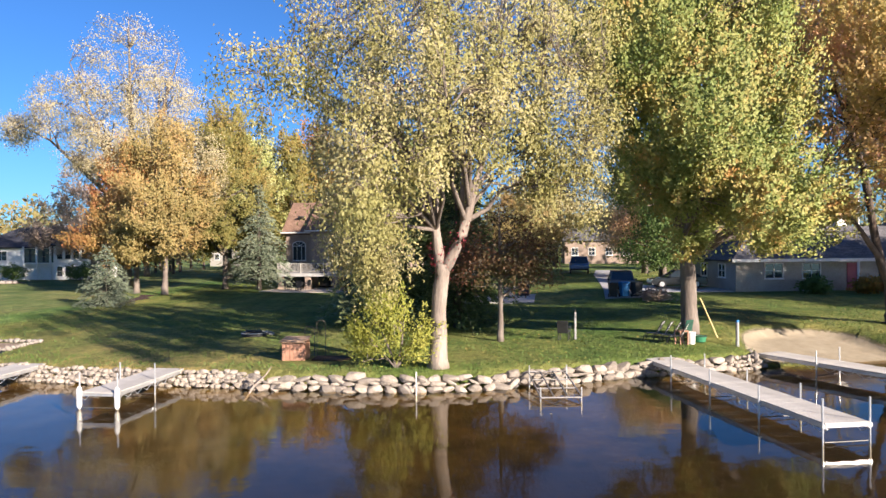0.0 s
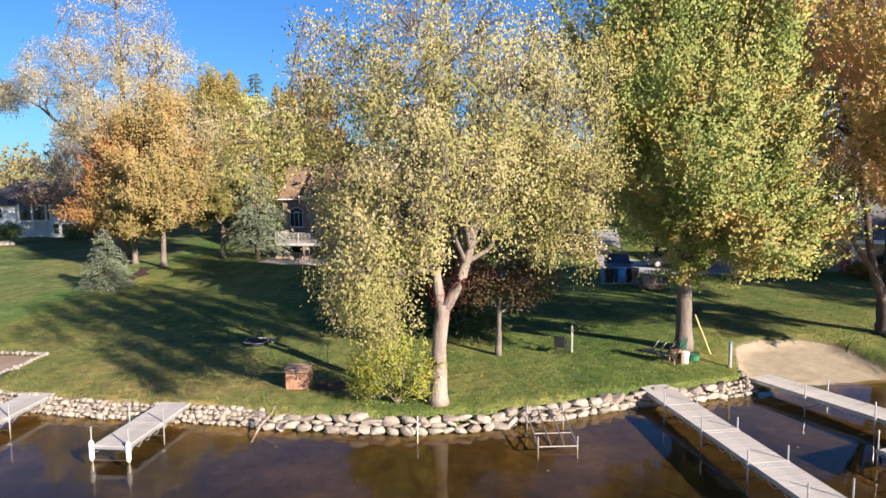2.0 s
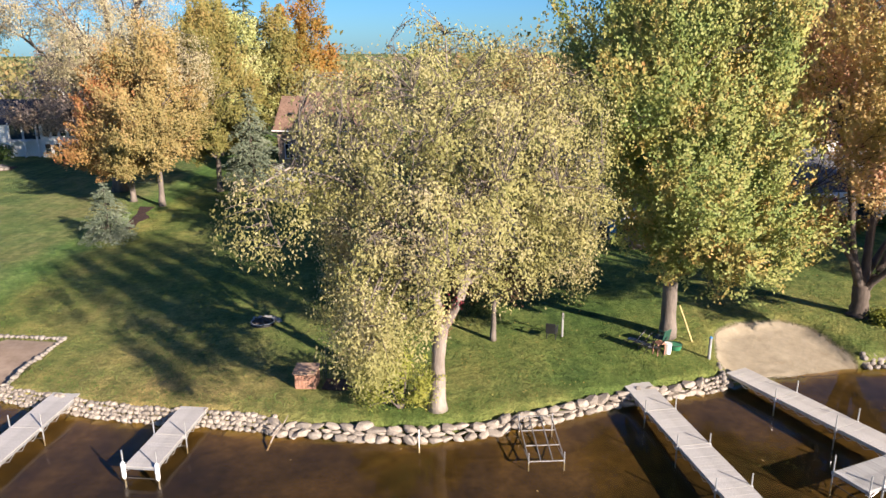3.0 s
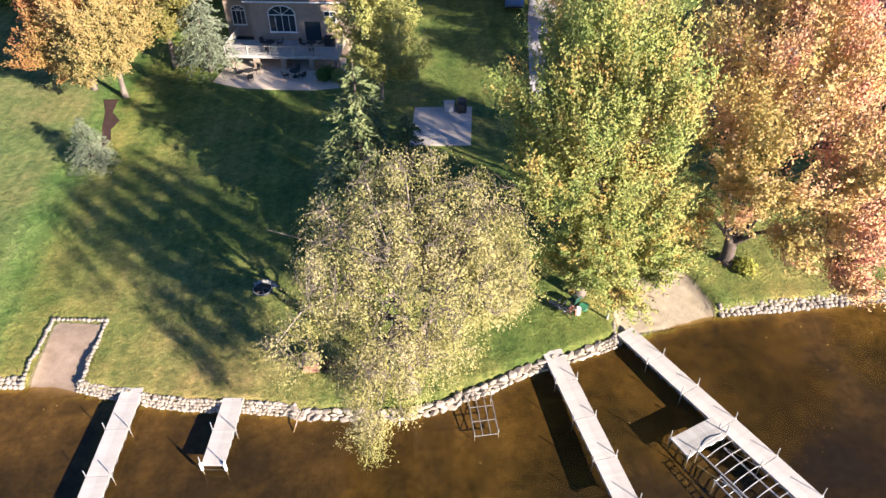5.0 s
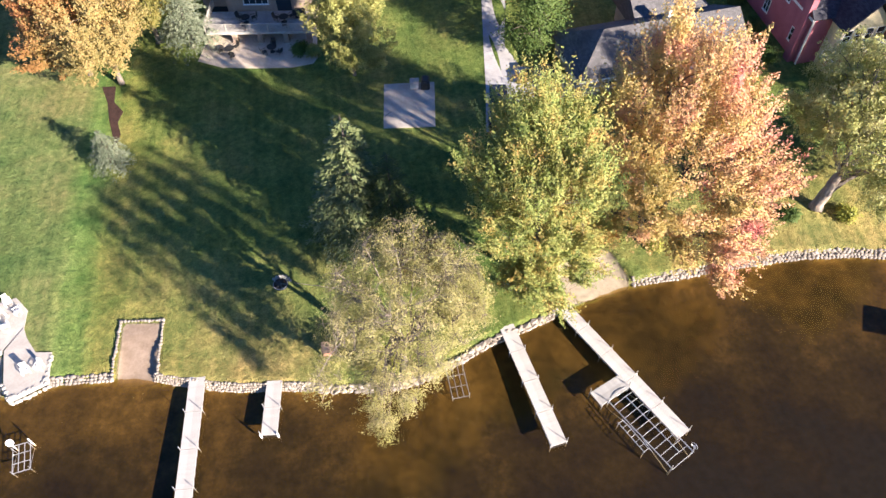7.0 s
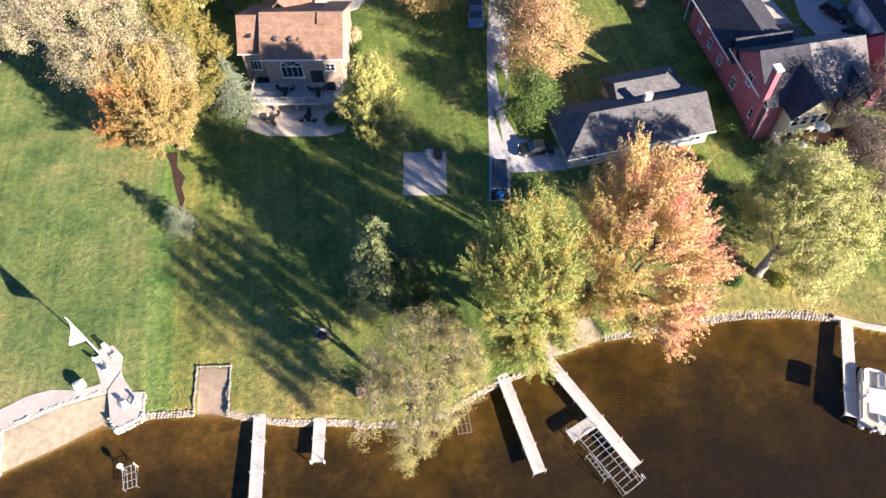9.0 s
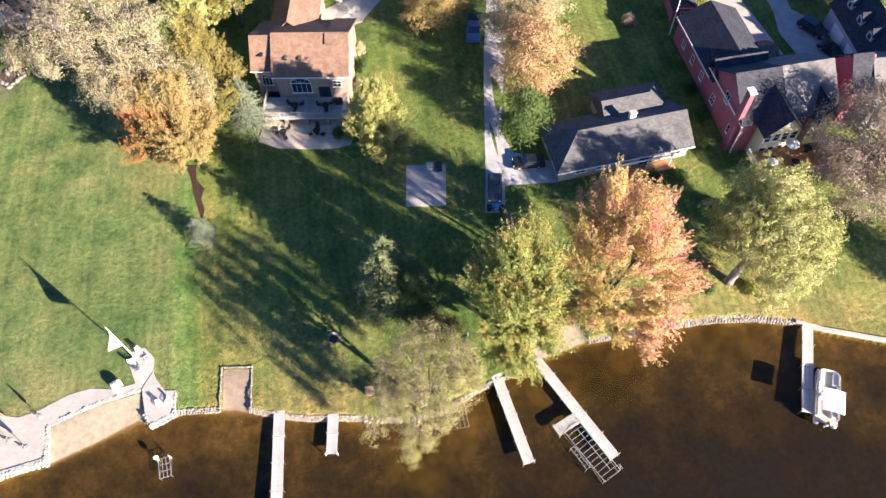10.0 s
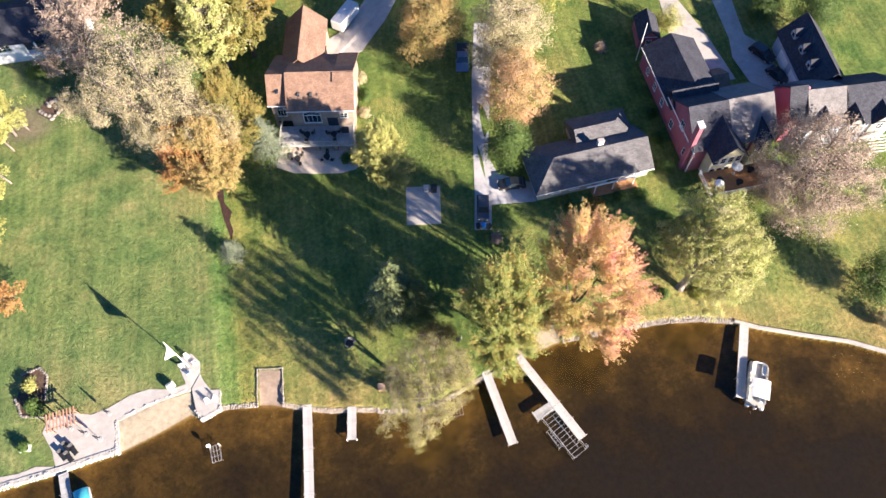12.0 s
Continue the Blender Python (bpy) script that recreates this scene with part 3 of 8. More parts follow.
def crown_points(rng, lobes, n, seed, skin=1.1, rough=0.45, gaps=0.0, hole=0.85):
    """Places of leaf clumps in a crown of lobes (x, y, z, r) or (x, y, z, rx, ry, rz), thick near the crown's outside, with bays and gaps."""
    L = np.array([(*l[:3], l[3], l[3], l[3]) if len(l) == 4 else l[:6] for l in lobes], float)
    w = np.prod(L[:, 3:6], axis=1) ** 0.8
    got, total = [], 0
    for turn in range(12):
        m = n * 3
        k = rng.choice(len(L), m, p=w / w.sum())
        u = rng.normal(size=(m, 3))
        u /= np.linalg.norm(u, axis=1, keepdims=True)
        edge = (1 - rough / 2) + rough * (wobble(u * 3.0 + L[k, :3] * 0.31, seed, 1.6) - 0.3)[:, None]
        p = L[k, :3] + u * rng.uniform(0, 1, (m, 1)) ** (1 / 3) * edge * L[k, 3:6]
        depth = np.zeros(m)
        for c in L:
            depth = np.maximum(depth, (1 - np.linalg.norm((p - c[:3]) / c[3:6], axis=1)) * c[3:6].min())
        keep = rng.uniform(0, 1, m) < np.exp(-depth / skin) + 0.04
        keep &= wobble(p, seed + 3.3, hole) > rng.uniform(0.12 + 0.30 * gaps, 0.5 + 0.08 * gaps, m)
        got.append(p[keep])
        total += int(keep.sum())
        if total >= n:
            break
    return np.concatenate(got)[:n]


def bend(a, b, sag, rng, steps, jitter=0.06):
    """A curved way from a to b; sag > 0 lifts its middle."""
    a, b = np.array(a, float), np.array(b, float)
    ln = np.linalg.norm(b - a)
    t = np.linspace(0, 1, steps + 1)[:, None]
    p = a + (b - a) * t + np.array((0, 0, 1.0)) * sag * ln * (4 * t * (1 - t))
    p[1:-1] += rng.normal(size=(steps - 1, 3)) * jitter * ln
    return p


def broadleaf(name, label, base, stems, lobes, mat_leaf, mat_bark, seed, clumps=900, leaves=40, leaf=(0.16, 0.09), spread=0.42, droop=0.0,
              limbs=60, twigs=500, skin=1.1, rough=0.45, category="tree", bare=0.0, thin=1.5, sides=9, limb_r=0.05, limb_from=0.18, spike=0.0, lift=0.35, mat_limb=None, gaps=0.3, hole=0.85):
    """A tree: stems as rows of (x, y, z, radius) from its foot, a crown of lobes (x, y, z, rx, ry, rz), limbs and twigs that reach into the clumps."""
    rng = np.random.default_rng(seed)
    bx, by = base
    e = thing(name, label, category, pose(bx, by, ground_at(bx, by) - 0.05))
    wood = Build()
    nodes = []
    for st in stems:
        pts, rad = [Vector(s[:3]) for s in st], [s[3] for s in st]
        fine, fr = [], []
        for i in range(len(pts) - 1):
            for k in range(4):
                t = k / 4
                j = Vector(rng.normal(size=3)) * 0.05 * rad[i] * (1 if (i or k) else 0)
                fine.append(pts[i].lerp(pts[i + 1], t) + j)
                fr.append((rad[i] * (1 - t) + rad[i + 1] * t) * (1 + 0.06 * rng.normal()))
        fine.append(pts[-1])
        fr.append(rad[-1])
        if st[0][2] < 0.1:          # root flare
            fr[0] *= 1.3
            fr[1] *= 1.05
        wood.tube(fine, fr, sides)
        nodes += [(p, r) for p, r in zip(fine, fr) if p.z > max(limb_from, 0.18 * max(q.z for q in fine))]
    P = crown_points(rng, lobes, clumps, seed, skin, rough, gaps, hole)
    np_nodes, nr = np.array([n[0] for n in nodes]), np.array([n[1] for n in nodes])
    # limbs from the stems to chosen clumps
    stem_faces = len(wood.f)
    branch = wood
    lp, lr = [np_nodes], [nr]
    pick = P[rng.choice(len(P), min(limbs, len(P)), replace=False)]
    for q in pick:
        dv = q - np_nodes
        cost = np.linalg.norm(dv, axis=1) + (0.3 if droop > 1 else 1.6) * np.maximum(0, np_nodes[:, 2] - q[2] + 0.35 * np.hypot(dv[:, 0], dv[:, 1]))
        j = int(np.argmin(cost))
        ln = float(np.linalg.norm(q - np_nodes[j]))
        w = bend(np_nodes[j], q, 0.10 if droop < 0.5 else 0.2, rng, 5, 0.035)
        r0 = min(nr[j] * 0.6, 0.018 * ln + limb_r * 0.6)
        rr = np.linspace(r0, 0.012, 6)
        branch.tube(w, list(rr), 5, cap=False)
        lp.append(w[1:])
        lr.append(rr[1:])
    lp, lr = np.concatenate(lp), np.concatenate(lr)
    # twigs from the limbs to further clumps
    for q in P[rng.choice(len(P), min(twigs, len(P)), replace=False)]:
        dv = q - lp
        j = int(np.argmin(np.linalg.norm(dv, axis=1) + 0.8 * np.maximum(0, lp[:, 2] - q[2])))
        w = bend(lp[j], q, 0.08, rng, 3, 0.05)
        branch.tube(w, [min(lr[j] * 0.7, 0.024), 0.016, 0.012, 0.007], 3, cap=False)
    me = wood.mesh("trunk", mat_bark, True)
    if mat_limb:
        me.materials.append(mat_limb)
        me.polygons.foreach_set("material_index", (np.arange(len(me.polygons)) >= stem_faces).astype(np.int32))
    part("trunk", me, mat_bark, e)
    # leaves
    n_each = np.maximum(3, (leaves * rng.uniform(0.5, 1.5, len(P)))).astype(int)
    if bare:
        top = (P[:, 2] - P[:, 2].min()) / np.ptp(P[:, 2])
        n_each = np.maximum(1, (n_each * (1 - bare * top ** thin))).astype(int)
    idx = np.repeat(np.arange(len(P)), n_each)
    C = P[idx]
    m = len(C)
    off = rng.normal(size=(m, 3)) * spread
    if droop:
        high = (P[:, 2] - P[:, 2].min()) / np.ptp(P[:, 2])
        hang = rng.uniform(0, 1, m) * droop * np.repeat(rng.uniform(0.5, 1.5, len(P)) * (1.2 - 0.85 * high), n_each)
        strand = np.repeat(rng.integers(0, 1 << 30, len(P)), n_each) + rng.integers(0, 4, m) * 7919
        s_off = np.stack((np.sin(strand * 0.731), np.sin(strand * 1.137 + 1), np.zeros(m)), 1) * spread * 0.8
        off = off * np.array((0.30, 0.30, 0.35)) + s_off
        off[:, 2] -= hang
        ax = rng.normal(size=(m, 3)) * 0.55 + np.array((0, 0, -0.8))
    elif spike:
        mid = np.array((0, 0, P[:, 2].mean() * 0.62))
        out = P - mid
        out = out / np.linalg.norm(out, axis=1, keepdims=True) + np.array((0, 0, lift))
        out = (out + rng.normal(size=out.shape) * 0.25)[idx]
        along_s = rng.uniform(-0.4, 1.0, (m, 1))
        off = off * np.array((0.5, 0.5, 0.45)) * (1.15 - 0.75 * np.clip(along_s, 0, 1)) + out * along_s * spike
        ax = rng.normal(size=(m, 3)) * 0.8 + out * 0.8
    else:
        off[:, 2] *= 0.62
        ax = rng.normal(size=(m, 3)) + off * 1.2 / spread * 0.5 + np.array((0, 0, -0.35))
    Q = C + off
    heart = np.array((P[:, 0].mean(), P[:, 1].mean(), P[:, 2].mean() * 0.8))
    away = Q - heart
    away = away / np.maximum(np.linalg.norm(away, axis=1, keepdims=True), 1e-6) * 0.40 + off / np.maximum(np.linalg.norm(off, axis=1, keepdims=True), 1e-6) * 0.40 + np.array((0.10, -0.11, 0))
    away[:, 2] *= 0.4
    me = quad_mesh("crown", leaf_quads(rng, Q, ax, leaf[0], leaf[1], away + np.array((0, 0, 0.12))), mat_leaf, away)
    part("crown", me, mat_leaf, e)
    return e


def conifer(name, label, base, height, radius, mat_leaf, seed, tiers=34, arms=13, needles=42, blade=(0.26, 0.07), skirt=0.05, droop=0.25, taper=0.9, lean=(0, 0)):
    """A spruce: a straight trunk with whorls of drooping boughs set with short sprays."""
    rng = np.random.default_rng(seed)
    bx, by = base
    e = thing(name, label, "tree", pose(bx, by, ground_at(bx, by) - 0.05))
    wood = Build().tube([(0, 0, 0), (lean[0] * 0.5, lean[1] * 0.5, height * 0.5), (lean[0], lean[1], height * 0.98)], [0.022 * height, 0.013 * height, 0.015], 8)
    pos, axs, outs = [], [], []
    for t in range(tiers):
        f = (t + rng.uniform(-0.3, 0.3)) / tiers
        f = min(max(f, 0), 1)
        z0 = height * (skirt + (0.97 - skirt) * f)
        r = radius * (1 - f) ** taper * rng.uniform(0.86, 1.1) + 0.10
        cx, cy = lean[0] * z0 / height, lean[1] * z0 / height
        for a in range(max(5, int(arms * (1 - 0.5 * f)))):
            th = rng.uniform(0, 2 * math.pi)
            ra = r * rng.uniform(0.6, 1.15)
            tip = np.array((cx + ra * math.cos(th), cy + ra * math.sin(th), z0 - droop * ra + 0.10 * ra * rng.normal()))
            root = np.array((cx, cy, z0 + 0.12 * ra))
            k = max(6, int(needles * ra / max(radius, 0.1)) + 4)
            s = rng.uniform(0.15, 1.05, k)[:, None]
            p = root + (tip - root) * s + np.array((0, 0, 1.0)) * (0.12 * ra * np.sin(np.pi * np.clip(s, 0, 1)))
            wid = 0.30 * ra * np.sin(np.pi * np.clip(s, 0.08, 0.97)) ** 0.7
            sd = np.array((-math.sin(th), math.cos(th), 0))
            p = p + sd * wid * rng.uniform(-1, 1, (k, 1)) + rng.normal(size=(k, 3)) * 0.04
            out = np.array((math.cos(th), math.sin(th), -0.25))
            pos.append(p)
            outs.append(np.repeat(np.array((math.cos(th) * 0.5, math.sin(th) * 0.5, 0.35))[None], k, 0))
            axs.append(np.repeat(out[None], k, 0) + rng.normal(size=(k, 3)) * 0.38 + sd * rng.uniform(-0.8, 0.8, (k, 1)))
            if a % 2 == 0:
                wood.tube([root, root * 0.5 + tip * 0.5 + np.array((0, 0, 0.08 * ra)), tip], [0.010 * ra + 0.012, 0.012, 0.006], 3, cap=False)
    part("trunk", wood, M_BARK_DARK, e, smooth=True)
    pos, axs = np.concatenate(pos), np.concatenate(axs)
    part("crown", quad_mesh("crown", leaf_quads(rng, pos, axs, blade[0] * (0.6 + 0.05 * height), blade[1] * (0.6 + 0.05 * height)), mat_leaf, np.concatenate(outs)), mat_leaf, e)
    return e


LEAF_WILLOW = leaf_material("pale_yellow_green_leaves", ((0.0, (0.179, 0.179, 0.058)), (0.30, (0.306, 0.290, 0.100)), (0.55, (0.398, 0.360, 0.150)), (0.78, (0.490, 0.422, 0.230)), (1.0, (0.462, 0.365, 0.250))), mixw=0.22)
LEAF_LIME = leaf_material("lime_and_straw_leaves", ((0.0, (0.195, 0.230, 0.068)), (0.30, (0.354, 0.378, 0.127)), (0.55, (0.484, 0.478, 0.189)), (0.78, (0.578, 0.537, 0.266)), (1.0, (0.519, 0.437, 0.260))), mixw=0.24)
LEAF_OLIVE = leaf_material("olive_and_gold_leaves", ((0.0, (0.11, 0.125, 0.036)), (0.4, (0.22, 0.21, 0.060)), (0.7, (0.34, 0.265, 0.080)), (1.0, (0.45, 0.23, 0.09))), patch=0.2)
LEAF_SALMON = leaf_material("salmon_and_rust_leaves", ((0.0, (0.17, 0.15, 0.05)), (0.3, (0.34, 0.225, 0.075)), (0.55, (0.46, 0.245, 0.095)), (0.8, (0.50, 0.19, 0.095)), (1.0, (0.44, 0.12, 0.08))), patch=0.2)
LEAF_MAPLE = leaf_material("green_gold_maple_leaves", ((0.0, (0.114, 0.171, 0.046)), (0.30, (0.245, 0.302, 0.084)), (0.54, (0.365, 0.370, 0.114)), (0.72, (0.456, 0.359, 0.114)), (0.90, (0.513, 0.268, 0.091))), side=0.010, mixw=0.20, patch=0.55)
LEAF_ORANGE = leaf_material("gold_and_salmon_maple_leaves", ((0.0, (0.34, 0.28, 0.08)), (0.34, (0.56, 0.43, 0.16)), (0.54, (0.64, 0.43, 0.20)), (0.70, (0.66, 0.37, 0.225)), (0.86, (0.63, 0.29, 0.22)), (1.0, (0.50, 0.16, 0.15))), patch=0.3, side=0.030, mixw=0.20)
LEAF_RUST = leaf_material("rust_brown_leaves", ((0.0, (0.11, 0.115, 0.022)), (0.35, (0.25, 0.18, 0.035)), (0.65, (0.40, 0.205, 0.045)), (1.0, (0.45, 0.12, 0.05))), patch=0.18)
LEAF_GOLD = leaf_material("gold_and_rust_leaves", ((0.0, (0.15, 0.15, 0.055)), (0.3, (0.30, 0.25, 0.092)), (0.6, (0.44, 0.325, 0.130)), (0.85, (0.48, 0.275, 0.125)), (1.0, (0.42, 0.17, 0.10))), patch=0.2)
LEAF_GREY = leaf_material("pale_fading_leaves", ((0.0, (0.27, 0.225, 0.11)), (0.4, (0.45, 0.39, 0.22)), (0.75, (0.56, 0.485, 0.32)), (1.0, (0.50, 0.37, 0.28))))
LEAF_BROWN = leaf_material("dull_brown_leaves", ((0.0, (0.19, 0.155, 0.115)), (0.4, (0.37, 0.285, 0.22)), (0.75, (0.51, 0.395, 0.315)), (1.0, (0.46, 0.295, 0.24))))
LEAF_PEACH = leaf_material("peach_and_pale_gold_leaves", ((0.0, (0.30, 0.22, 0.09)), (0.35, (0.50, 0.36, 0.17)), (0.65, (0.58, 0.37, 0.21)), (1.0, (0.56, 0.27, 0.18))), patch=0.2)
LEAF_YELLOW = leaf_material("lemon_yellow_leaves", ((0.0, (0.15, 0.18, 0.055)), (0.4, (0.34, 0.35, 0.11)), (0.75, (0.52, 0.48, 0.17)), (1.0, (0.58, 0.51, 0.22))))
LEAF_GREEN = leaf_material("dark_green_leaves", ((0.0, (0.050, 0.090, 0.024)), (0.5, (0.098, 0.160, 0.040)), (1.0, (0.18, 0.24, 0.07))))
LEAF_BUSH = leaf_material("yellow_green_shrub_leaves", ((0.0, (0.15, 0.18, 0.035)), (0.5, (0.31, 0.32, 0.06)), (1.0, (0.48, 0.42, 0.10))))
LEAF_CRAB = leaf_material("reddish_brown_leaves", ((0.0, (0.055, 0.075, 0.022)), (0.45, (0.13, 0.085, 0.04)), (0.8, (0.22, 0.10, 0.06)), (1.0, (0.28, 0.10, 0.07))))
NEEDLE_BLUE = leaf_material("blue_spruce_needles", ((0.0, (0.065, 0.088, 0.055)), (0.5, (0.150, 0.178, 0.115)), (1.0, (0.28, 0.30, 0.205))), 0.12)
NEEDLE_PALE = leaf_material("green_spruce_needles", ((0.0, (0.055, 0.082, 0.032)), (0.5, (0.150, 0.185, 0.075)), (1.0, (0.29, 0.31, 0.145))), 0.15)
NEEDLE_DARK = leaf_material("dark_spruce_needles", ((0.0, (0.030, 0.052, 0.018)), (0.5, (0.070, 0.100, 0.032)), (1.0, (0.17, 0.19, 0.06))), 0.15)

# the big forked tree on the bank
broadleaf("tree", "tall pale-barked forked tree with drooping yellow-green leaves on the stone bank", (-0.2, 26.5),
          [[(0, 0, 0, 0.36), (0.02, 0, 1.6, 0.285), (0.12, 0, 3.1, 0.29), (0.22, 0, 3.9, 0.28)],
           [(0.15, 0, 3.5, 0.240), (-0.05, 0.1, 5.2, 0.160), (-0.1, 0.2, 7.2, 0.135), (0.25, 0.3, 9.6, 0.100), (0.55, 0.2, 12.2, 0.064), (0.4, 0.1, 15.0, 0.022)],
           [(0.22, 0, 3.6, 0.220), (0.95, -0.2, 5.0, 0.180), (1.45, -0.3, 7.0, 0.120), (2.2, -0.6, 9.2, 0.080), (3.4, -0.7, 12.5, 0.029)],
           [(-0.07, 0.1, 5.4, 0.125), (-0.55, 0.4, 7.4, 0.100), (-1.8, 0.6, 9.7, 0.075), (-3.6, 0.8, 12.6, 0.029)],
           [(1.35, -0.3, 6.6, 0.085), (2.6, 0.6, 8.2, 0.060), (4.2, 1.0, 9.6, 0.022)],
           [(-0.5, 0.4, 7.2, 0.090), (-2.6, -0.8, 8.8, 0.062), (-5.2, -1.4, 10.2, 0.022)],
           [(0.0, 0.15, 6.6, 0.085), (0.2, 2.4, 9.2, 0.060), (0.5, 4.6, 11.8, 0.022)],
           [(0.95, -0.1, 5.2, 0.100), (1.0, 0.6, 8.0, 0.075), (1.6, 1.4, 11.0, 0.050), (1.8, 2.2, 14.0, 0.020)],
           [(0.05, 0.3, 8.0, 0.075), (-0.9, 1.2, 11.0, 0.052), (-1.6, 1.8, 14.2, 0.020)],
           [(-1.2, 0.5, 8.6, 0.070), (-3.6, 1.2, 10.2, 0.045), (-6.6, 1.4, 11.4, 0.018)],
           [(0.4, 0.1, 9.8, 0.065), (0.2, -2.4, 11.2, 0.043), (-0.2, -4.2, 11.8, 0.022)],
           [(-1.6, 0.2, 8.4, 0.07), (-3.4, -2.4, 10.2, 0.05), (-4.6, -4.2, 10.9, 0.035), (-5.6, -5.4, 10.4, 0.015)]],
          [(0, 0.5, 14, 2.2), (3, -1.5, 13.5, 2.2), (1, 2.5, 13, 2.2), (-0.5, -3, 13, 2.2), (-3, 0, 12.5, 2.2), (-2.5, -4, 12.5, 2.2), (4, 0.5, 12.5, 2.2), (-1, 3, 12, 1.8), (1.5, -5, 11.5, 2.2), (-3.5, -2, 11, 2.2), (-5.4, -5.2, 9.6, 1.5), (-4.3, -3.8, 10.6, 1.4), (4, -3, 11, 2.2), (4, 1, 10.5, 2.2), (3, 3, 10.5, 2.2), (1, -0.5, 10.5, 2.2), (-3, 2, 9.5, 2), (0.5, 3.5, 9.5, 2), (5, -1, 9.5, 2.2), (-0.5, -6, 9.5, 2.2), (-3, -0.5, 8.5, 2), (5, 1.5, 8.5, 2), (3.5, -0.5, 8.2, 1.6), (1.5, -4.5, 8.6, 2), (-1.5, -6.2, 7.6, 2), (-2, -7.4, 6.6, 1.2), (-2.7, 0.6, 6.2, 1.9), (-2.2, -3.4, 5.9, 1.8), (-2.5, -1.8, 4.7, 1.5), (3.9, -0.3, 7.2, 1.2), (5.6, 0.6, 7, 1.2), (5, -2, 12.6, 1.6)],
          LEAF_WILLOW, M_BARK_PALE, 11, clumps=4000, leaves=52, leaf=(0.118, 0.068), spread=0.42, droop=0.9, limbs=150, twigs=2600, bare=0.83, thin=0.8, skin=1.0, sides=12, mat_limb=M_BARK, limb_r=0.085, limb_from=5.2, gaps=1.15, hole=1.9)

# the tall green-gold maple
broadleaf("tree", "tall maple with green leaves turning gold above the benches", (11.5, 33.2),
          [[(0, 0, 0, 0.42), (0.0, 0, 2.0, 0.36), (-0.1, 0.1, 5.5, 0.31), (0.05, 0.1, 10, 0.24), (0, 0, 14, 0.14), (-0.2, -0.2, 17.6, 0.03)]],
          [(-0.9, -0.9, 17.3, 1.55), (0, 1.1, 15.9, 1.85), (0.9, -1.9, 15, 1.85), (-1.4, -0.5, 14.6, 1.85), (2.8, 0, 13.7, 1.65), (-1.9, 1.9, 13.7, 1.85), (-0.9, -3.3, 13.3, 1.65), (0.9, 2.4, 12.9, 1.85), (-2.8, -1.4, 12.9, 1.75), (-2.8, 1.4, 12, 1.85), (1.9, -2.4, 12, 1.85), (-2.8, -1.4, 10.7, 1.85), (0, 3.3, 10.7, 1.85), (3.3, 0.9, 10.7, 1.85), (-0.5, -3.8, 10.3, 1.85), (2.4, 2.4, 10.3, 1.85), (1.9, -3.8, 9.4, 1.85), (3.3, 0, 9, 1.85), (-0.9, -4.3, 8.6, 1.85), (-2.5, 0.4, 8.6, 1.55), (1.9, 2.8, 7, 1.85), (-0.9, 3.8, 7.4, 1.85), (2.4, -0.9, 7, 1.75), (1.4, -3.3, 7, 1.75), (-0.5, -4.3, 6, 1.45), (3.8, 1.9, 6, 1.75), (4.7, -0.8, 5.6, 1.45), (5.6, -1.1, 4.4, 1), (1.4, 3.3, 5.2, 1.45), (-0.5, -1.4, 4.8, 1.25), (3, -1.8, 4.6, 1), (-0.7, 0.8, 18.2, 1.8), (2.4, 0.1, 15.8, 1.9), (1.7, 3.5, 14.5, 1.9), (-2.2, 1.6, 15.6, 1.9), (-4, 0.1, 13, 1.9), (2, -3.3, 14.6, 1.8), (-3.2, -4.6, 11.2, 1.8), (-1.2, -6.2, 7.8, 1.9), (0.6, -6.0, 5.6, 1.5), (2.8, -4.0, 5.6, 1.6), (-2.6, -4.2, 6.6, 1.6)],
          LEAF_MAPLE, M_BARK, 23, clumps=2800, leaves=70, leaf=(0.16, 0.11), spread=0.30, limbs=90, twigs=700, skin=0.9, rough=0.8, spike=1.6, lift=0.8, limb_from=3.6, gaps=1.1, hole=1.6, limb_r=0.035)

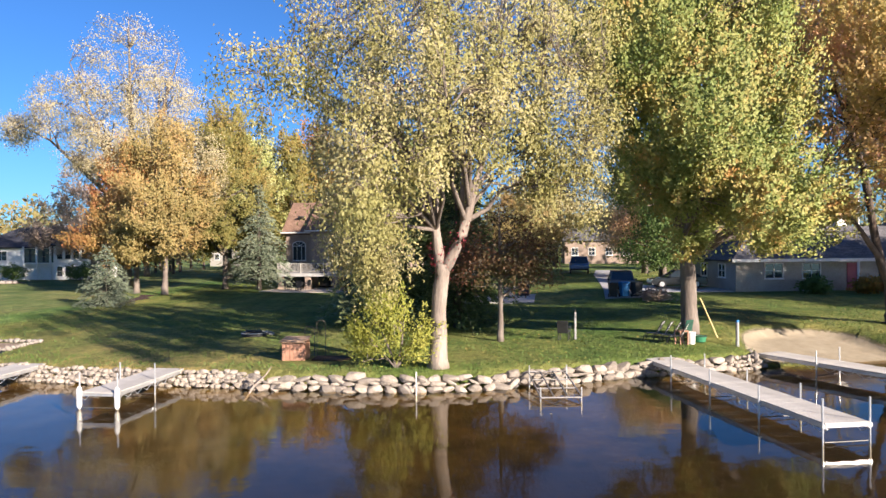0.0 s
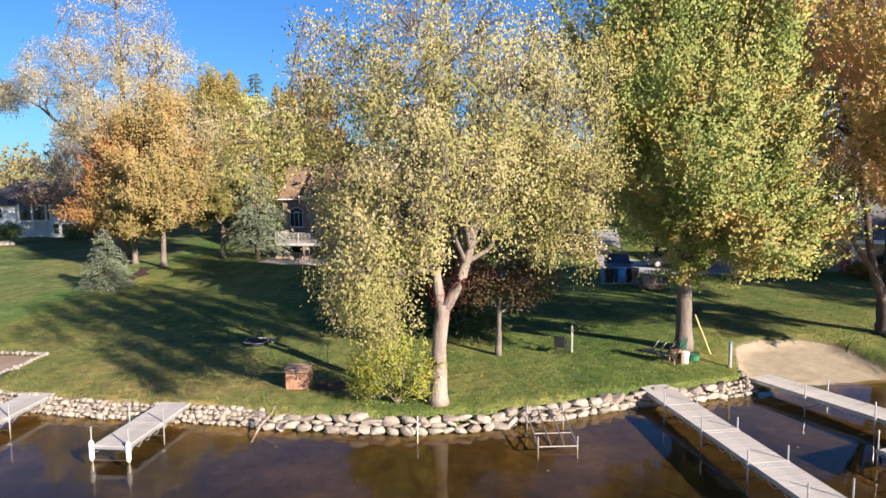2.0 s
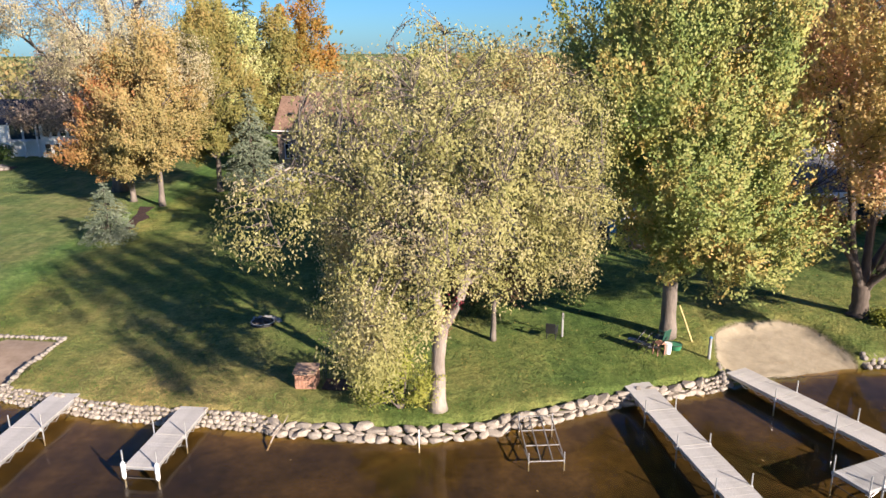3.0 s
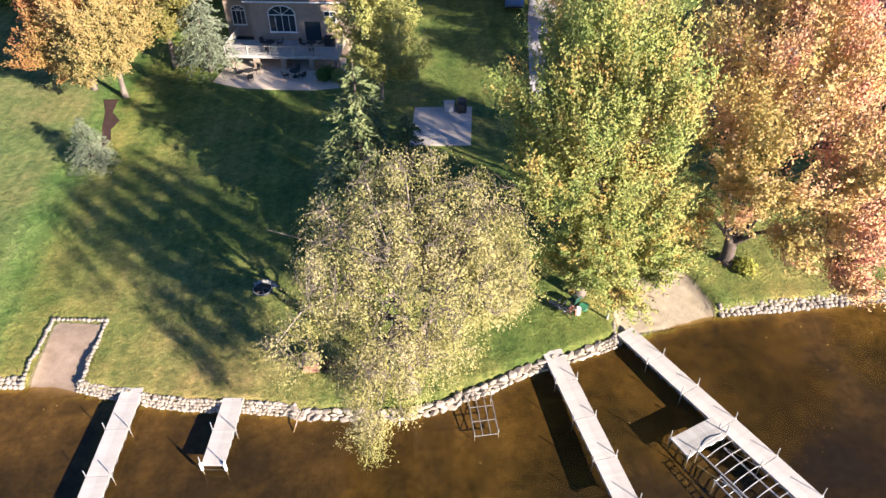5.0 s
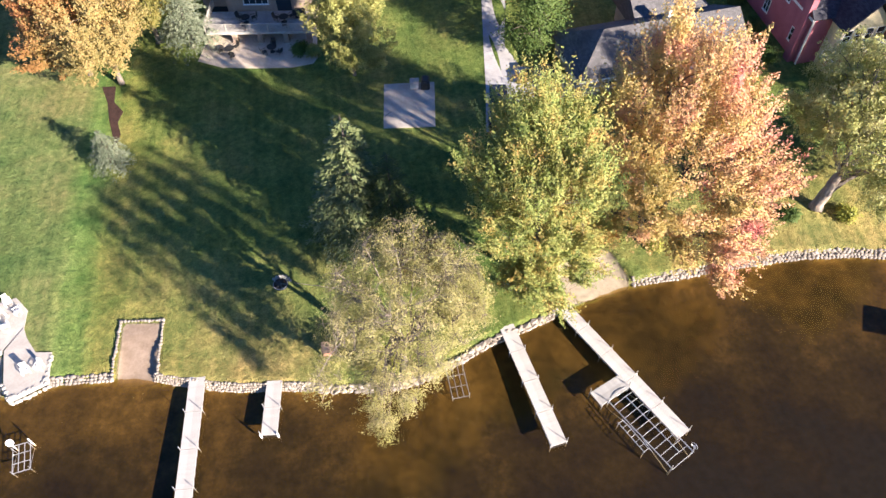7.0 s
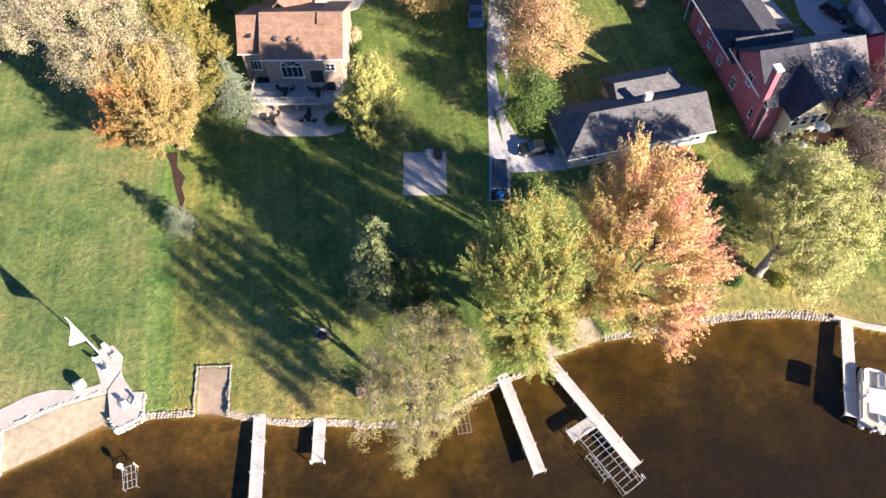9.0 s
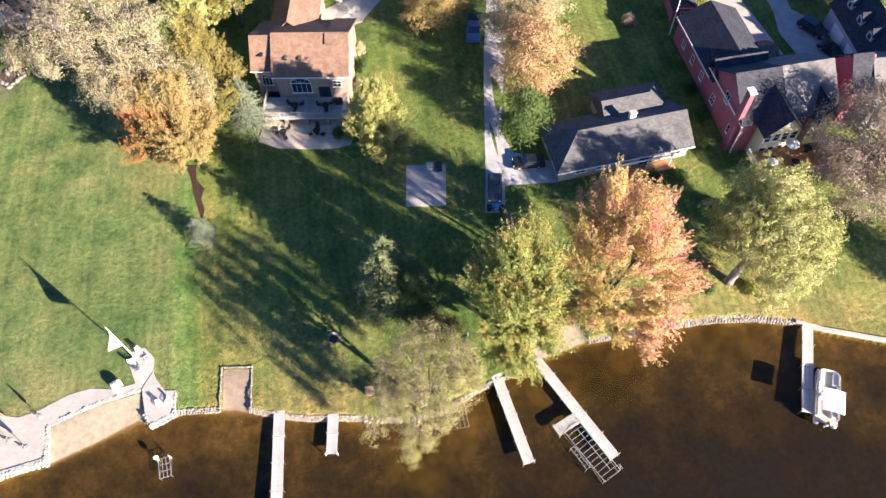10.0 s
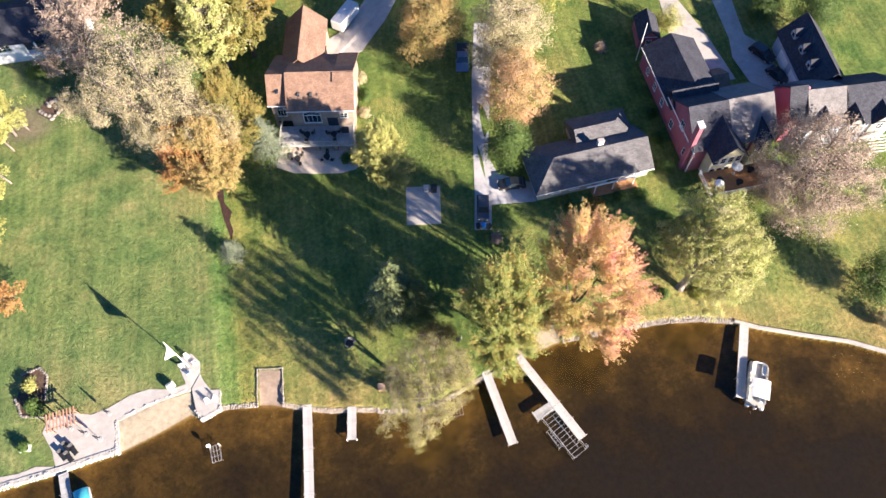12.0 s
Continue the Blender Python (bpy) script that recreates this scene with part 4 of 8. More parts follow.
# the orange maple beyond the sand
broadleaf("tree", "broad many-stemmed maple with gold, orange and salmon leaves", (22.4, 35.2),
          [[(0, 0, 0, 0.50), (0, 0, 0.9, 0.44), (0, 0.05, 1.8, 0.42)],
           [(-0.1, 0, 1.5, 0.28), (-0.7, 0.2, 3.6, 0.22), (-1.2, 0.6, 8, 0.15), (-2.6, 2.4, 15.5, 0.04)],
           [(0.05, 0, 1.5, 0.28), (0.2, 0.3, 4.0, 0.22), (0.3, 0.8, 9, 0.15), (-0.3, 4.0, 21.5, 0.04)],
           [(0.15, 0, 1.4, 0.26), (0.9, -0.1, 3.0, 0.2), (2.2, 0.2, 6.5, 0.14), (4.6, 1.0, 14.0, 0.04)],
           [(0.1, -0.05, 1.5, 0.2), (0.8, -0.9, 3.0, 0.15), (2.0, -3.0, 5.2, 0.10), (3.2, -7.0, 6.0, 0.04)],
           [(-0.1, 0, 1.6, 0.18), (-1.3, -0.8, 3.4, 0.13), (-3.4, -1.6, 5.8, 0.09), (-4.8, -2.4, 7.4, 0.03)],
           [(0.3, 0.2, 2.4, 0.18), (2.6, 1.6, 5.0, 0.12), (5.6, 2.8, 8.0, 0.04)]],
          [(-0.5, 3, 17.7, 2.35), (1.5, -0.5, 17.3, 1.95), (-0.4, 2.6, 19.7, 1.45), (2.5, 1.5, 16.4, 2.35), (-1.5, 4, 15.4, 2.35), (-1, -1.5, 15.1, 2.15), (3, -2, 15, 2.25), (-2.4, 0.5, 14.2, 2.35), (2.5, 5, 14.1, 2.35), (4, -0.5, 13.6, 2.35), (-2.5, -2.5, 12.7, 2.05), (4.5, 3.5, 13.1, 2.35), (-3.2, 3.2, 12.7, 2.05), (1.5, -4, 12.7, 2.15), (5, 2.5, 11.3, 2.35), (0, 1.5, 10.8, 2.05), (-2.5, -3.6, 9.9, 1.85), (5.5, -3.5, 10.4, 2.35), (1.5, 5.5, 9.9, 2.35), (5.5, 0, 9.9, 2.35), (1.5, -5.6, 9.2, 2.15), (7.5, -2.5, 8.2, 1.95), (7, 1.5, 8.2, 2.15), (4.5, 5, 8, 2.25), (3.6, -5.4, 7.2, 1.95), (2.8, -7, 5.8, 1.35), (5.6, -4.6, 6.4, 1.45), (-2.2, -1.6, 7.6, 1.15), (-3.6, -2, 6, 1), (0.8, -3.4, 5.6, 1), (3.6, 1.9, 17.2, 2), (-2.9, -4.5, 8.7, 1.9), (2, -7.6, 8.0, 1.7), (-1.7, -4.3, 12.6, 1.8), (-4.1, -2.3, 12.6, 1.9), (-4.3, 1, 10.4, 1.9), (3.4, -6.2, 10.8, 1.8), (-1.9, -6.1, 9.6, 1.7), (-0.4, -6.2, 6.8, 1.4), (2.7, -8.0, 5.3, 1.3), (4.6, -6.6, 5.6, 1.2)],
          LEAF_ORANGE, M_BARK_DARK, 37, clumps=2050, leaves=62, leaf=(0.185, 0.125), spread=0.34, limbs=170, twigs=1000, skin=1.0, rough=0.7, limb_r=0.04, spike=1.6, lift=0.6, gaps=1.1, hole=1.3)

# the yellow-green willow further along the bank
broadleaf("tree", "spreading willow with pale yellow-green foliage leaning over the bank", (39.4, 35.6),
          [[(0, 0, 0, 0.55), (0.5, 0.3, 2.2, 0.46), (1.2, 0.7, 4.2, 0.38)], [(1.2, 0.7, 4.0, 0.30), (1.6, 2.2, 8.0, 0.18), (2.0, 3.6, 12.5, 0.04)],
           [(1.2, 0.7, 4.0, 0.26), (4.0, 0.8, 7.0, 0.15), (7.0, 0.6, 9.6, 0.04)], [(1.0, 0.6, 3.8, 0.22), (-0.6, 1.6, 7.0, 0.13), (-1.8, 2.4, 9.6, 0.04)], [(1.2, 0.6, 4.0, 0.2), (1.8, -2.4, 7.0, 0.12), (2.0, -5.0, 8.2, 0.04)]],
          [(3.5, -1, 11.5, 2.8), (0.5, 1, 11, 2.8), (4.5, 3, 11, 2.8), (6, -2.5, 10.5, 2.3), (1.5, 4.5, 10.5, 2.3), (7.5, 0, 10, 2.8), (-1, -1, 10, 2.6), (7.5, 4, 10, 2.3), (1, -3.5, 9.5, 2.7), (3.4, -4.4, 9.3, 2.7), (-1.5, 2, 9.5, 2.7), (-0.5, 3.8, 9, 2.7), (5, 5.5, 8.5, 2.8), (0.3, -6, 7.8, 2.2), (8.5, 3, 8, 2.9), (6, -2.6, 8, 2.8), (-1.5, 6, 8, 1.9), (1.5, 6, 7.5, 2.7), (2.5, -4, 7, 2.5), (6.5, 5.5, 6.5, 2.7), (10, 1, 6.5, 2.3), (4.5, -3.2, 6, 2.6), (8.5, 2.5, 5.5, 2.6), (7.5, -0.6, 5, 2.5), (4, 5, 12, 2.8), (1, 7, 10.5, 2.6), (7, 7, 10, 2.8), (4.5, 9.3, 9.6, 2.6), (4, 3, 13.6, 2.2)],
          LEAF_LIME, M_BARK_PALE, 41, clumps=2000, leaves=44, leaf=(0.22, 0.125), spread=0.5, droop=0.8, limbs=50, twigs=300, skin=1.0, gaps=0.5, hole=1.4, mat_limb=M_BARK)

# dark spruces behind the forked tree
conifer("spruce_tree", "tall green spruce with ragged drooping boughs", (-2.3, 40.8), 14.6, 4.6, NEEDLE_PALE, 5, tiers=24, arms=11, needles=130, blade=(0.30, 0.10), droop=0.30, taper=0.72)
conifer("spruce_tree", "dark green spruce in the shade of taller trees", (0.8, 39.0), 11.5, 3.6, NEEDLE_DARK, 6, tiers=28, arms=12, needles=100, droop=0.34, taper=0.7)
# the small reddish tree
broadleaf("tree", "small ornamental tree with thinning reddish-brown leaves on the lawn", (2.7, 33.6),
          [[(0, 0, 0, 0.15), (0.02, 0, 1.6, 0.12), (0.0, 0, 3.4, 0.09), (0, 0, 6.2, 0.02)]],
          [(-0.2, 0, 4.8, 2.2, 2.0, 1.9), (1.4, 0, 3.8, 1.9, 1.8, 1.3), (-1.3, 0.1, 3.4, 1.4, 1.5, 1.2)], LEAF_CRAB, M_BARK, 53, clumps=260, leaves=34, leaf=(0.13, 0.085), spread=0.34, limbs=50, twigs=260)
# yellow tree by the pad
broadleaf("tree", "young yellow-leaved tree beside the concrete pad", (-0.6, 63.0),
          [[(0, 0, 0, 0.20), (0, 0, 2.2, 0.16), (0, 0, 6, 0.11), (0, 0, 12.8, 0.02)]],
          [(0, 0, 10.8, 2.8, 2.8, 3.2), (-0.2, 0.4, 7.6, 4.2, 4.0, 3.0), (0.8, -1.6, 5.0, 3.6, 3.0, 2.0)], LEAF_YELLOW, M_BARK, 61, clumps=1000, leaves=46, leaf=(0.21, 0.15), spread=0.45, limbs=50, twigs=80, spike=0.7)
# spruces on the west lawn
conifer("spruce_tree", "tall blue spruce beside the tan house", (-18.4, 71.2), 11.2, 3.3, NEEDLE_BLUE, 7, tiers=28, arms=13, needles=60, blade=(0.27, 0.085), skirt=0.10)
conifer("spruce_tree", "small bushy blue spruce on the open lawn", (-25.4, 53.6), 4.9, 2.2, NEEDLE_BLUE, 8, tiers=20, arms=14, needles=60, blade=(0.24, 0.075), skirt=0.03, taper=0.75)
# rust-coloured group
for bx, by, hh, rr, sd, mat, lb in ((-29.6, 68.6, 14.0, 5.2, 71, LEAF_SALMON, "maple with salmon and rust leaves beside the west lawn"), (-26.0, 66.4, 16.0, 5.4, 72, LEAF_GOLD, "maple with gold and rust leaves beside the west lawn"), (-22.4, 73.0, 18.6, 5.6, 73, LEAF_OLIVE, "tall maple with olive and gold leaves beside the tan house")):
    broadleaf("tree", lb, (bx, by),
              [[(0, 0, 0, 0.30), (0.05, 0, 2.5, 0.25), (0, 0, 6.5, 0.18), (0.1, 0, hh - 1, 0.03)]],
              [(0, 0, hh * 0.78, rr * 0.62, rr * 0.62, hh * 0.22), (0.2, -0.3, hh * 0.52, rr, rr, hh * 0.26), (-1.0, -0.8, hh * 0.34, rr * 0.85, rr * 0.85, hh * 0.15)],
              mat, M_BARK, sd, clumps=1150, leaves=48, leaf=(0.21, 0.145), spread=0.46, limbs=70, twigs=160, rough=0.75, spike=1.0, lift=0.5, gaps=0.8, hole=1.1)
# tall fading willow behind them
broadleaf("tree", "very tall half-bare willow with pale fading leaves", (-33.0, 73.8),
          [[(0, 0, 0, 0.75), (0, 0, 4, 0.62), (0.4, 0, 9, 0.50)], [(0.4, 0, 8.6, 0.34), (0.8, 0, 16, 0.24), (0.6, 0, 28.0, 0.05)], [(0.4, 0, 8.6, 0.30), (3.0, 0.4, 16, 0.2), (5.6, 0.6, 24.5, 0.05)],
           [(0.3, 0, 8.0, 0.30), (-3.2, -0.4, 11.5, 0.2), (-7.4, -0.4, 15.5, 0.12), (-12.0, -0.6, 18.0, 0.04)], [(0.3, 0.0, 8.5, 0.26), (-1.8, -1.6, 16, 0.16), (-4.2, -2.6, 23, 0.05)]],
          [(0.6, 0, 24.0, 5.6, 5.6, 5.2), (4.0, -0.4, 19.5, 5.0, 5.4, 4.2), (-4.4, -1.4, 19.0, 4.4, 5.0, 4.0), (-10.0, -0.6, 17.0, 3.0, 2.8, 1.8, 6), (0.8, -3.6, 14.0, 5.6, 4.6, 3.4), (6.0, -3.8, 14.0, 5.4, 4.6, 3.6), (9.0, -4.6, 12.0, 3.6, 3.6, 3.0)],
          LEAF_GREY, M_BARK, 83, clumps=1900, leaves=40, leaf=(0.20, 0.10), spread=0.7, droop=0.8, limbs=150, twigs=2400, bare=0.85, gaps=0.6, mat_limb=M_BARK, limb_r=0.09)
# trees behind the tan house and to its west
for bx, by, hh, rr, mat, sd in ((-24.5, 91.5, 19.0, 5.8, LEAF_LIME, 91), (-20.0, 93.5, 20.0, 5.6, LEAF_OLIVE, 92), (-30.0, 99.5, 22.0, 6.4, LEAF_OLIVE, 93), (-47.5, 96.5, 17.0, 8.0, LEAF_BROWN, 94), (-45.0, 108.0, 17.0, 6.0, LEAF_BROWN, 95),
                               (-60.8, 83.5, 11.0, 4.6, LEAF_YELLOW, 96), (-62.5, 70.5, 12.0, 4.6, LEAF_YELLOW, 97), (-57.6, 51.8, 5.0, 2.6, LEAF_SALMON, 98), (-18.0, 101.0, 22.0, 6.5, LEAF_RUST, 99), (-62.0, 62.0, 9.0, 3.4, LEAF_MAPLE, 100)):
    broadleaf("tree", {LEAF_SALMON: "small tree with salmon and rust leaves on the west lawn", LEAF_LIME: "tall tree with lime and straw leaves behind the houses", LEAF_OLIVE: "tall tree with olive and gold leaves behind the houses", LEAF_YELLOW: "yellow-leaved tree at the edge of the lawn", LEAF_MAPLE: "tall green and gold tree behind the houses", LEAF_GREY: "half-bare tree with pale fading leaves", LEAF_BROWN: "tree with dull brown autumn leaves", LEAF_RUST: "rust-leaved autumn tree on the grass"}[mat], (bx, by),
              [[(0, 0, 0, 0.022 * hh), (0.1, 0, hh * 0.25, 0.017 * hh), (0, 0.1, hh * 0.6, 0.010 * hh), (0, 0, hh * 0.94, 0.03)]],
              [(0, 0, hh * 0.76, rr * 0.66, rr * 0.66, hh * 0.22), (0.4, -0.4, hh * 0.52, rr, rr, hh * 0.24), (-rr * 0.3, -rr * 0.3, hh * 0.36, rr * 0.7, rr * 0.7, hh * 0.14)],
              mat, M_BARK, sd, clumps=int(4.6 * rr * hh), leaves=20 if mat == LEAF_BROWN else 36, leaf=(0.30, 0.21), spread=0.55, limbs=50, twigs=500 if mat == LEAF_BROWN else 60, rough=0.65, spike=0.8, gaps=0.5)
# round dark tree by the drive, autumn trees behind it
for bx, by, hh, rr, mat, sd, lb in ((19.4, 63.4, 8.4, 3.9, LEAF_GREEN, 111, "round dense dark green tree beside the driveway"), (22.6, 72.6, 12.5, 6.4, LEAF_PEACH, 112, "peach and pale gold autumn tree on the back lawn"), (23.5, 82.5, 16.0, 7.2, LEAF_GREY, 113, "tall tree with pale gold fading leaves"),
                                   (11.2, 89.0, 14.0, 6.4, LEAF_GOLD, 114, "gold and rust autumn tree beside the drive"), (34.0, 96.0, 14.0, 5.8, LEAF_MAPLE, 115, "green and gold tree behind the lawn"), (62.6, 48.2, 16.0, 10.4, LEAF_BROWN, 116, "wide tree with thin dull brown leaves by the decks"),
                                   (66.0, 31.0, 8.5, 4.4, LEAF_GREEN, 117, "dark green tree near the sea wall"), (77.5, 80.0, 9.5, 4.6, LEAF_GREEN, 118, "leafy green tree behind the dormered garage"), (70.5, 84.0, 6.0, 3.4, LEAF_GREEN, 119, "dark shrub-like tree beside the drive"),
                                   (53.5, 85.0, 5.0, 2.2, LEAF_YELLOW, 120, "small yellow-green tree beside the red shed")):
    broadleaf("tree", lb, (bx, by),
              [[(0, 0, 0, 0.024 * hh), (0.1, 0, hh * 0.22, 0.019 * hh), (0, 0.1, hh * 0.6, 0.010 * hh), (0, 0, hh * 0.94, 0.03)]],
              [(0, 0, hh * 0.74, rr * 0.7, rr * 0.7, hh * 0.22), (0.3, -0.3, hh * 0.5, rr, rr, hh * 0.27), (-rr * 0.25, -rr * 0.35, hh * 0.34, rr * 0.8, rr * 0.8, hh * 0.18)],
              mat, M_BARK, sd, clumps=1400 if mat == LEAF_BROWN else int(8.0 * rr * hh), leaves=42, leaf=(0.22, 0.15), spread=0.5, limbs=70, twigs=90 if mat != LEAF_BROWN else 1500, rough=0.55, gaps=0.3 if mat != LEAF_BROWN else 0.9, bare=0.3 if mat in (LEAF_BROWN, LEAF_GREY) else 0)
conifer("spruce_tree", "tall dark spruce behind the tan house", (-25.0, 99.0), 23.5, 5.6, NEEDLE_DARK, 9, tiers=36, arms=12, needles=60, taper=0.75)
# yellow-green shrub at the foot of the forked tree
broadleaf("shrub", "bright yellow-green shrub at the foot of the forked tree", (-1.75, 26.6),
          [[(0, 0, 0, 0.05), (-0.3, 0, 0.8, 0.035), (-0.8, 0.1, 1.9, 0.01)], [(0, 0, 0, 0.05), (0.2, 0, 1.0, 0.035), (0.3, 0, 2.3, 0.01)], [(0, 0, 0, 0.04), (0.5, -0.1, 0.9, 0.03), (1.0, -0.1, 1.7, 0.01)], [(0, 0, 0, 0.04), (-0.5, -0.1, 0.6, 0.03), (-1.0, -0.1, 1.2, 0.01)]],
          [(-0.3, 0, 1.5, 1.1, 0.9, 1.0), (0.6, -0.1, 0.9, 0.9, 0.8, 0.75), (-1.0, 0, 1.0, 0.7, 0.7, 0.8), (-0.5, 0, 2.3, 0.5, 0.5, 0.5)], LEAF_BUSH, M_BARK, 131, clumps=190, leaves=40, leaf=(0.13, 0.052), spread=0.22, limbs=50, twigs=140, rough=0.9, spike=0.6, lift=0.8, gaps=0.8, hole=3.0, category="shrub")


def vine():
    """Red creeper leaves on the fork of the big tree."""
    rng = np.random.default_rng(17)
    z0 = ground_at(-0.2, 26.5)
    a = np.array(((-0.2 + 0.15, 26.5, z0 + 3.4), (-0.25, 26.55, z0 + 4.6), (-0.2 + 0.95, 26.3, z0 + 5.1), (-0.2 + 1.35, 26.2, z0 + 6.4)))
    t = rng.uniform(0, 1, (260, 1)) ** 0.7
    w = rng.integers(0, 2, 260)[:, None]
    p = np.where(w, a[0] + (a[2] - a[0]) * t + (a[3] - a[2]) * np.clip(t - 0.6, 0, 1), a[0] + (a[1] - a[0]) * t)
    th = rng.uniform(0, 2 * math.pi, 260)
    r = rng.uniform(0.20, 0.34, 260)
    p = p + np.stack((r * np.cos(th), r * np.sin(th), rng.normal(size=260) * 0.1), 1)
    return leaf_quads(rng, p, rng.normal(size=(260, 3)) + np.array((0, 0, -0.6)), 0.085, 0.055)


LEAF_RED = leaf_material("crimson_creeper_leaves", ((0.0, (0.20, 0.02, 0.03)), (0.6, (0.32, 0.05, 0.07)), (1.0, (0.38, 0.12, 0.11))))
tagged(new("creeper", quad_mesh("creeper", vine(), LEAF_RED)), "crimson creeper leaves climbing the fork of the tree", "vine")


# ---- far woods and roofs ----
def far_woods():
    rng = np.random.default_rng(404)
    quads, mats = [], []
    wood = Build()
    for k in range(520):
        far_r = 106 + 300 * rng.uniform() ** 1.3
        a = rng.uniform(-62, 62)
        x, y = far_r * math.sin(radians(a)), far_r * math.cos(radians(a))
        if y < 112 and x < 40 or y < 92:
            continue
        h, r = rng.uniform(9, 17) if x < 0 else rng.uniform(10, 21), rng.uniform(3, 6)
        z0 = ground_at(x, y)
        n = int(270 * (1.0 if far_r < 200 else 0.5))
        u = rng.normal(size=(n, 3))
        u /= np.linalg.norm(u, axis=1, keepdims=True)
        p = u * rng.uniform(0.55, 1.1, (n, 1)) * np.array((r, r, h * 0.42)) * (0.75 + 0.5 * wobble(u * 3, k, 1.5))[:, None] + np.array((x, y, z0 + h * 0.56))
        quads.append(leaf_quads(rng, p, rng.normal(size=(n, 3)), 0.85, 0.62))
        wood.tube([(x, y, z0 - 0.2), (x, y, z0 + h * 0.6)], [0.28, 0.1], 5)
    return np.concatenate(quads), wood


LEAF_FAR = leaf_material("mixed_distant_foliage", ((0.0, (0.10, 0.13, 0.05)), (0.35, (0.20, 0.20, 0.08)), (0.6, (0.34, 0.27, 0.11)), (0.85, (0.42, 0.26, 0.13)), (1.0, (0.32, 0.22, 0.14))), patch=0.05, mixw=0.35)
fq, fw = far_woods()
woods = thing("woods", "distant woods in mixed green and autumn colours", "woods", kind="stuff")
part("foliage", quad_mesh("foliage", fq, LEAF_FAR), LEAF_FAR, woods)
part("trunks", fw, M_BARK_DARK, woods)


# ---- paved things ----
slab("pad", "square concrete pad on the lawn with a saw-cut joint", ((1.5, 53.9), (6.8, 53.1), (7.8, 59.9), (2.4, 60.8)), M_CONC)
slab("drive", "pale concrete driveway curving past the grey house", ((11.6, 50.8), (14.2, 50.3), (15.1, 54.6), (22.1, 53.9), (22.4, 57.3), (17.3, 59.9), (16.4, 63.6), (18.2, 70.9), (20.2, 78.9), (23.0, 92.0), (20.0, 92.8), (16.9, 79.5), (15.7, 73.0), (13.9, 62.9), (12.9, 57.0)), M_CONC_D)
slab("drive", "concrete driveway at the back of the tan house", ((-8.8, 93.6), (-7.5, 88.6), (-0.9, 90.8), (4.2, 97.5), (10.5, 108.0), (5.5, 110.5), (0.6, 102.5), (-4.5, 96.0)), M_CONC)
slab("drive", "long pale concrete driveway beside the red house", ((57.3, 71.0), (61.4, 71.2), (60.0, 82.0), (57.6, 92.0), (58.0, 112), (54.0, 112), (54.6, 91.6), (53.4, 82.0), (53.0, 77.8)), M_CONC)
slab("drive", "pale concrete driveway in front of the dormered garage", ((62.6, 75.8), (63.9, 68.0), (68.4, 65.8), (69.6, 76.5), (66.6, 80.5), (67.6, 90), (71.5, 112), (68.0, 112), (64.0, 90.0), (63.6, 80)), M_CONC)
slab("patio", "tan paver patio under the raised deck", ((-17.8, 68.6), (-15.0, 66.9), (-11.4, 66.1), (-7.5, 65.5), (-5.0, 65.8), (-4.4, 66.8), (-4.2, 72.8), (-16.2, 75.0)), M_PAVER)
slab("patio", "pale paver terrace along the west beach", ((-31.0, 35.6), (-31.0, 37.4), (-32.2, 38.9), (-33.6, 38.6), (-33.9, 37.0), (-33.0, 34.5), (-35.2, 34.1), (-38.2, 34.7), (-40.7, 34.3), (-43.7, 33.0), (-46.0, 32.5), (-48.4, 33.2),
                                                                   (-51.8, 33.1), (-52.5, 31.2), (-51.0, 28.4), (-50.4, 26.2), (-42.6, 27.2), (-42.9, 31.2), (-37.4, 32.9), (-32.3, 33.8)), M_CONC)
slab("pier", "stone-edged paved pier standing in the shallows", ((-32.2, 33.6), (-31.6, 30.2), (-30.8, 29.0), (-28.2, 30.1), (-28.3, 32.8), (-29.6, 33.0), (-30.6, 34.6), (-31.0, 35.6)), M_CONC, lift=0.12)
slab("patio", "small paver terrace by the west sea wall", ((-50.6, 26.3), (-53.0, 26.7), (-55.3, 26.2), (-57.6, 26.2), (-64.0, 25.8), (-64.0, 24.8), (-50.2, 25.9)), M_CONC)


# ---- stone banks ----
def stone_mesh(seed, flat=0.7):
    """An angular, weathered fieldstone of unit size: the hull of points spread over a blunt box."""
    rng = np.random.default_rng(seed)
    bm = bmesh.new()
    for k in range(30):
        u = rng.normal(size=3)
        u /= (np.abs(u) ** 2.7).sum() ** (1 / 2.7)
        u *= rng.uniform(0.86, 1.08)
        bm.verts.new((0.50 * u[0], 0.43 * u[1], 0.5 * flat * u[2]))
    hull = bmesh.ops.convex_hull(bm, input=bm.verts)
    bmesh.ops.delete(bm, geom=[v for v in bm.verts if not v.link_faces], context="VERTS")
    bmesh.ops.recalc_face_normals(bm, faces=bm.faces)
    bmesh.ops.triangulate(bm, faces=bm.faces)
    me = bpy.data.meshes.new("stone")
    bm.to_mesh(me)
    bm.free()
    return me


STONES = [stone_mesh(900 + i, 0.6 + 0.05 * (i % 4)) for i in range(10)]
STONES_W = [stone_mesh(950 + i, 0.7) for i in range(5)]
for s in STONES:
    s.materials.append(M_STONE)
for s in STONES_W:
    s.materials.append(M_STONE_W)


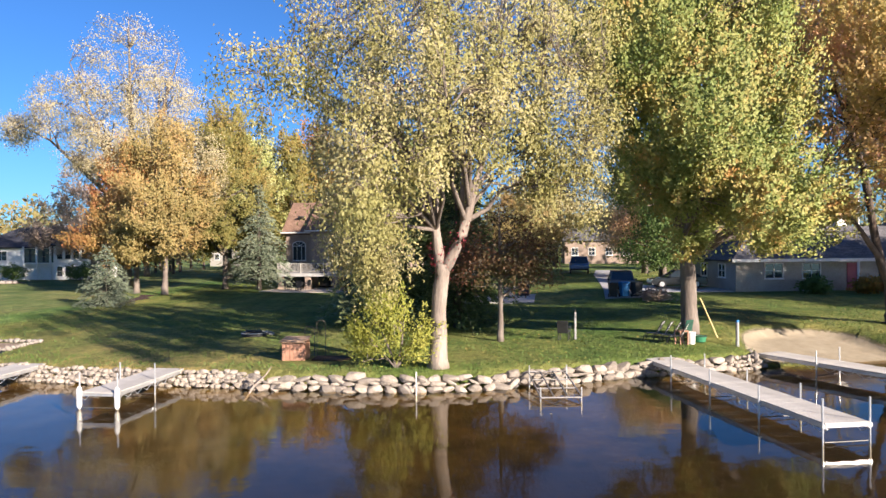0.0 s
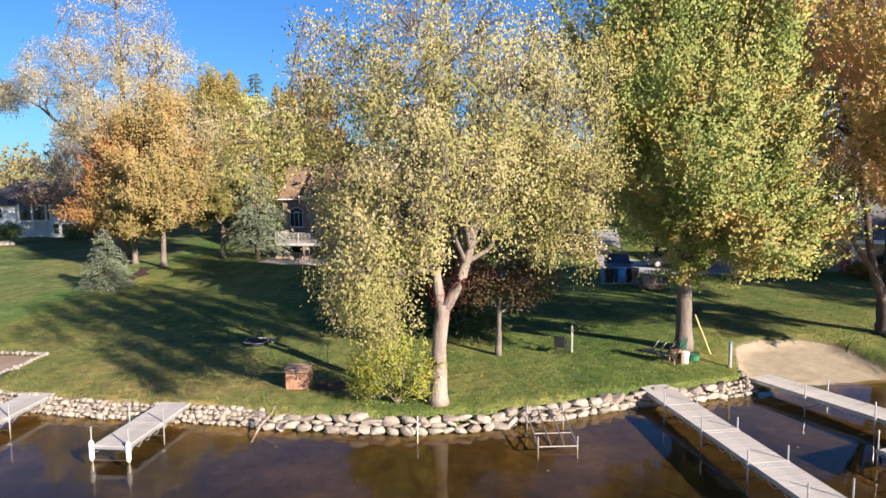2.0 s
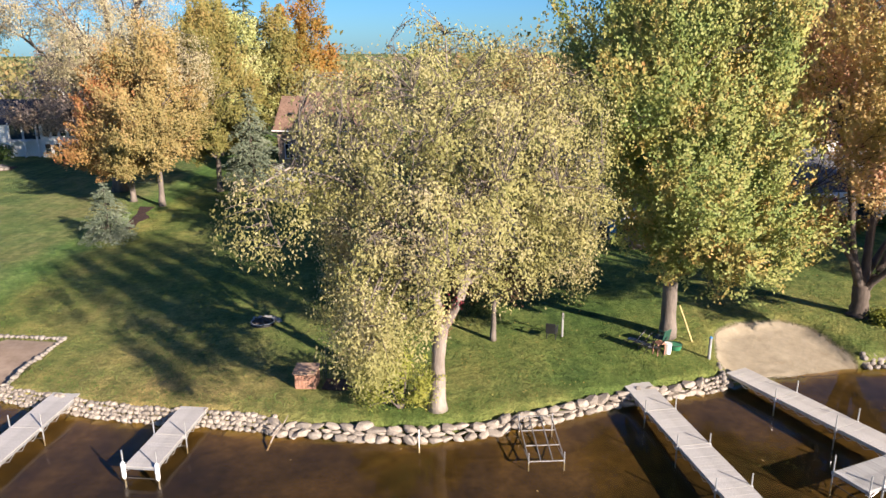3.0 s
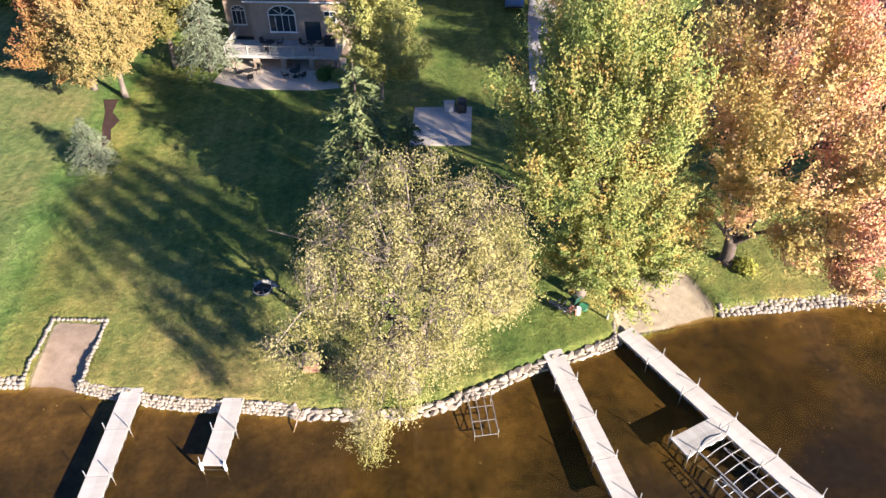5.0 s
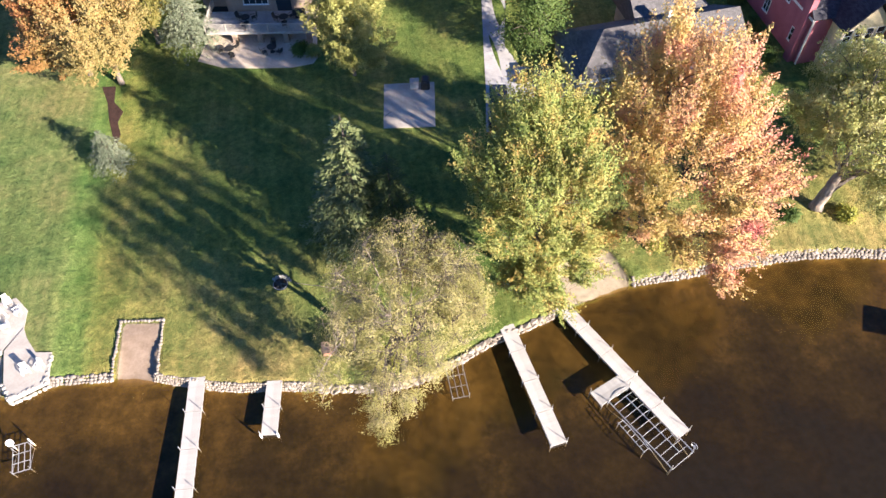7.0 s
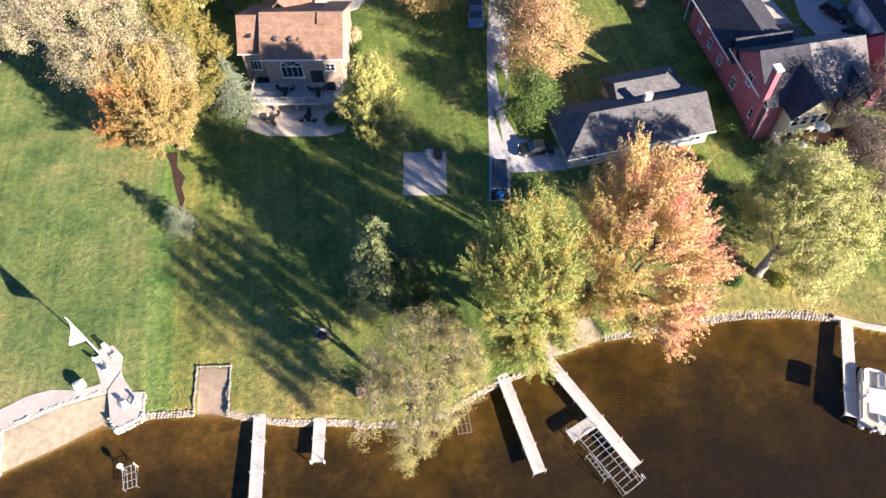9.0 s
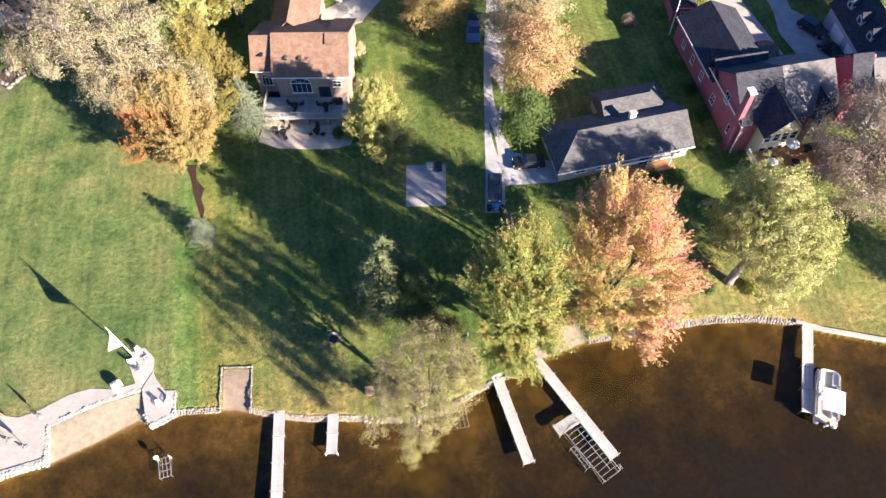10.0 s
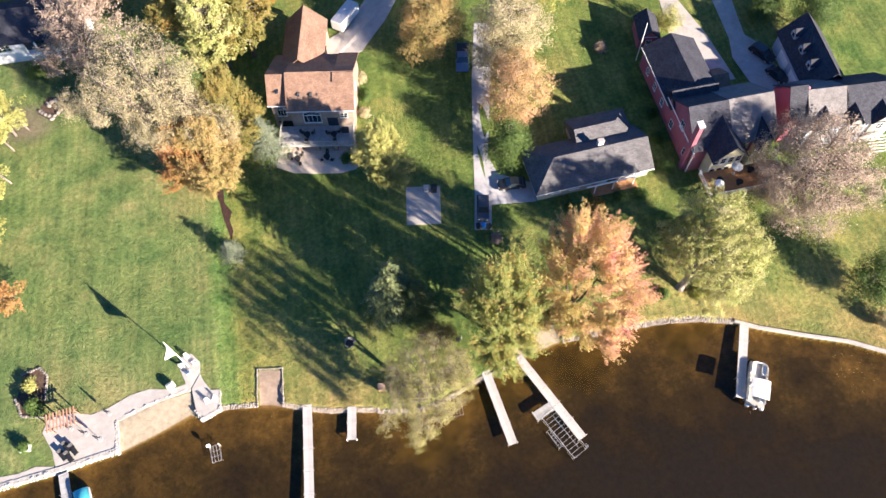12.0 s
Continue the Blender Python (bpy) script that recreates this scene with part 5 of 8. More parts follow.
def along(poly, step_fn):
    """Points along a line at uneven steps: place, direction, running length."""
    seg, run = 0, 0.0
    pts = [Vector((*p, 0)) for p in poly]
    lens = [(b - a).length for a, b in zip(pts, pts[1:])]
    total, s = sum(lens), 0.0
    while s < total:
        acc = 0.0
        for a, b, ln in zip(pts, pts[1:], lens):
            if s <= acc + ln:
                t = (s - acc) / ln
                yield a.lerp(b, t), (b - a).normalized()
                break
            acc += ln
        s += step_fn()


def stone_row(parent, poly, size, rows, seed, meshes=STONES, joined=None, top=None, wide=1.0, back=0.0, lift=0.0):
    """Courses of boulders along a line: lower ones at the water, upper ones set back."""
    rng = np.random.default_rng(seed)
    made = 0
    for r in range(rows):
        for p, d in along(poly, lambda: size * wide * rng.uniform(0.72, 1.1)):
            nrm = Vector((-d.y, d.x, 0))
            s = size * rng.uniform(0.85, 1.3)
            q = p + nrm * (back + (r + 0.1) * size * 0.52 + rng.normal() * 0.05 * size)
            rise = 0.44 if top is None else top
            q.z = 0.02 + lift + s * 0.16 + r / max(rows - 1, 1) * (rise - 0.16 * size) + rng.normal() * 0.03
            m = Matrix.Translation(q) @ Euler((rng.normal() * 0.18, rng.normal() * 0.18, math.atan2(d.y, d.x) + rng.normal() * 0.35)).to_matrix().to_4x4() @ Matrix.Diagonal((s * wide * rng.uniform(0.9, 1.25), s, s * rng.uniform(0.9, 1.15), 1))
            me = meshes[int(rng.integers(len(meshes)))]
            if joined is not None:
                joined.append((me, m))
            else:
                part("stone", me, None, parent, at=m)
            made += 1
    return made


def join_stones(name, label, items, mat, tag_kind="stuff", parent=None):
    vs, fs, k = [], [], 0
    for me, m in items:
        co = np.empty(len(me.vertices) * 3, np.float32)
        me.vertices.foreach_get("co", co)
        co = np.c_[co.reshape(-1, 3), np.ones(len(me.vertices))] @ np.array(m).T
        idx = np.empty(len(me.polygons) * 3, np.int32)
        me.polygons.foreach_get("vertices", idx)
        vs.append(co[:, :3])
        fs.append(idx + k)
        k += len(co)
    vs, fs = np.concatenate(vs), np.concatenate(fs)
    me = bpy.data.meshes.new(name)
    me.vertices.add(len(vs))
    me.vertices.foreach_set("co", vs.astype(np.float32).ravel())
    me.loops.add(len(fs))
    me.loops.foreach_set("vertex_index", fs.astype(np.int32))
    me.polygons.add(len(fs) // 3)
    me.polygons.foreach_set("loop_start", np.arange(0, len(fs), 3, dtype=np.int32))
    me.update(calc_edges=True)
    me.materials.append(mat)
    ob = new(name, me)
    if parent:
        ob.parent = parent
    if label:
        tagged(ob, label, "stones", kind=tag_kind)
    return ob


M_STONE_I = surface("fieldstone_riprap", (0.13, 0.112, 0.096), (0.33, 0.29, 0.25), 1.1, 0.85, fine=22, relief=0.5)
bank_wall = thing("stone_bank", "low bank of rounded pale fieldstones along the water", "stone bank", kind="structure")
centre = ((-6.9, 25.62), (-5.0, 25.32), (-3.3, 25.07), (-0.5, 24.82), (1.6, 25.22), (4.4, 26.22), (7.3, 27.42), (8.4, 27.7), (10.6, 28.3), (11.9, 28.7))
stone_row(bank_wall, centre, 0.40, 1, 1, wide=1.35)
stone_row(bank_wall, centre, 0.46, 1, 12, wide=1.4, back=0.28, lift=0.27)
stone_row(bank_wall, centre, 0.20, 1, 13, wide=2.2, back=0.12, lift=0.20)
stone_row(bank_wall, ((11.9, 28.6), (13.0, 29.0)), 0.24, 4, 2)
west_bank = thing("stone_bank", "bank of small broken fieldstones along the west lawn", "stone bank", kind="structure")
stone_row(west_bank, ((-20.0, 29.0), (-17.0, 27.85), (-13.5, 26.85), (-9.8, 26.3), (-6.9, 25.75)), 0.27, 4, 3)
rest = []
stone_row(None, ((-28.3, 30.1), (-23.3, 29.6)), 0.36, 3, 4, joined=rest)
for edge in (((-23.3, 29.6), (-23.0, 34.8)), ((-23.0, 34.8), (-19.5, 34.3)), ((-19.5, 34.3), (-19.75, 29.0))):
    pit = []
    stone_row(None, edge, 0.30, 1, 5, joined=pit)
    for me, m in pit:
        m.translation.z = min(ground_at(m.translation.x, m.translation.y), 0.05 + 0.16 * (m.translation.y - 27.6)) + 0.14 if m.translation.y < 31.5 else ground_at(m.translation.x, m.translation.y) + 0.08
    rest += pit
stone_row(None, ((20.6, 30.9), (25.1, 30.9), (30.6, 31.1), (36.1, 31.0), (41.0, 30.3), (45.4, 29.1)), 0.38, 4, 6, joined=rest)
stone_row(None, ((20.6, 30.9), (20.0, 32.4), (19.6, 34.2)), 0.34, 1, 7, joined=rest, top=0.7)
stone_row(None, ((13.2, 29.2), (13.5, 30.6)), 0.32, 3, 8, joined=rest)
for me, m in rest:      # fold the single rows up on to the grass
    m.translation.z = max(m.translation.z, 0.12)
join_stones("riprap", "loose riprap of small pale stones at the lake edge", rest, M_STONE_I)
lime = []
stone_row(None, ((-42.2, 26.6), (-42.4, 31.0), (-37.2, 32.6), (-32.3, 33.5)), 0.42, 2, 9, STONES_W, joined=lime, top=0.5)
stone_row(None, ((-64.0, 24.0), (-57.5, 24.6), (-49.6, 25.5), (-42.2, 26.7)), 0.46, 2, 10, STONES_W, joined=lime, top=0.55)
stone_row(None, ((-32.0, 30.3), (-30.9, 28.9), (-28.2, 30.0), (-28.1, 32.6)), 0.38, 2, 11, STONES_W, joined=lime, top=0.6)
join_stones("limestone_edge", "rough white limestone blocks edging the terrace and beach", lime, M_STONE_W)
cope = Build()
for run in (((-42.3, 26.9), (-42.6, 31.1), (-37.3, 32.85), (-32.4, 33.75)), ((-64.0, 24.35), (-57.5, 24.95), (-49.6, 25.85), (-42.2, 27.0))):
    for (ax, ay), (bx, by) in zip(run, run[1:]):
        ln, a = math.hypot(bx - ax, by - ay), math.atan2(by - ay, bx - ax)
        n = int(ln / 0.8)
        for k in range(n):
            cope.box(((k + 0.5) * ln / n, 0.03 * math.sin(k * 2.3), (0.51 if ay > 26.5 else 0.60) + 0.015 * math.sin(k * 1.7)), (ln / n - 0.006, 0.72 + 0.08 * math.sin(k * 3.1), 0.24), Matrix.Translation((ax, ay, 0)) @ Euler((0, 0, a)).to_matrix().to_4x4(), 0.04)
tagged(part("coping", cope, M_STONE_W), "flat pale limestone coping along the terrace edge", "coping", kind="structure")
# sea wall east of the long dock
wall = Build()
sw = ((45.6, 29.3), (48.5, 27.8), (54.4, 25.5), (60.3, 23.4), (64.9, 20.9), (75, 14.2), (100, 3))
for (ax, ay), (bx, by) in zip(sw, sw[1:]):
    ln, a = math.hypot(bx - ax, by - ay), math.atan2(by - ay, bx - ax)
    wall.box((ln / 2, 0, 0.12), (ln + 0.05, 0.28, 1.2), Matrix.Translation((ax, ay, 0)) @ Euler((0, 0, a)).to_matrix().to_4x4(), 0.03)
    wall.box((ln / 2, -0.04, 0.75), (ln + 0.1, 0.42, 0.08), Matrix.Translation((ax, ay, 0)) @ Euler((0, 0, a)).to_matrix().to_4x4(), 0.02)
tagged(part("sea_wall", wall, M_CONC), "low concrete sea wall with a flat cap", "wall", kind="structure")


# ---- docks ----
def dock(label, a, b, width, sections, mat, posts=1.0, deck=0.56, white_posts=False, pile=M_ALU, mats=None):
    """A pipe dock from the bank (a) out to b: framed sections of boards on pairs of legs."""
    a, b = Vector((*a, deck)), Vector((*b, deck))
    ln = (b - a).length
    ang = math.atan2(b.y - a.y, b.x - a.x)
    e = thing("dock", label, "dock", Matrix.Translation(a) @ Euler((0, 0, ang)).to_matrix().to_4x4())
    sl = ln / sections
    rng = np.random.default_rng(int(ln * 100))
    n = max(6, int(sl / 0.19))
    pw = (sl - 0.03) / n
    board = Build().box((pw / 2, 0, -0.018), (pw - 0.003, width, 0.036), bevel=0.002).mesh("plank", mat)
    beam = Build()
    for sy in (-1, 1):
        beam.box((sl / 2, sy * (width / 2 - 0.03), -0.10), (sl - 0.02, 0.05, 0.12), bevel=0.008)
    for i in range(4):
        beam.box((0.05 + (sl - 0.1) * i / 3, 0, -0.085), (0.05, width - 0.1, 0.08))
    for i in range(4):      # truss below the side rails
        for sy in (-1, 1):
            x0 = sl * (i + 0.1) / 4
            beam.tube([(x0, sy * (width / 2 - 0.03), -0.15), (x0 + sl / 8, sy * (width / 2 - 0.03), -0.30), (x0 + sl / 4 * 0.95, sy * (width / 2 - 0.03), -0.15)], 0.012, 4)
    bmesh_beam = beam.mesh("rail", pile)
    for s in range(sections):
        for i in range(n):
            part("plank", board, mat, e, at=pose(s * sl + 0.015 + pw * i, 0, rng.normal() * 0.0015, rng.normal() * 0.1, 0, rng.normal() * 0.1))
        part("rail", bmesh_beam, pile, e, at=pose(s * sl, 0, 0))
    for s in range(1, sections + 1):
        x = s * sl - 0.06
        bed = -0.7 - 0.02 * s
        for sy in (-1, 1):
            y = sy * (width / 2 + 0.045)
            h = posts * (0.35 + 0.25 * rng.uniform()) if s < sections else posts * 0.62
            leg = Build().tube([(x, y, bed - deck), (x, y, h)], 0.026, 8)
            leg.box((x, y, -0.09), (0.10, 0.09, 0.12), bevel=0.01)
            part("leg", leg, pile, e, smooth=False)
            if white_posts and s == sections:
                part("bumper", Build().tube([(x + 0.03, y, -0.55), (x + 0.03, y, -0.45), (x + 0.03, y, 0.10), (x + 0.03, y, 0.18)], [0.03, 0.085, 0.085, 0.03], 10), M_WHITE, e, "white vinyl bumper", True)
        part("brace", Build().tube([(x, -width / 2, -0.50), (x, width / 2, -0.50)], 0.016, 6), M_DARKSTEEL, e)
    return e


dock("long pale board dock on pipe legs", (-16.5, 28.5), (-17.75, 10.5), 1.24, 6, M_DECK)
dock("short pale board dock with white bumpers on its end legs", (-10.45, 27.05), (-11.0, 22.55), 1.2, 2, M_DECK, white_posts=True)
dock("pale board dock on tall pipe legs reaching out from the stones", (8.65, 28.95), (10.25, 18.0), 1.24, 4, M_DECK, posts=1.0)
dock("pale board dock leading to an empty boat lift", (13.65, 29.85), (19.6, 17.1), 1.24, 5, M_DECK)
dock("grey board side platform beside the boat lift", (16.75, 22.15), (13.95, 21.0), 1.3, 1, M_DECK_OLD)
dock("pale board dock beside the moored pontoon boat", (46.85, 28.7), (42.25, 18.4), 1.24, 4, M_DECK)
dock("grey board dock at the west terrace", (-49.4, 25.2), (-48.2, 19.5), 1.25, 2, M_DECK_OLD)


def boat_lift(label, origin, ang, length, width, bars, z=0.75):
    """An empty shore lift: four legs, two long beams and a ladder of cross bars."""
    e = thing("boat_lift", label, "boat lift", Matrix.Translation((*origin, 0)) @ Euler((0, 0, ang)).to_matrix().to_4x4())
    for y in (0, width):
        part("beam", Build().box((length / 2, y, z), (length, 0.06, 0.09), bevel=0.01), M_ALU, e)
    part("beam", Build().box((length / 2, width * 0.62, z - 0.02), (length * 0.8, 0.06, 0.08), bevel=0.01), M_ALU, e)
    for i in range(bars):
        x = length * i / (bars - 1)
        part("cross_bar", Build().tube([(x, width * k / 6, z + 0.16 * math.sin(math.pi * k / 6)) for k in range(7)], 0.022, 6), M_ALU, e)
    for x in (0.1, length - 0.1):
        for y in (0, width):
            part("leg", Build().tube([(x, y, -1.4), (x, y, z + 0.75 if y else z + 0.5)], 0.04, 8), M_ALU, e)
    part("winch", Build().ring((length - 0.2, width + 0.06, z + 0.7), 0.28, 0.02, 18, 5, Euler((radians(90), 0, 0)).to_matrix()).box((length - 0.2, width, z + 0.7), (0.14, 0.10, 0.14), bevel=0.02), M_ALU, e, "winch wheel")
    part("brace", Build().tube([(0.1, 0, -0.6), (length * 0.5, 0, z), (length - 0.1, 0, -0.6)], 0.025, 5), M_ALU, e)
    part("brace", Build().tube([(0.1, width, -0.6), (length * 0.5, width, z), (length - 0.1, width, -0.6)], 0.025, 5), M_ALU, e)
    return e


boat_lift("empty galvanised boat lift with ladder-like cross bars", (14.87, 20.76), math.atan2(-6.02, 2.94), 6.7, 2.2, 12, 0.5)
# second cradle lying along the lift
sc = thing("boat_cradle", "narrow galvanised cradle lying against the boat lift", "boat cradle", Matrix.Translation((15.05, 18.9, 0)) @ Euler((0, 0, math.atan2(-2.53, 1.14))).to_matrix().to_4x4())
for y in (0, 0.45):
    part("rail", Build().tube([(0, y, 0.55), (2.9, y, 0.55)], 0.03, 6), M_ALU, sc)
for i in range(7):
    part("rung", Build().tube([(0.1 + i * 0.45, 0, 0.55), (0.1 + i * 0.45, 0.45, 0.55)], 0.022, 5), M_ALU, sc)
for x in (0.1, 2.8):
    part("leg", Build().tube([(x, 0, -1.0), (x, 0, 0.6)], 0.03, 6), M_ALU, sc)


def roller_ramp(label, origin, ang, length, width, z0, z1, mat=M_ALU):
    """A small watercraft ramp: two rails, bars, upright legs."""
    e = thing("watercraft_ramp", label, "boat ramp", Matrix.Translation((*origin, 0)) @ Euler((0, 0, ang)).to_matrix().to_4x4())
    for y in (-width / 2, -width * 0.17, width * 0.17, width / 2):
        part("rail", Build().tube([(0, y, z0), (length, y, z1)], 0.03, 6), mat, e)
    for i in range(4):
        t = i / 3
        part("cross_bar", Build().tube([(length * t, -width / 2, z0 + (z1 - z0) * t), (length * t, width / 2, z0 + (z1 - z0) * t)], 0.028, 6), mat, e)
    for x in (0.3, length - 0.05):
        for y in (-width / 2, width / 2):
            part("leg", Build().tube([(x, y, -0.7), (x, y, z0 + (z1 - z0) * x / length + 0.32)], 0.024, 6), M_ALU, e)
    part("brace", Build().tube([(0.3, -width / 2, -0.2), (length, -width / 2, z1)], 0.016, 5).tube([(0.3, width / 2, -0.2), (length, width / 2, z1)], 0.016, 5), mat, e)
    return e


roller_ramp("small metal watercraft ramp leaning on the stone bank", (3.75, 25.9), radians(-88), 2.7, 1.35, 0.52, 0.14, M_WORN_STEEL)
lift = roller_ramp("small white watercraft lift with a winch wheel in the shallows", (-29.4, 25.2), radians(-82), 2.2, 1.25, 0.45, 0.40)
part("winch_wheel", Build().tube([(-0.12, -0.68, 0.86), (-0.06, -0.68, 0.90)], [0.30, 0.28], 18), M_WHITE, lift, "round white winch wheel")
for y in (-0.62, 0.62):
    part("guide_post", Build().tube([(0.02, y, -0.6), (0.0, y, 0.95)], 0.05, 8), M_WHITE, lift, "white plastic guide post")


# ---- pontoon boat ----
def pontoon_boat(x, y, ang):
    e = thing("pontoon_boat", "white pontoon boat with a raised canopy moored beside the dock", "boat", Matrix.Translation((x, y, 0)) @ Euler((0, 0, ang)).to_matrix().to_4x4())
    for s in (-0.95, 0.95):
        part("pontoon", Build().tube([(-3.3, s, 0.12), (-3.1, s, 0.12), (2.4, s, 0.12), (3.0, s, 0.2), (3.4, s, 0.38)], [0.28, 0.32, 0.32, 0.25, 0.05], 14), M_ALU, e, smooth=True)
    outline = [(-3.2, -1.22), (2.7, -1.22), (3.1, -0.95), (3.3, -0.5), (3.3, 0.5), (3.1, 0.95), (2.7, 1.22), (-3.2, 1.22)]
    part("deck", Build().prism(outline, 0.46, 0.56), M_GREY_SIDING, e)
    fence = Build()
    rim = [(-2.6, -1.17), (2.6, -1.17), (3.0, -0.92), (3.18, -0.5), (3.18, 0.5), (3.0, 0.92), (2.6, 1.17), (-2.6, 1.17)]
    for (ax, ay), (bx, by) in zip(rim, rim[1:]):
        ln, a = math.hypot(bx - ax, by - ay), math.atan2(by - ay, bx - ax)
        fence.box((ln / 2, 0, 0.85), (ln, 0.04, 0.5), Matrix.Translation((ax, ay, 0)) @ Euler((0, 0, a)).to_matrix().to_4x4(), 0.01)
    part("fence_panel", fence, M_WHITE, e, "white fence panels")
    part("rail", Build().tube([(px, py, 1.14) for px, py in rim], 0.025, 6), M_ALU, e)
    for sx, sy, lx, ly in ((2.2, -0.78, 1.5, 0.62), (2.2, 0.78, 1.5, 0.62), (-1.7, -0.75, 1.6, 0.65)):
        seat = part("bench_seat", Build().box((sx, sy, 0.76), (lx, ly, 0.40), bevel=0.06), M_WHITE, e, "white vinyl bench")
        part("backrest", Build().box((sx, sy + (0.24 if sy > 0 else -0.24), 1.02), (lx, 0.16, 0.30), bevel=0.05), M_GREY_SIDING, seat)
    con = part("console", Build().box((-0.2, 0.62, 0.95), (0.6, 0.75, 0.8), bevel=0.08), M_WHITE, e)
    part("windscreen", Build().box((0.08, 0.62, 1.45), (0.03, 0.6, 0.25), bevel=0.01), M_GLASS, con)
    part("steering_wheel", Build().ring((-0.6, 0.62, 1.25), 0.17, 0.018, 16, 5, Euler((0, radians(60), 0)).to_matrix()), M_BLACK, con)
    can = Build()
    n = 7
    for i in range(n):
        for sgn in (0, 1):
            yy = -1.2 + 2.4 * i / (n - 1)
            can.v.append((-2.5 + 2.7 * sgn, yy, 2.35 + 0.16 * math.cos((i / (n - 1) - 0.5) * math.pi)))
    can.f += [(2 * i, 2 * i + 1, 2 * i + 3, 2 * i + 2) for i in range(n - 1)]
    top = [(x_, y_, z_ + 0.05) for x_, y_, z_ in can.v]
    k = len(can.v)
    can.add(top, [(2 * i, 2 * i + 2, 2 * i + 3, 2 * i + 1) for i in range(n - 1)] + [(0, 1, 1 - k, -k)][:0])
    part("canopy", can, M_WHITE, e, "taut white canopy")
    for sy in (-1.18, 1.18):
        for x0, x1 in ((-1.2, -2.45), (-1.2, 0.15), (-1.2, -1.2)):
            part("canopy_pole", Build().tube([(x0, sy, 1.1), (x1, sy, 2.36)], 0.016, 6), M_ALU, e)
    mot = part("motor", Build().box((-3.35, 0, 0.85), (0.5, 0.38, 0.5), bevel=0.1).box((-3.35, 0, 0.3), (0.22, 0.14, 0.9), bevel=0.04), M_WHITE, e, "white outboard motor")
    part("motor_cowl", Build().box((-3.38, 0, 1.12), (0.42, 0.32, 0.12), bevel=0.04), M_BLACK, mot)
    return e


pontoon_boat(45.15, 19.75, math.atan2(6.0, 3.0))


# ---- houses ----
def roof_part(name, quads, mat, parent, thick=0.14, label=""):
    """Roof planes as slabs; each quad starts with its eave edge."""
    vs, fs, uv = [], [], []
    for q in quads:
        q = [Vector(p) for p in q]
        u = (q[1] - q[0]).normalized()
        nrm = u.cross(q[2] - q[1]).normalized()
        if nrm.z < 0:
            nrm = -nrm
        w = nrm.cross(u)
        k, n = len(vs), len(q)
        vs += [tuple(p) for p in q] + [tuple(p - nrm * thick) for p in q]
        loops = [tuple(range(k, k + n)), tuple(range(k + 2 * n - 1, k + n - 1, -1))] + [(k + i, k + n + i, k + n + (i + 1) % n, k + (i + 1) % n) for i in range(n)]
        fs += loops
        for f in loops:
            uv += [((Vector(vs[i]) - q[0]).dot(u), (Vector(vs[i]) - q[0]).dot(w)) for i in f]
    me = bpy.data.meshes.new(name)
    me.from_pydata(vs, [], fs)
    layer = me.uv_layers.new(name="uv")
    layer.data.foreach_set("uv", np.array(uv, np.float32).ravel())
    me.update()
    me.materials.append(mat)
    return part(name, me, mat, parent, label)


def gable(x0, x1, y0, y1, ze, zr, axis="x", over=0.4, hip=(0, 0)):
    """The two planes (and hips) of a ridged roof over a block; hip: how far the ridge is drawn in at either end."""
    x0, x1, y0, y1 = x0 - over, x1 + over, y0 - over, y1 + over
    drop = 0.35 * over
    ze = ze - drop
    if axis == "x":
        ym = (y0 + y1) / 2
        r0, r1 = (x0 + hip[0], ym, zr), (x1 - hip[1], ym, zr)
        q = [[(x0, y0, ze), (x1, y0, ze), r1, r0], [(x1, y1, ze), (x0, y1, ze), r0, r1]]
        if hip[0]:
            q.append([(x0, y1, ze), (x0, y0, ze), r0])
        if hip[1]:
            q.append([(x1, y0, ze), (x1, y1, ze), r1])
    else:
        xm = (x0 + x1) / 2
        r0, r1 = (xm, y0 + hip[0], zr), (xm, y1 - hip[1], zr)
        q = [[(x1, y0, ze), (x1, y1, ze), r1, r0], [(x0, y1, ze), (x0, y0, ze), r0, r1]]
        if hip[0]:
            q.append([(x0, y0, ze), (x1, y0, ze), r0])
        if hip[1]:
            q.append([(x1, y1, ze), (x0, y1, ze), r1])
    return q


def gable_wall(x0, x1, y0, y1, z0, ze, zr, axis="x", hip=False):
    """The body of a block, with its gable ends up to just below the roof."""
    b = Build()
    zr -= 0.18
    if hip:
        return b.prism([(x0, y0), (x1, y0), (x1, y1), (x0, y1)], z0, ze - 0.05)
    if axis == "x":
        prof = [(y0, z0), (y1, z0), (y1, ze - 0.1), ((y0 + y1) / 2, zr), (y0, ze - 0.1)]
        b.add([(x0, y, z) for y, z in prof] + [(x1, y, z) for y, z in prof], [(4, 3, 2, 1, 0), (5, 6, 7, 8, 9)] + [(i, (i + 1) % 5, 5 + (i + 1) % 5, 5 + i) for i in range(5)])
    else:
        prof = [(x0, z0), (x1, z0), (x1, ze - 0.1), ((x0 + x1) / 2, zr), (x0, ze - 0.1)]
        b.add([(x, y0, z) for x, z in prof] + [(x, y1, z) for x, z in prof], [(4, 3, 2, 1, 0), (5, 6, 7, 8, 9)] + [(i, (i + 1) % 5, 5 + (i + 1) % 5, 5 + i) for i in range(5)])
    return b


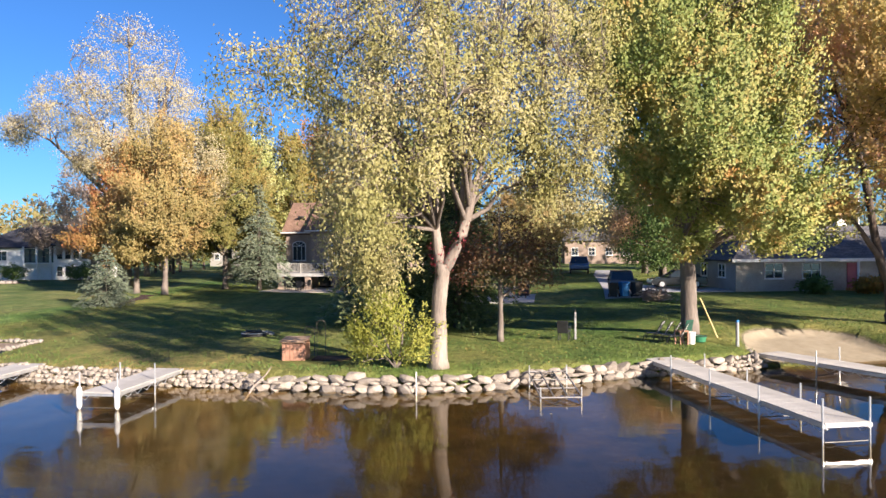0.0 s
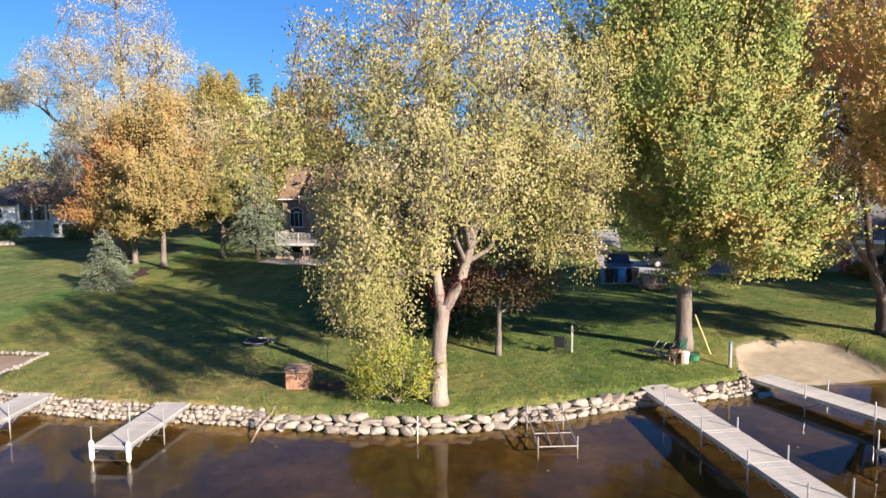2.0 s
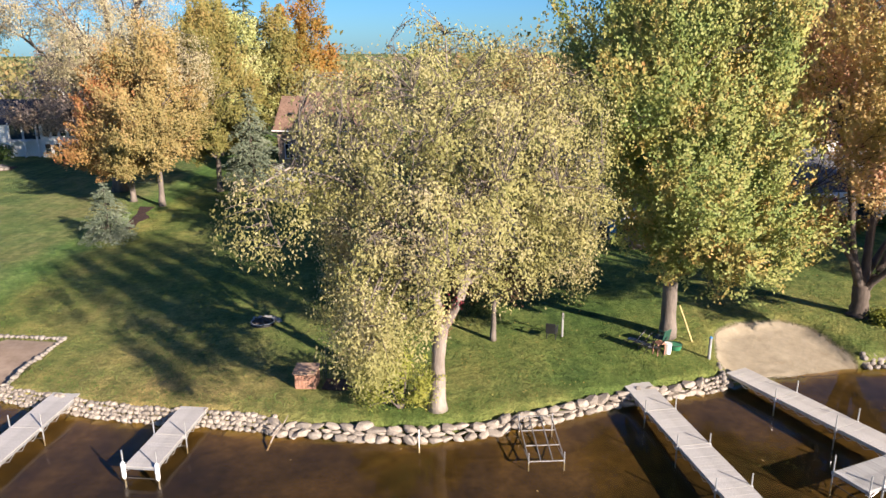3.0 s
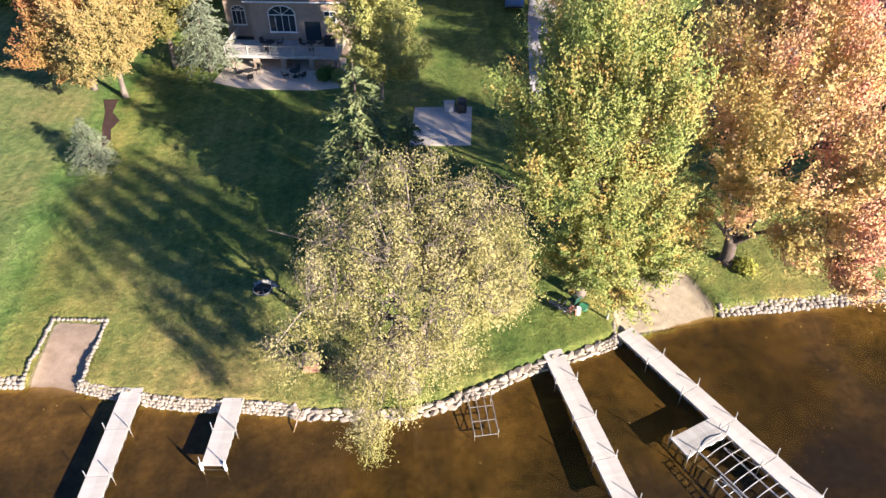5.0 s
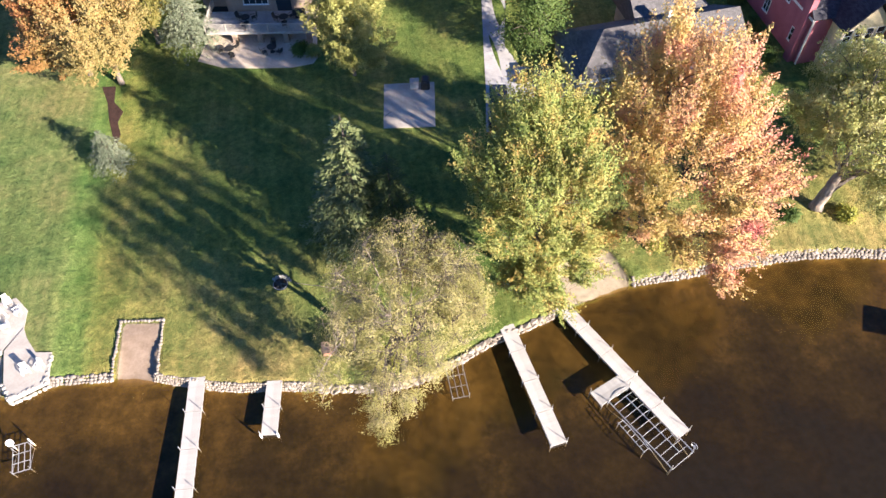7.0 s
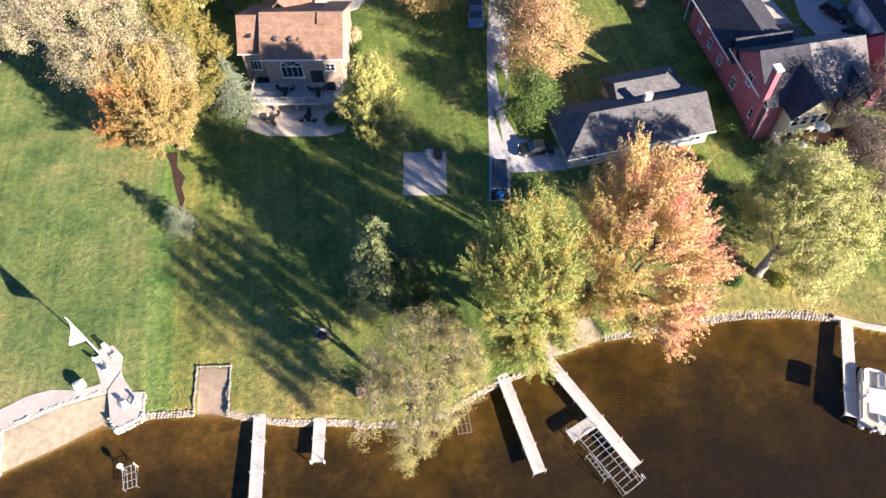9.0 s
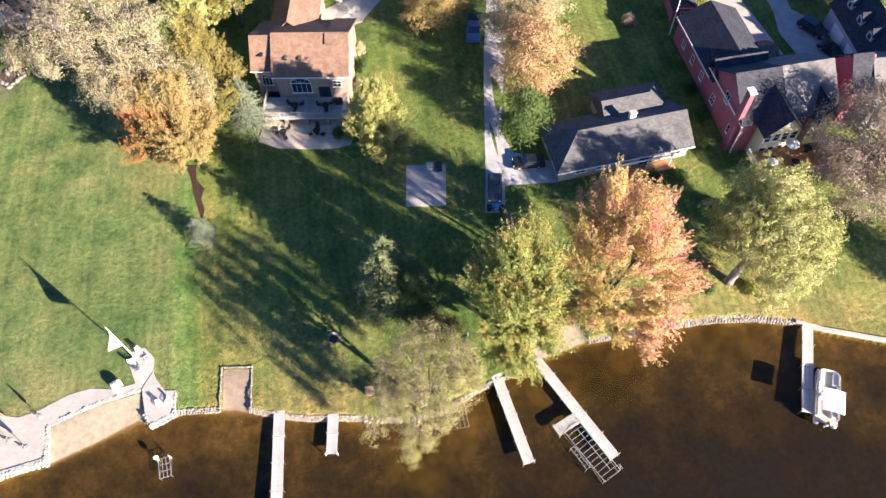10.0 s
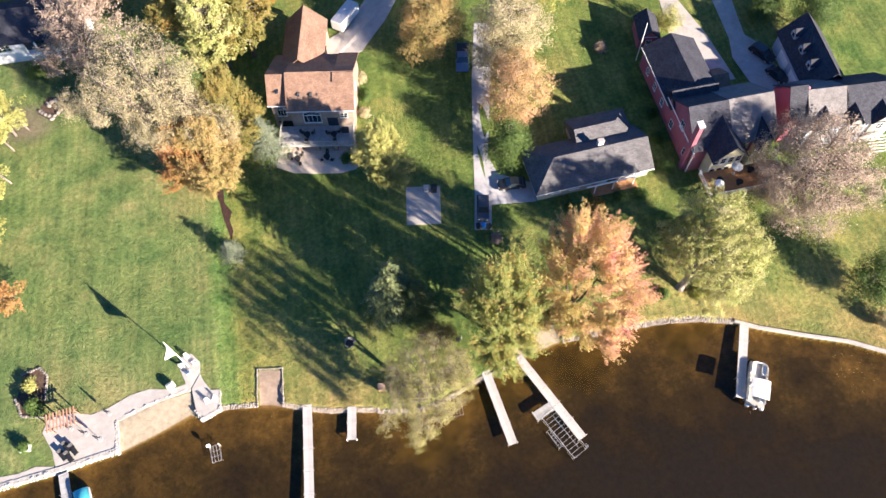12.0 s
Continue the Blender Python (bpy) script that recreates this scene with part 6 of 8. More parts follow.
def window(parent, x, y, z, w, h, face="s", cols=2, rows=2, arch=False, trim=M_WHITE, name="window"):
    """A framed window standing a little proud of its wall; face: the side it looks to."""
    turn = {"s": 0, "e": 90, "n": 180, "w": -90}[face]
    m = pose(x, y, z, 0, 0, turn)
    t = 0.07
    a, b = (w / 2, h / 2), (w / 2 - t, h / 2 - t)
    loops = [[(sx * u, yy, sz * v) for sx, sz in ((-1, -1), (1, -1), (1, 1), (-1, 1))] for (u, v), yy in ((a, -0.07), (b, -0.07), (b, 0.01), (a, 0.01))]
    fr = Build().add([q for lp in loops for q in lp], [(r * 4 + k, r * 4 + (k + 1) % 4, ((r + 1) % 4) * 4 + (k + 1) % 4, ((r + 1) % 4) * 4 + k) for r in range(4) for k in range(4)])
    win = part(name, fr, trim, parent, at=m)
    for i in range(1, cols):
        part("mullion", Build().box((-w / 2 + w * i / cols, -0.025, 0), (0.045, 0.06, h - 2 * t - 0.004)), trim, win)
    for i in range(1, rows):
        part("mullion", Build().box((0, -0.02, -h / 2 + h * i / rows), (w - 2 * t - 0.004, 0.05, 0.04)), trim, win)
    if arch:
        pts = [(w / 2 * math.cos(q), h / 2 + w * 0.33 * math.sin(q)) for q in np.linspace(0, math.pi, 13)]
        part("arch_trim", Build().tube([(px, -0.03, pz) for px, pz in pts], 0.05, 5), trim, win)
        for i in (1, 2, 3):
            q = math.pi * i / 4
            part("mullion", Build().tube([(0, -0.03, h / 2), (w / 2 * 0.98 * math.cos(q), -0.03, h / 2 + w * 0.33 * math.sin(q))], 0.025, 4), trim, win)
    pane = Build().box((0, -0.006, 0), (w - 0.02, 0.012, h - 0.02))
    if arch:
        prof = [(w / 2 * 0.98 * math.cos(a), h / 2 + w * 0.32 * math.sin(a)) for a in np.linspace(0, math.pi, 13)]
        pane.add([(px, -0.014, pz) for px, pz in prof] + [(px, 0, pz) for px, pz in prof], [tuple(range(13)), tuple(range(25, 12, -1))])
    part("pane", pane, M_GLASS, win)
    part("sill", Build().box((0, -0.07, -h / 2 - 0.03), (w + 0.14, 0.14, 0.06), bevel=0.01), trim, win)
    return win


def railing(parent, pts, z, mat, h=0.95, gap=0.14):
    """A guard rail with posts and balusters along a line."""
    for (ax, ay), (bx, by) in zip(pts, pts[1:]):
        ln, a = math.hypot(bx - ax, by - ay), math.atan2(by - ay, bx - ax)
        m = pose(ax, ay, z, 0, 0, math.degrees(a))
        rail = Build().box((ln / 2, 0, h), (ln, 0.09, 0.06), bevel=0.01).box((ln / 2, 0, 0.12), (ln, 0.05, 0.05))
        for i in range(max(2, int(ln / gap))):
            rail.box(((i + 0.5) * ln / max(2, int(ln / gap)), 0, h / 2 + 0.05), (0.035, 0.035, h - 0.16))
        r = part("railing", rail, mat, parent, at=m)
        for k in range(int(ln / 2.4) + 1):
            part("post", Build().box((min(k * 2.4, ln), 0, h / 2), (0.11, 0.11, h + 0.1), bevel=0.015), mat, r)


# the tan brick house with its raised deck
hz = ground_at(-10, 76)
h1 = thing("house", "two-storey tan brick house with brown shingle roof and raised deck", "house", pose(-14.0, 75.1, hz, 0, 0, -9.6))
E1, R1 = 6.3, 9.7


def saddle(x0, x1, y0, ym, y1, ze0, zr, ze1, over=0.45):
    """A roof whose back slope runs further down than its front."""
    x0, x1 = x0 - over, x1 + over
    k0, k1 = (zr - ze0) / (ym - y0), (zr - ze1) / (y1 - ym)
    a, b = (y0 - over, ze0 - k0 * over), (y1 + over, ze1 - k1 * over)
    return [[(x0, a[0], a[1]), (x1, a[0], a[1]), (x1, ym, zr), (x0, ym, zr)], [(x1, b[0], b[1]), (x0, b[0], b[1]), (x0, ym, zr), (x1, ym, zr)]]


def saddle_wall(x0, x1, y0, ym, y1, z0, ze0, zr, ze1):
    prof = [(y0, z0), (y1, z0), (y1, ze1 - 0.1), (ym, zr - 0.18), (y0, ze0 - 0.1)]
    return Build().add([(x0, y, z) for y, z in prof] + [(x1, y, z) for y, z in prof], [(4, 3, 2, 1, 0), (5, 6, 7, 8, 9)] + [(i, (i + 1) % 5, 5 + (i + 1) % 5, 5 + i) for i in range(5)])


part("wall", saddle_wall(0, 10.1, 0, 4.5, 12.2, -0.3, E1, R1, 5.2), M_TAN_BRICK, h1)
part("wall", saddle_wall(-3.2, 0, 1.3, 4.5, 12.2, -0.3, E1 - 0.2, R1 - 0.45, 5.2), M_TAN_BRICK, h1)
part("wall", gable_wall(-2.2, 4.3, 12.2, 20.5, -0.3, 4.8, 8.0, "y"), M_TAN_BRICK, h1)
roof_part("roof", saddle(0, 10.1, 0, 4.5, 12.2, E1, R1, 5.2), M_ROOF_TAN, h1)
roof_part("roof", saddle(-3.2, -0.48, 1.3, 4.5, 12.2, E1 - 0.2, R1 - 0.45, 5.1, over=0.42), M_ROOF_TAN, h1)
roof_part("roof", gable(-2.2, 4.3, 9.0, 20.5, 4.8, 8.15, "y"), M_ROOF_TAN, h1)
roof_part("roof", saddle(7.6, 10.2, 3.3, 4.2, 12.2, R1 - 0.55, R1 + 0.05, 5.45, over=0.36), M_ROOF_TAN, h1, label="raised roof section at the end")
for vx, vy in ((1.7, 1.7), (3.7, 1.6)):
    vent = part("roof_vent", Build().box((vx, vy, 7.65), (0.45, 0.75, 0.45), bevel=0.04), M_ROOF_LITE, h1)
    part("vent_glass", Build().box((vx, vy - 0.39, 7.68), (0.34, 0.03, 0.3)), M_GLASS, vent)
part("skylight", Build().box((-1.9, 2.5, 7.55), (0.5, 0.9, 0.16), None, 0.02), M_GLASS, h1)
part("gutter", Build().box((5.05, -0.52, E1 - 0.36), (11.0, 0.12, 0.12), bevel=0.02).box((-1.9, 0.82, E1 - 0.50), (3.5, 0.12, 0.12), bevel=0.02), M_WHITE, h1)
window(h1, 3.4, 0, 3.5, 2.9, 1.9, cols=4, rows=1, arch=True)
window(h1, -1.7, 1.3, 3.6, 1.5, 1.6, cols=3, rows=1, arch=True)
window(h1, 8.6, 0, 4.3, 1.3, 1.2)
part("door", Build().box((6.6, -0.03, 2.7), (1.7, 0.06, 2.05), bevel=0.01), M_GLASS, h1, "dark sliding glass door")
for wx, ww in ((-1.6, 2.2), (1.9, 2.0), (5.0, 2.6), (8.2, 2.2)):
    part("door", Build().box((wx, (1.27 if wx < 0 else -0.03), 0.75), (ww, 0.06, 1.45), bevel=0.01), M_GLASS, h1, "dark lower-level glass door")
for wy in (3.0, 6.4):
    window(h1, 10.1, wy, 4.0, 1.1, 1.4, "e")
    window(h1, -3.2, wy + 1.2, 4.0, 1.1, 1.4, "w")
dk = part("deck", Build().box((4.0, -1.98, 1.56), (12.0, 3.92, 0.16), bevel=0.01).box((4.0, -3.99, 1.46), (12.0, 0.06, 0.3)), M_DECK_OLD, h1, "weathered grey raised deck")
railing(dk, [(-2.0, 1.2), (-2.0, -3.9), (9.95, -3.9), (9.95, -0.1)], 1.64, M_GREY_SIDING)
for cx in (-1.7, 1.1, 4.0, 7.0, 9.6):
    part("pillar", Build().box((cx, -3.6, 0.7), (0.55, 0.55, 1.52), bevel=0.03).box((cx, -3.6, 0.1), (0.7, 0.7, 0.25), bevel=0.03), M_TAN_BRICK, dk)


def patio_table(x, y, z, label):
    e = thing("patio_table", label, "table", pose(x, y, z))
    part("tabletop", Build().tube([(0, 0, 0.70), (0, 0, 0.74)], 0.55, 18), M_BLACK, e)
    part("leg", Build().tube([(0, 0, 0), (0, 0, 0.70)], 0.05, 8).tube([(0, 0, 0), (0, 0, 0.04)], 0.3, 12), M_BLACK, e)
    return e


def garden_chair(x, y, z, ang, mat, label, group):
    e = thing("garden_chair", label, "chair", pose(x, y, z, 0, 0, ang), group)
    part("seat", Build().box((0, 0, 0.42), (0.52, 0.5, 0.05), bevel=0.015), mat, e)
    part("backrest", Build().box((0, 0.25, 0.72), (0.52, 0.05, 0.60), pose(0, 0, 0, -12), 0.015), mat, e)
    for sx in (-0.23, 0.23):
        for sy in (-0.2, 0.22):
            part("leg", Build().tube([(sx, sy, 0), (sx, sy, 0.42)], 0.022, 6), mat, e)
        part("armrest", Build().box((sx * 1.12, 0.0, 0.64), (0.06, 0.52, 0.035), bevel=0.01).tube([(sx * 1.12, -0.2, 0.4), (sx * 1.12, -0.2, 0.63)], 0.018, 5), mat, e)
    return e


H1M = pose(-14.0, 75.1, hz, 0, 0, -9.6)
for lx, ly, up in ((2.4, -2.2, 1.64), (6.8, -2.2, 1.64), (0.8, -5.8, 0.06), (5.6, -5.6, 0.06)):
    p = H1M @ Vector((lx, ly, up))
    patio_table(*p, "round black metal patio table on the " + ("raised deck" if up > 1 else "paver patio"))
    for k in range(3):
        a = k * 2.1 + lx
        garden_chair(p.x + 0.95 * math.cos(a), p.y + 0.95 * math.sin(a), p.z, math.degrees(a) - 90, M_BLACK, "black metal garden chair round a patio table", "chairs round the patio tables")
p = H1M @ Vector((8.6, -1.4, 1.64))
gr = thing("grill", "black covered barbecue grill on the raised deck", "grill", pose(*p, 0, 0, -9))
part("body", Build().box((0, 0, 0.5), (1.2, 0.6, 0.9), bevel=0.05), M_BLACK, gr)
part("lid", Build().box((0, 0, 1.06), (1.1, 0.56, 0.24), bevel=0.1), M_BLACK, gr)

# the grey-roofed ranch house by the drive
gz = ground_at(30, 57)
h2 = thing("house", "low ranch house with grey shingle roof and beige siding", "house", pose(22.3, 53.6, gz, 0, 0, 4.2))
part("wall", gable_wall(0, 18.3, 0.4, 8.2, -0.3, 2.5, 4.9, hip=True), M_GREY_SIDING, h2)
part("wall", gable_wall(8.6, 17.8, 8.2, 12.0, -0.3, 2.5, 4.9, hip=True), M_GREY_SIDING, h2)
part("gable", gable_wall(18.1, 18.3, 0.4, 8.2, 2.3, 2.6, 4.85), M_GREY_SIDING, h2)
roof_part("roof", gable(0, 18.3, 0.4, 8.2, 2.55, 5.0, over=0.55, hip=(4.0, 0)), M_ROOF_GREY, h2)
roof_part("roof", gable(8.6, 17.8, 5.2, 12.0, 2.6, 4.85, "x", over=0.45, hip=(0.1, 3.0)), M_ROOF_GREY, h2)
ch = part("chimney", Build().box((11.3, 5.0, 5.0), (0.9, 0.6, 1.3), bevel=0.02), M_WHITE, h2)
part("chimney_cap", Build().box((11.3, 5.0, 5.7), (1.05, 0.75, 0.1), bevel=0.02), M_CONC, ch)
part("fascia", Build().box((9.15, -0.20, 2.32), (19.4, 0.04, 0.22)), M_WHITE, h2)
for wx in (3.0, 6.0):
    window(h2, wx, 0.4, 1.5, 1.5, 1.2)
window(h2, 16.6, 0.4, 1.4, 1.6, 1.3)
part("door", Build().box((9.3, 0.36, 1.05), (0.95, 0.06, 2.05), bevel=0.01), M_RED_SIDING, h2, "dark red entrance door")
part("door", Build().box((12.4, 0.36, 1.05), (2.0, 0.06, 2.05), bevel=0.01), M_GLASS, h2, "glass patio door")
for wy in (2.6, 5.8):
    window(h2, 0, wy, 1.5, 1.2, 1.1, "w")
part("porch_beam", Build().box((11.5, -0.75, 2.30), (8.0, 0.14, 0.2)), M_WHITE, h2)
for px in (9.0, 12.0, 15.4):
    part("porch_post", Build().box((px, -0.75, 1.1), (0.14, 0.14, 2.3), bevel=0.015), M_WHITE, h2)
part("porch_floor", Build().box((12.4, -0.5, 0.05), (7.4, 1.7, 0.2), bevel=0.02), M_DECK_WOOD, h2)

# the red gabled house
rz = ground_at(50, 62)
h3 = thing("house", "red gabled house with charcoal roofs, white trim and a wooden deck", "house", pose(46.8, 53.2, rz, 0, 0, 1.5))
part("wall", gable_wall(0, 8.4, 12.0, 24.0, -0.3, 4.4, 6.4, "y"), M_RED_SIDING, h3)
part("wall", gable_wall(0, 12.9, 1.6, 12.0, -0.3, 5.6, 9.6, "x"), M_RED_SIDING, h3)
part("wall", gable_wall(2.2, 7.2, -0.4, 3.0, -0.3, 5.4, 8.2, "y"), M_CREAM, h3)
part("wall", gable_wall(9.6, 12.2, 0.6, 4.0, -0.3, 5.4, 7.6, "y"), M_CREAM, h3)
part("wall", gable_wall(8.4, 11.2, 13.5, 18.0, -0.3, 3.0, 4.4, "x"), M_RED_SIDING, h3)
roof_part("roof", gable(0, 8.4, 11.0, 24.0, 4.5, 6.6, "y", over=0.4), M_ROOF_NAVY, h3)
roof_part("roof", gable(0, 5.6, 1.6, 12.0, 5.7, 9.75, "x", over=0.4), M_ROOF_NAVY, h3)
# paler shingles put the sun's brightness into this stretch of roof
roof_part("roof", gable(6.4, 12.9, 1.6, 12.0, 5.7, 9.8, "x", over=0.4), M_ROOF_LITE, h3)
roof_part("roof", gable(2.2, 7.2, -0.6, 6.4, 5.5, 8.5, "y", over=0.5), M_ROOF_NAVY, h3)
roof_part("roof", gable(9.6, 12.2, 0.4, 5.2, 5.5, 7.8, "y", over=0.35), M_ROOF_NAVY, h3)
roof_part("roof", gable(8.9, 11.2, 13.5, 18.0, 3.1, 4.6, "x", over=0.3), M_ROOF_TAN, h3)
roof_part("roof", gable(-0.1, 7.0, 10.2, 13.8, 5.3, 7.4, "x", over=0.3), M_ROOF_NAVY, h3)
window(h3, 0, 6.8, 5.2, 1.2, 1.7, "w")
window(h3, 0, 3.8, 2.0, 1.1, 1.6, "w")
window(h3, 0, 9.6, 2.0, 1.1, 1.6, "w")
for k in range(3):
    window(h3, 0, 14.0 + 3.4 * k, 2.2, 1.0, 1.4, "w")
for k in range(4):
    window(h3, 2.9 + 1.2 * k, -0.4, 4.3, 0.95, 1.5, cols=1, rows=2)
    window(h3, 2.9 + 1.2 * k, -0.4, 1.6, 0.95, 1.8, cols=1, rows=2)
for k in range(3):
    window(h3, 8.4 + 1.75 * k, 0.6 if k == 1 else 1.6, 4.4, 1.0, 1.4)
cm = part("chimney", Build().box((-0.35, 2.6, 5.2), (0.7, 1.0, 11.0), bevel=0.02), M_RED_SIDING, h3)
part("chimney_cap", Build().box((-0.35, 2.6, 10.75), (0.95, 1.25, 0.18), bevel=0.02), M_WHITE, cm)
for sx, sy0, sy1, zz in ((-0.44, 1.2, 12.4, 5.45), (-0.44, 11.6, 24.4, 4.25)):
    part("trim_board", Build().box((sx, (sy0 + sy1) / 2, zz), (0.06, sy1 - sy0, 0.24)), M_WHITE, h3, "white eave board")
part("corner_board", Build().box((-0.02, 1.6, 2.6), (0.1, 0.2, 5.6)), M_WHITE, h3)
d3 = part("deck", Build().box((7.0, -2.8, 1.9), (12.5, 4.6, 0.16), bevel=0.01), M_DECK_WOOD, h3, "warm brown wooden deck")
railing(d3, [(0.8, -0.5), (0.8, -5.0), (13.2, -5.0), (13.2, -0.5)], 1.98, M_WHITE, gap=0.2)
for k in range(5):
    part("deck_post", Build().box((0.9 + 3.05 * k, -4.9, 0.8), (0.18, 0.18, 2.3), bevel=0.02), M_WHITE, d3)
H3M = pose(46.8, 53.2, rz, 0, 0, 1.5)


def parasol(p, mat, label, r=1.3):
    e = thing("parasol", label, "parasol", pose(*p))
    part("pole", Build().tube([(0, 0, 0), (0, 0, 2.3)], 0.025, 8), M_ALU, e)
    part("base", Build().tube([(0, 0, 0), (0, 0, 0.08)], 0.28, 14), M_CONC, e)
    c = Build()
    rim = [(r * math.cos(2 * math.pi * k / 8), r * math.sin(2 * math.pi * k / 8), 2.0) for k in range(8)]
    c.add([(0, 0, 2.42)] + rim + [(0, 0, 2.38)] + [(x, y, z - 0.12) for x, y, z in rim], [(0, 1 + k, 1 + (k + 1) % 8) for k in range(8)] + [(9, 10 + (k + 1) % 8, 10 + k) for k in range(8)] + [(1 + k, 10 + k, 10 + (k + 1) % 8, 1 + (k + 1) % 8) for k in range(8)])
    part("canopy", c, mat, e)
    return e


for lx, ly in ((3.2, -2.6), (6.0, -3.6), (8.6, -1.8)):
    patio_table(*(H3M @ Vector((lx, ly, 1.98))), "round dark table on the wooden deck")
parasol(H3M @ Vector((6.0, -1.6, 1.98)), M_WHITE, "closed-in white round parasol on the wooden deck", 0.9)
parasol(H3M @ Vector((2.2, -3.9, 1.98)), M_WHITE, "small white parasol at the deck corner", 0.7)
# pole standing by the red house
fp = thing("utility_pole", "tall white pole beside the red house", "pole", pose(46.0, 78.5, ground_at(46, 78)))
part("shaft", Build().tube([(0, 0, 0), (0, 0, 8.6)], [0.10, 0.06], 10), M_WHITE, fp)
part("cap", Build().tube([(0, 0, 8.6), (0, 0, 8.75)], [0.09, 0.03], 10), M_WHITE, fp)

# the blue-grey house with the dormered garage
bz = ground_at(72, 64)
h4 = thing("house", "blue-grey house with charcoal roof and three dormers over its garage", "house", pose(68.4, 55.6, bz, 0, 0, -3))
part("wall", gable_wall(0.6, 7.4, 9.0, 21.0, -0.3, 3.6, 7.4, "y"), M_BLUE_SIDING, h4)
part("wall", gable_wall(-2.6, 11.4, 0, 9.0, -0.3, 5.0, 8.6, "x"), M_BLUE_SIDING, h4)
part("wall", gable_wall(-5.4, -2.4, 1.6, 8.4, -0.3, 5.6, 9.2, "x"), M_RED_SIDING, h4, label="red gabled wing")
roof_part("roof", gable(0.6, 7.4, 8.4, 21.0, 3.7, 7.6, "y", over=0.45), M_ROOF_NAVY, h4)
# sunlit end of the charcoal roof, its brightness painted in by paler shingles
roof_part("roof", gable(-2.4, 3.2, 0, 9.0, 5.1, 8.8, "x", over=0.45), M_ROOF_LITE, h4)
roof_part("roof", gable(3.7, 11.4, 0, 9.0, 5.1, 8.8, "x", over=0.45), M_ROOF_NAVY, h4)
roof_part("roof", gable(-5.4, -3.1, 1.6, 8.4, 5.7, 9.4, "x", over=0.3), M_ROOF_NAVY, h4)
for k in range(3):
    y0 = 11.2 + 3.4 * k
    dm = part("dormer", gable_wall(1.5, 4.2, y0, y0 + 1.5, 4.6, 5.9, 6.7, "x"), M_BLUE_SIDING, h4)
    roof_part("dormer_roof", gable(1.5, 4.2, y0, y0 + 1.5, 5.95, 6.85, "x", over=0.18), M_ROOF_NAVY, dm)
    wdw = Build().box((1.46, y0 + 0.75, 5.45), (0.06, 0.95, 0.95), bevel=0.01)
    part("dormer_window", wdw, M_WHITE, dm)
    part("dormer_pane", Build().box((1.425, y0 + 0.75, 5.45), (0.02, 0.75, 0.75)), M_GLASS, dm)
for k in range(2):
    part("garage_door", Build().box((0.57, 12.4 + 4.6 * k, 1.2), (0.06, 3.2, 2.4), bevel=0.02), M_WHITE, h4)
for gx, gw in ((-1.4, 2.4), (3.2, 2.8), (7.6, 2.8)):
    g2 = part("front_gable", gable_wall(gx, gx + gw, -0.3, 3.2, -0.3, 5.0, 7.0, "y"), M_GREY_SIDING, h4)
    roof_part("gable_roof", gable(gx, gx + gw, -0.3, 4.0, 5.1, 7.2, "y", over=0.35), M_ROOF_NAVY, g2)
    window(h4, gx + gw / 2, -0.3, 3.9, 1.2, 1.4)
for k in range(6):
    part("pergola_beam", Build().box((9.0, -1.8 - 0.55 * k, 3.2), (5.0, 0.08, 0.18)), M_WHITE, h4)
for px in (6.7, 11.3):
    part("pergola_post", Build().box((px, -4.4, 1.5), (0.18, 0.18, 3.3), bevel=0.02), M_WHITE, h4)

# the red shed at the head of the drive
sz = ground_at(49, 84)
sh = thing("shed", "small red shed with white trim and dark roof", "shed", pose(46.9, 81.0, sz, 0, 0, -8))
part("wall", gable_wall(0, 3.4, 0, 5.0, -0.2, 2.6, 4.2, "y"), M_RED_SIDING, sh)
roof_part("roof", gable(0, 3.4, 0, 5.0, 2.7, 4.35, "y", over=0.3), M_ROOF_NAVY, sh)
window(sh, 1.7, 0, 1.6, 1.0, 1.0)
part("door", Build().box((3.43, 2.5, 1.05), (0.06, 1.6, 2.05), bevel=0.01), M_WHITE, sh)
part("trim_board", Build().box((1.7, -0.03, 2.75), (3.4, 0.05, 0.16)), M_WHITE, sh)

# the white house at the west edge
wz = ground_at(-56, 104)
h5 = thing("house", "long white house with a navy roof and a glazed porch wing", "house", pose(-66.0, 100.5, wz, 0, 0, 0))
part("wall", gable_wall(0, 12.0, 0, 10, -0.3, 4.7, 7.6, hip=True), M_WHITE, h5)
part("wall", gable_wall(11.6, 17.0, -1.2, 9.0, -0.3, 4.9, 7.6, hip=True), M_WHITE, h5)
roof_part("roof", gable(0, 12.0, 0, 10, 4.8, 7.6, over=0.6, hip=(4, 0.1)), M_ROOF_NAVY, h5)
roof_part("roof", gable(11.4, 17.2, -1.4, 9.0, 5.0, 7.7, over=0.5, hip=(2.6, 2.6)), M_ROOF_NAVY, h5)
for k in range(4):
    window(h5, 12.5 + 1.15 * k, -1.2, 3.6, 0.9, 1.5, cols=1)
    window(h5, 12.5 + 1.15 * k, -1.2, 1.2, 0.9, 1.5, cols=1)
# no recess is built: a dark flush sheet stands for the porch's shade
part("porch_opening", Build().box((9.0, -0.02, 3.4), (4.6, 0.04, 2.0)), M_GLASS, h5, "flat dark panel standing for porch shade")
for k in range(3):
    part("porch_column", Build().box((7.2 + 1.9 * k, -0.9, 2.3), (0.22, 0.22, 4.8), bevel=0.02), M_WHITE, h5)
part("porch_floor", Build().box((9.2, -0.6, 2.3), (5.0, 1.2, 0.14)), M_WHITE, h5)
window(h5, 3.2, 0, 3.4, 2.4, 1.4, cols=3)
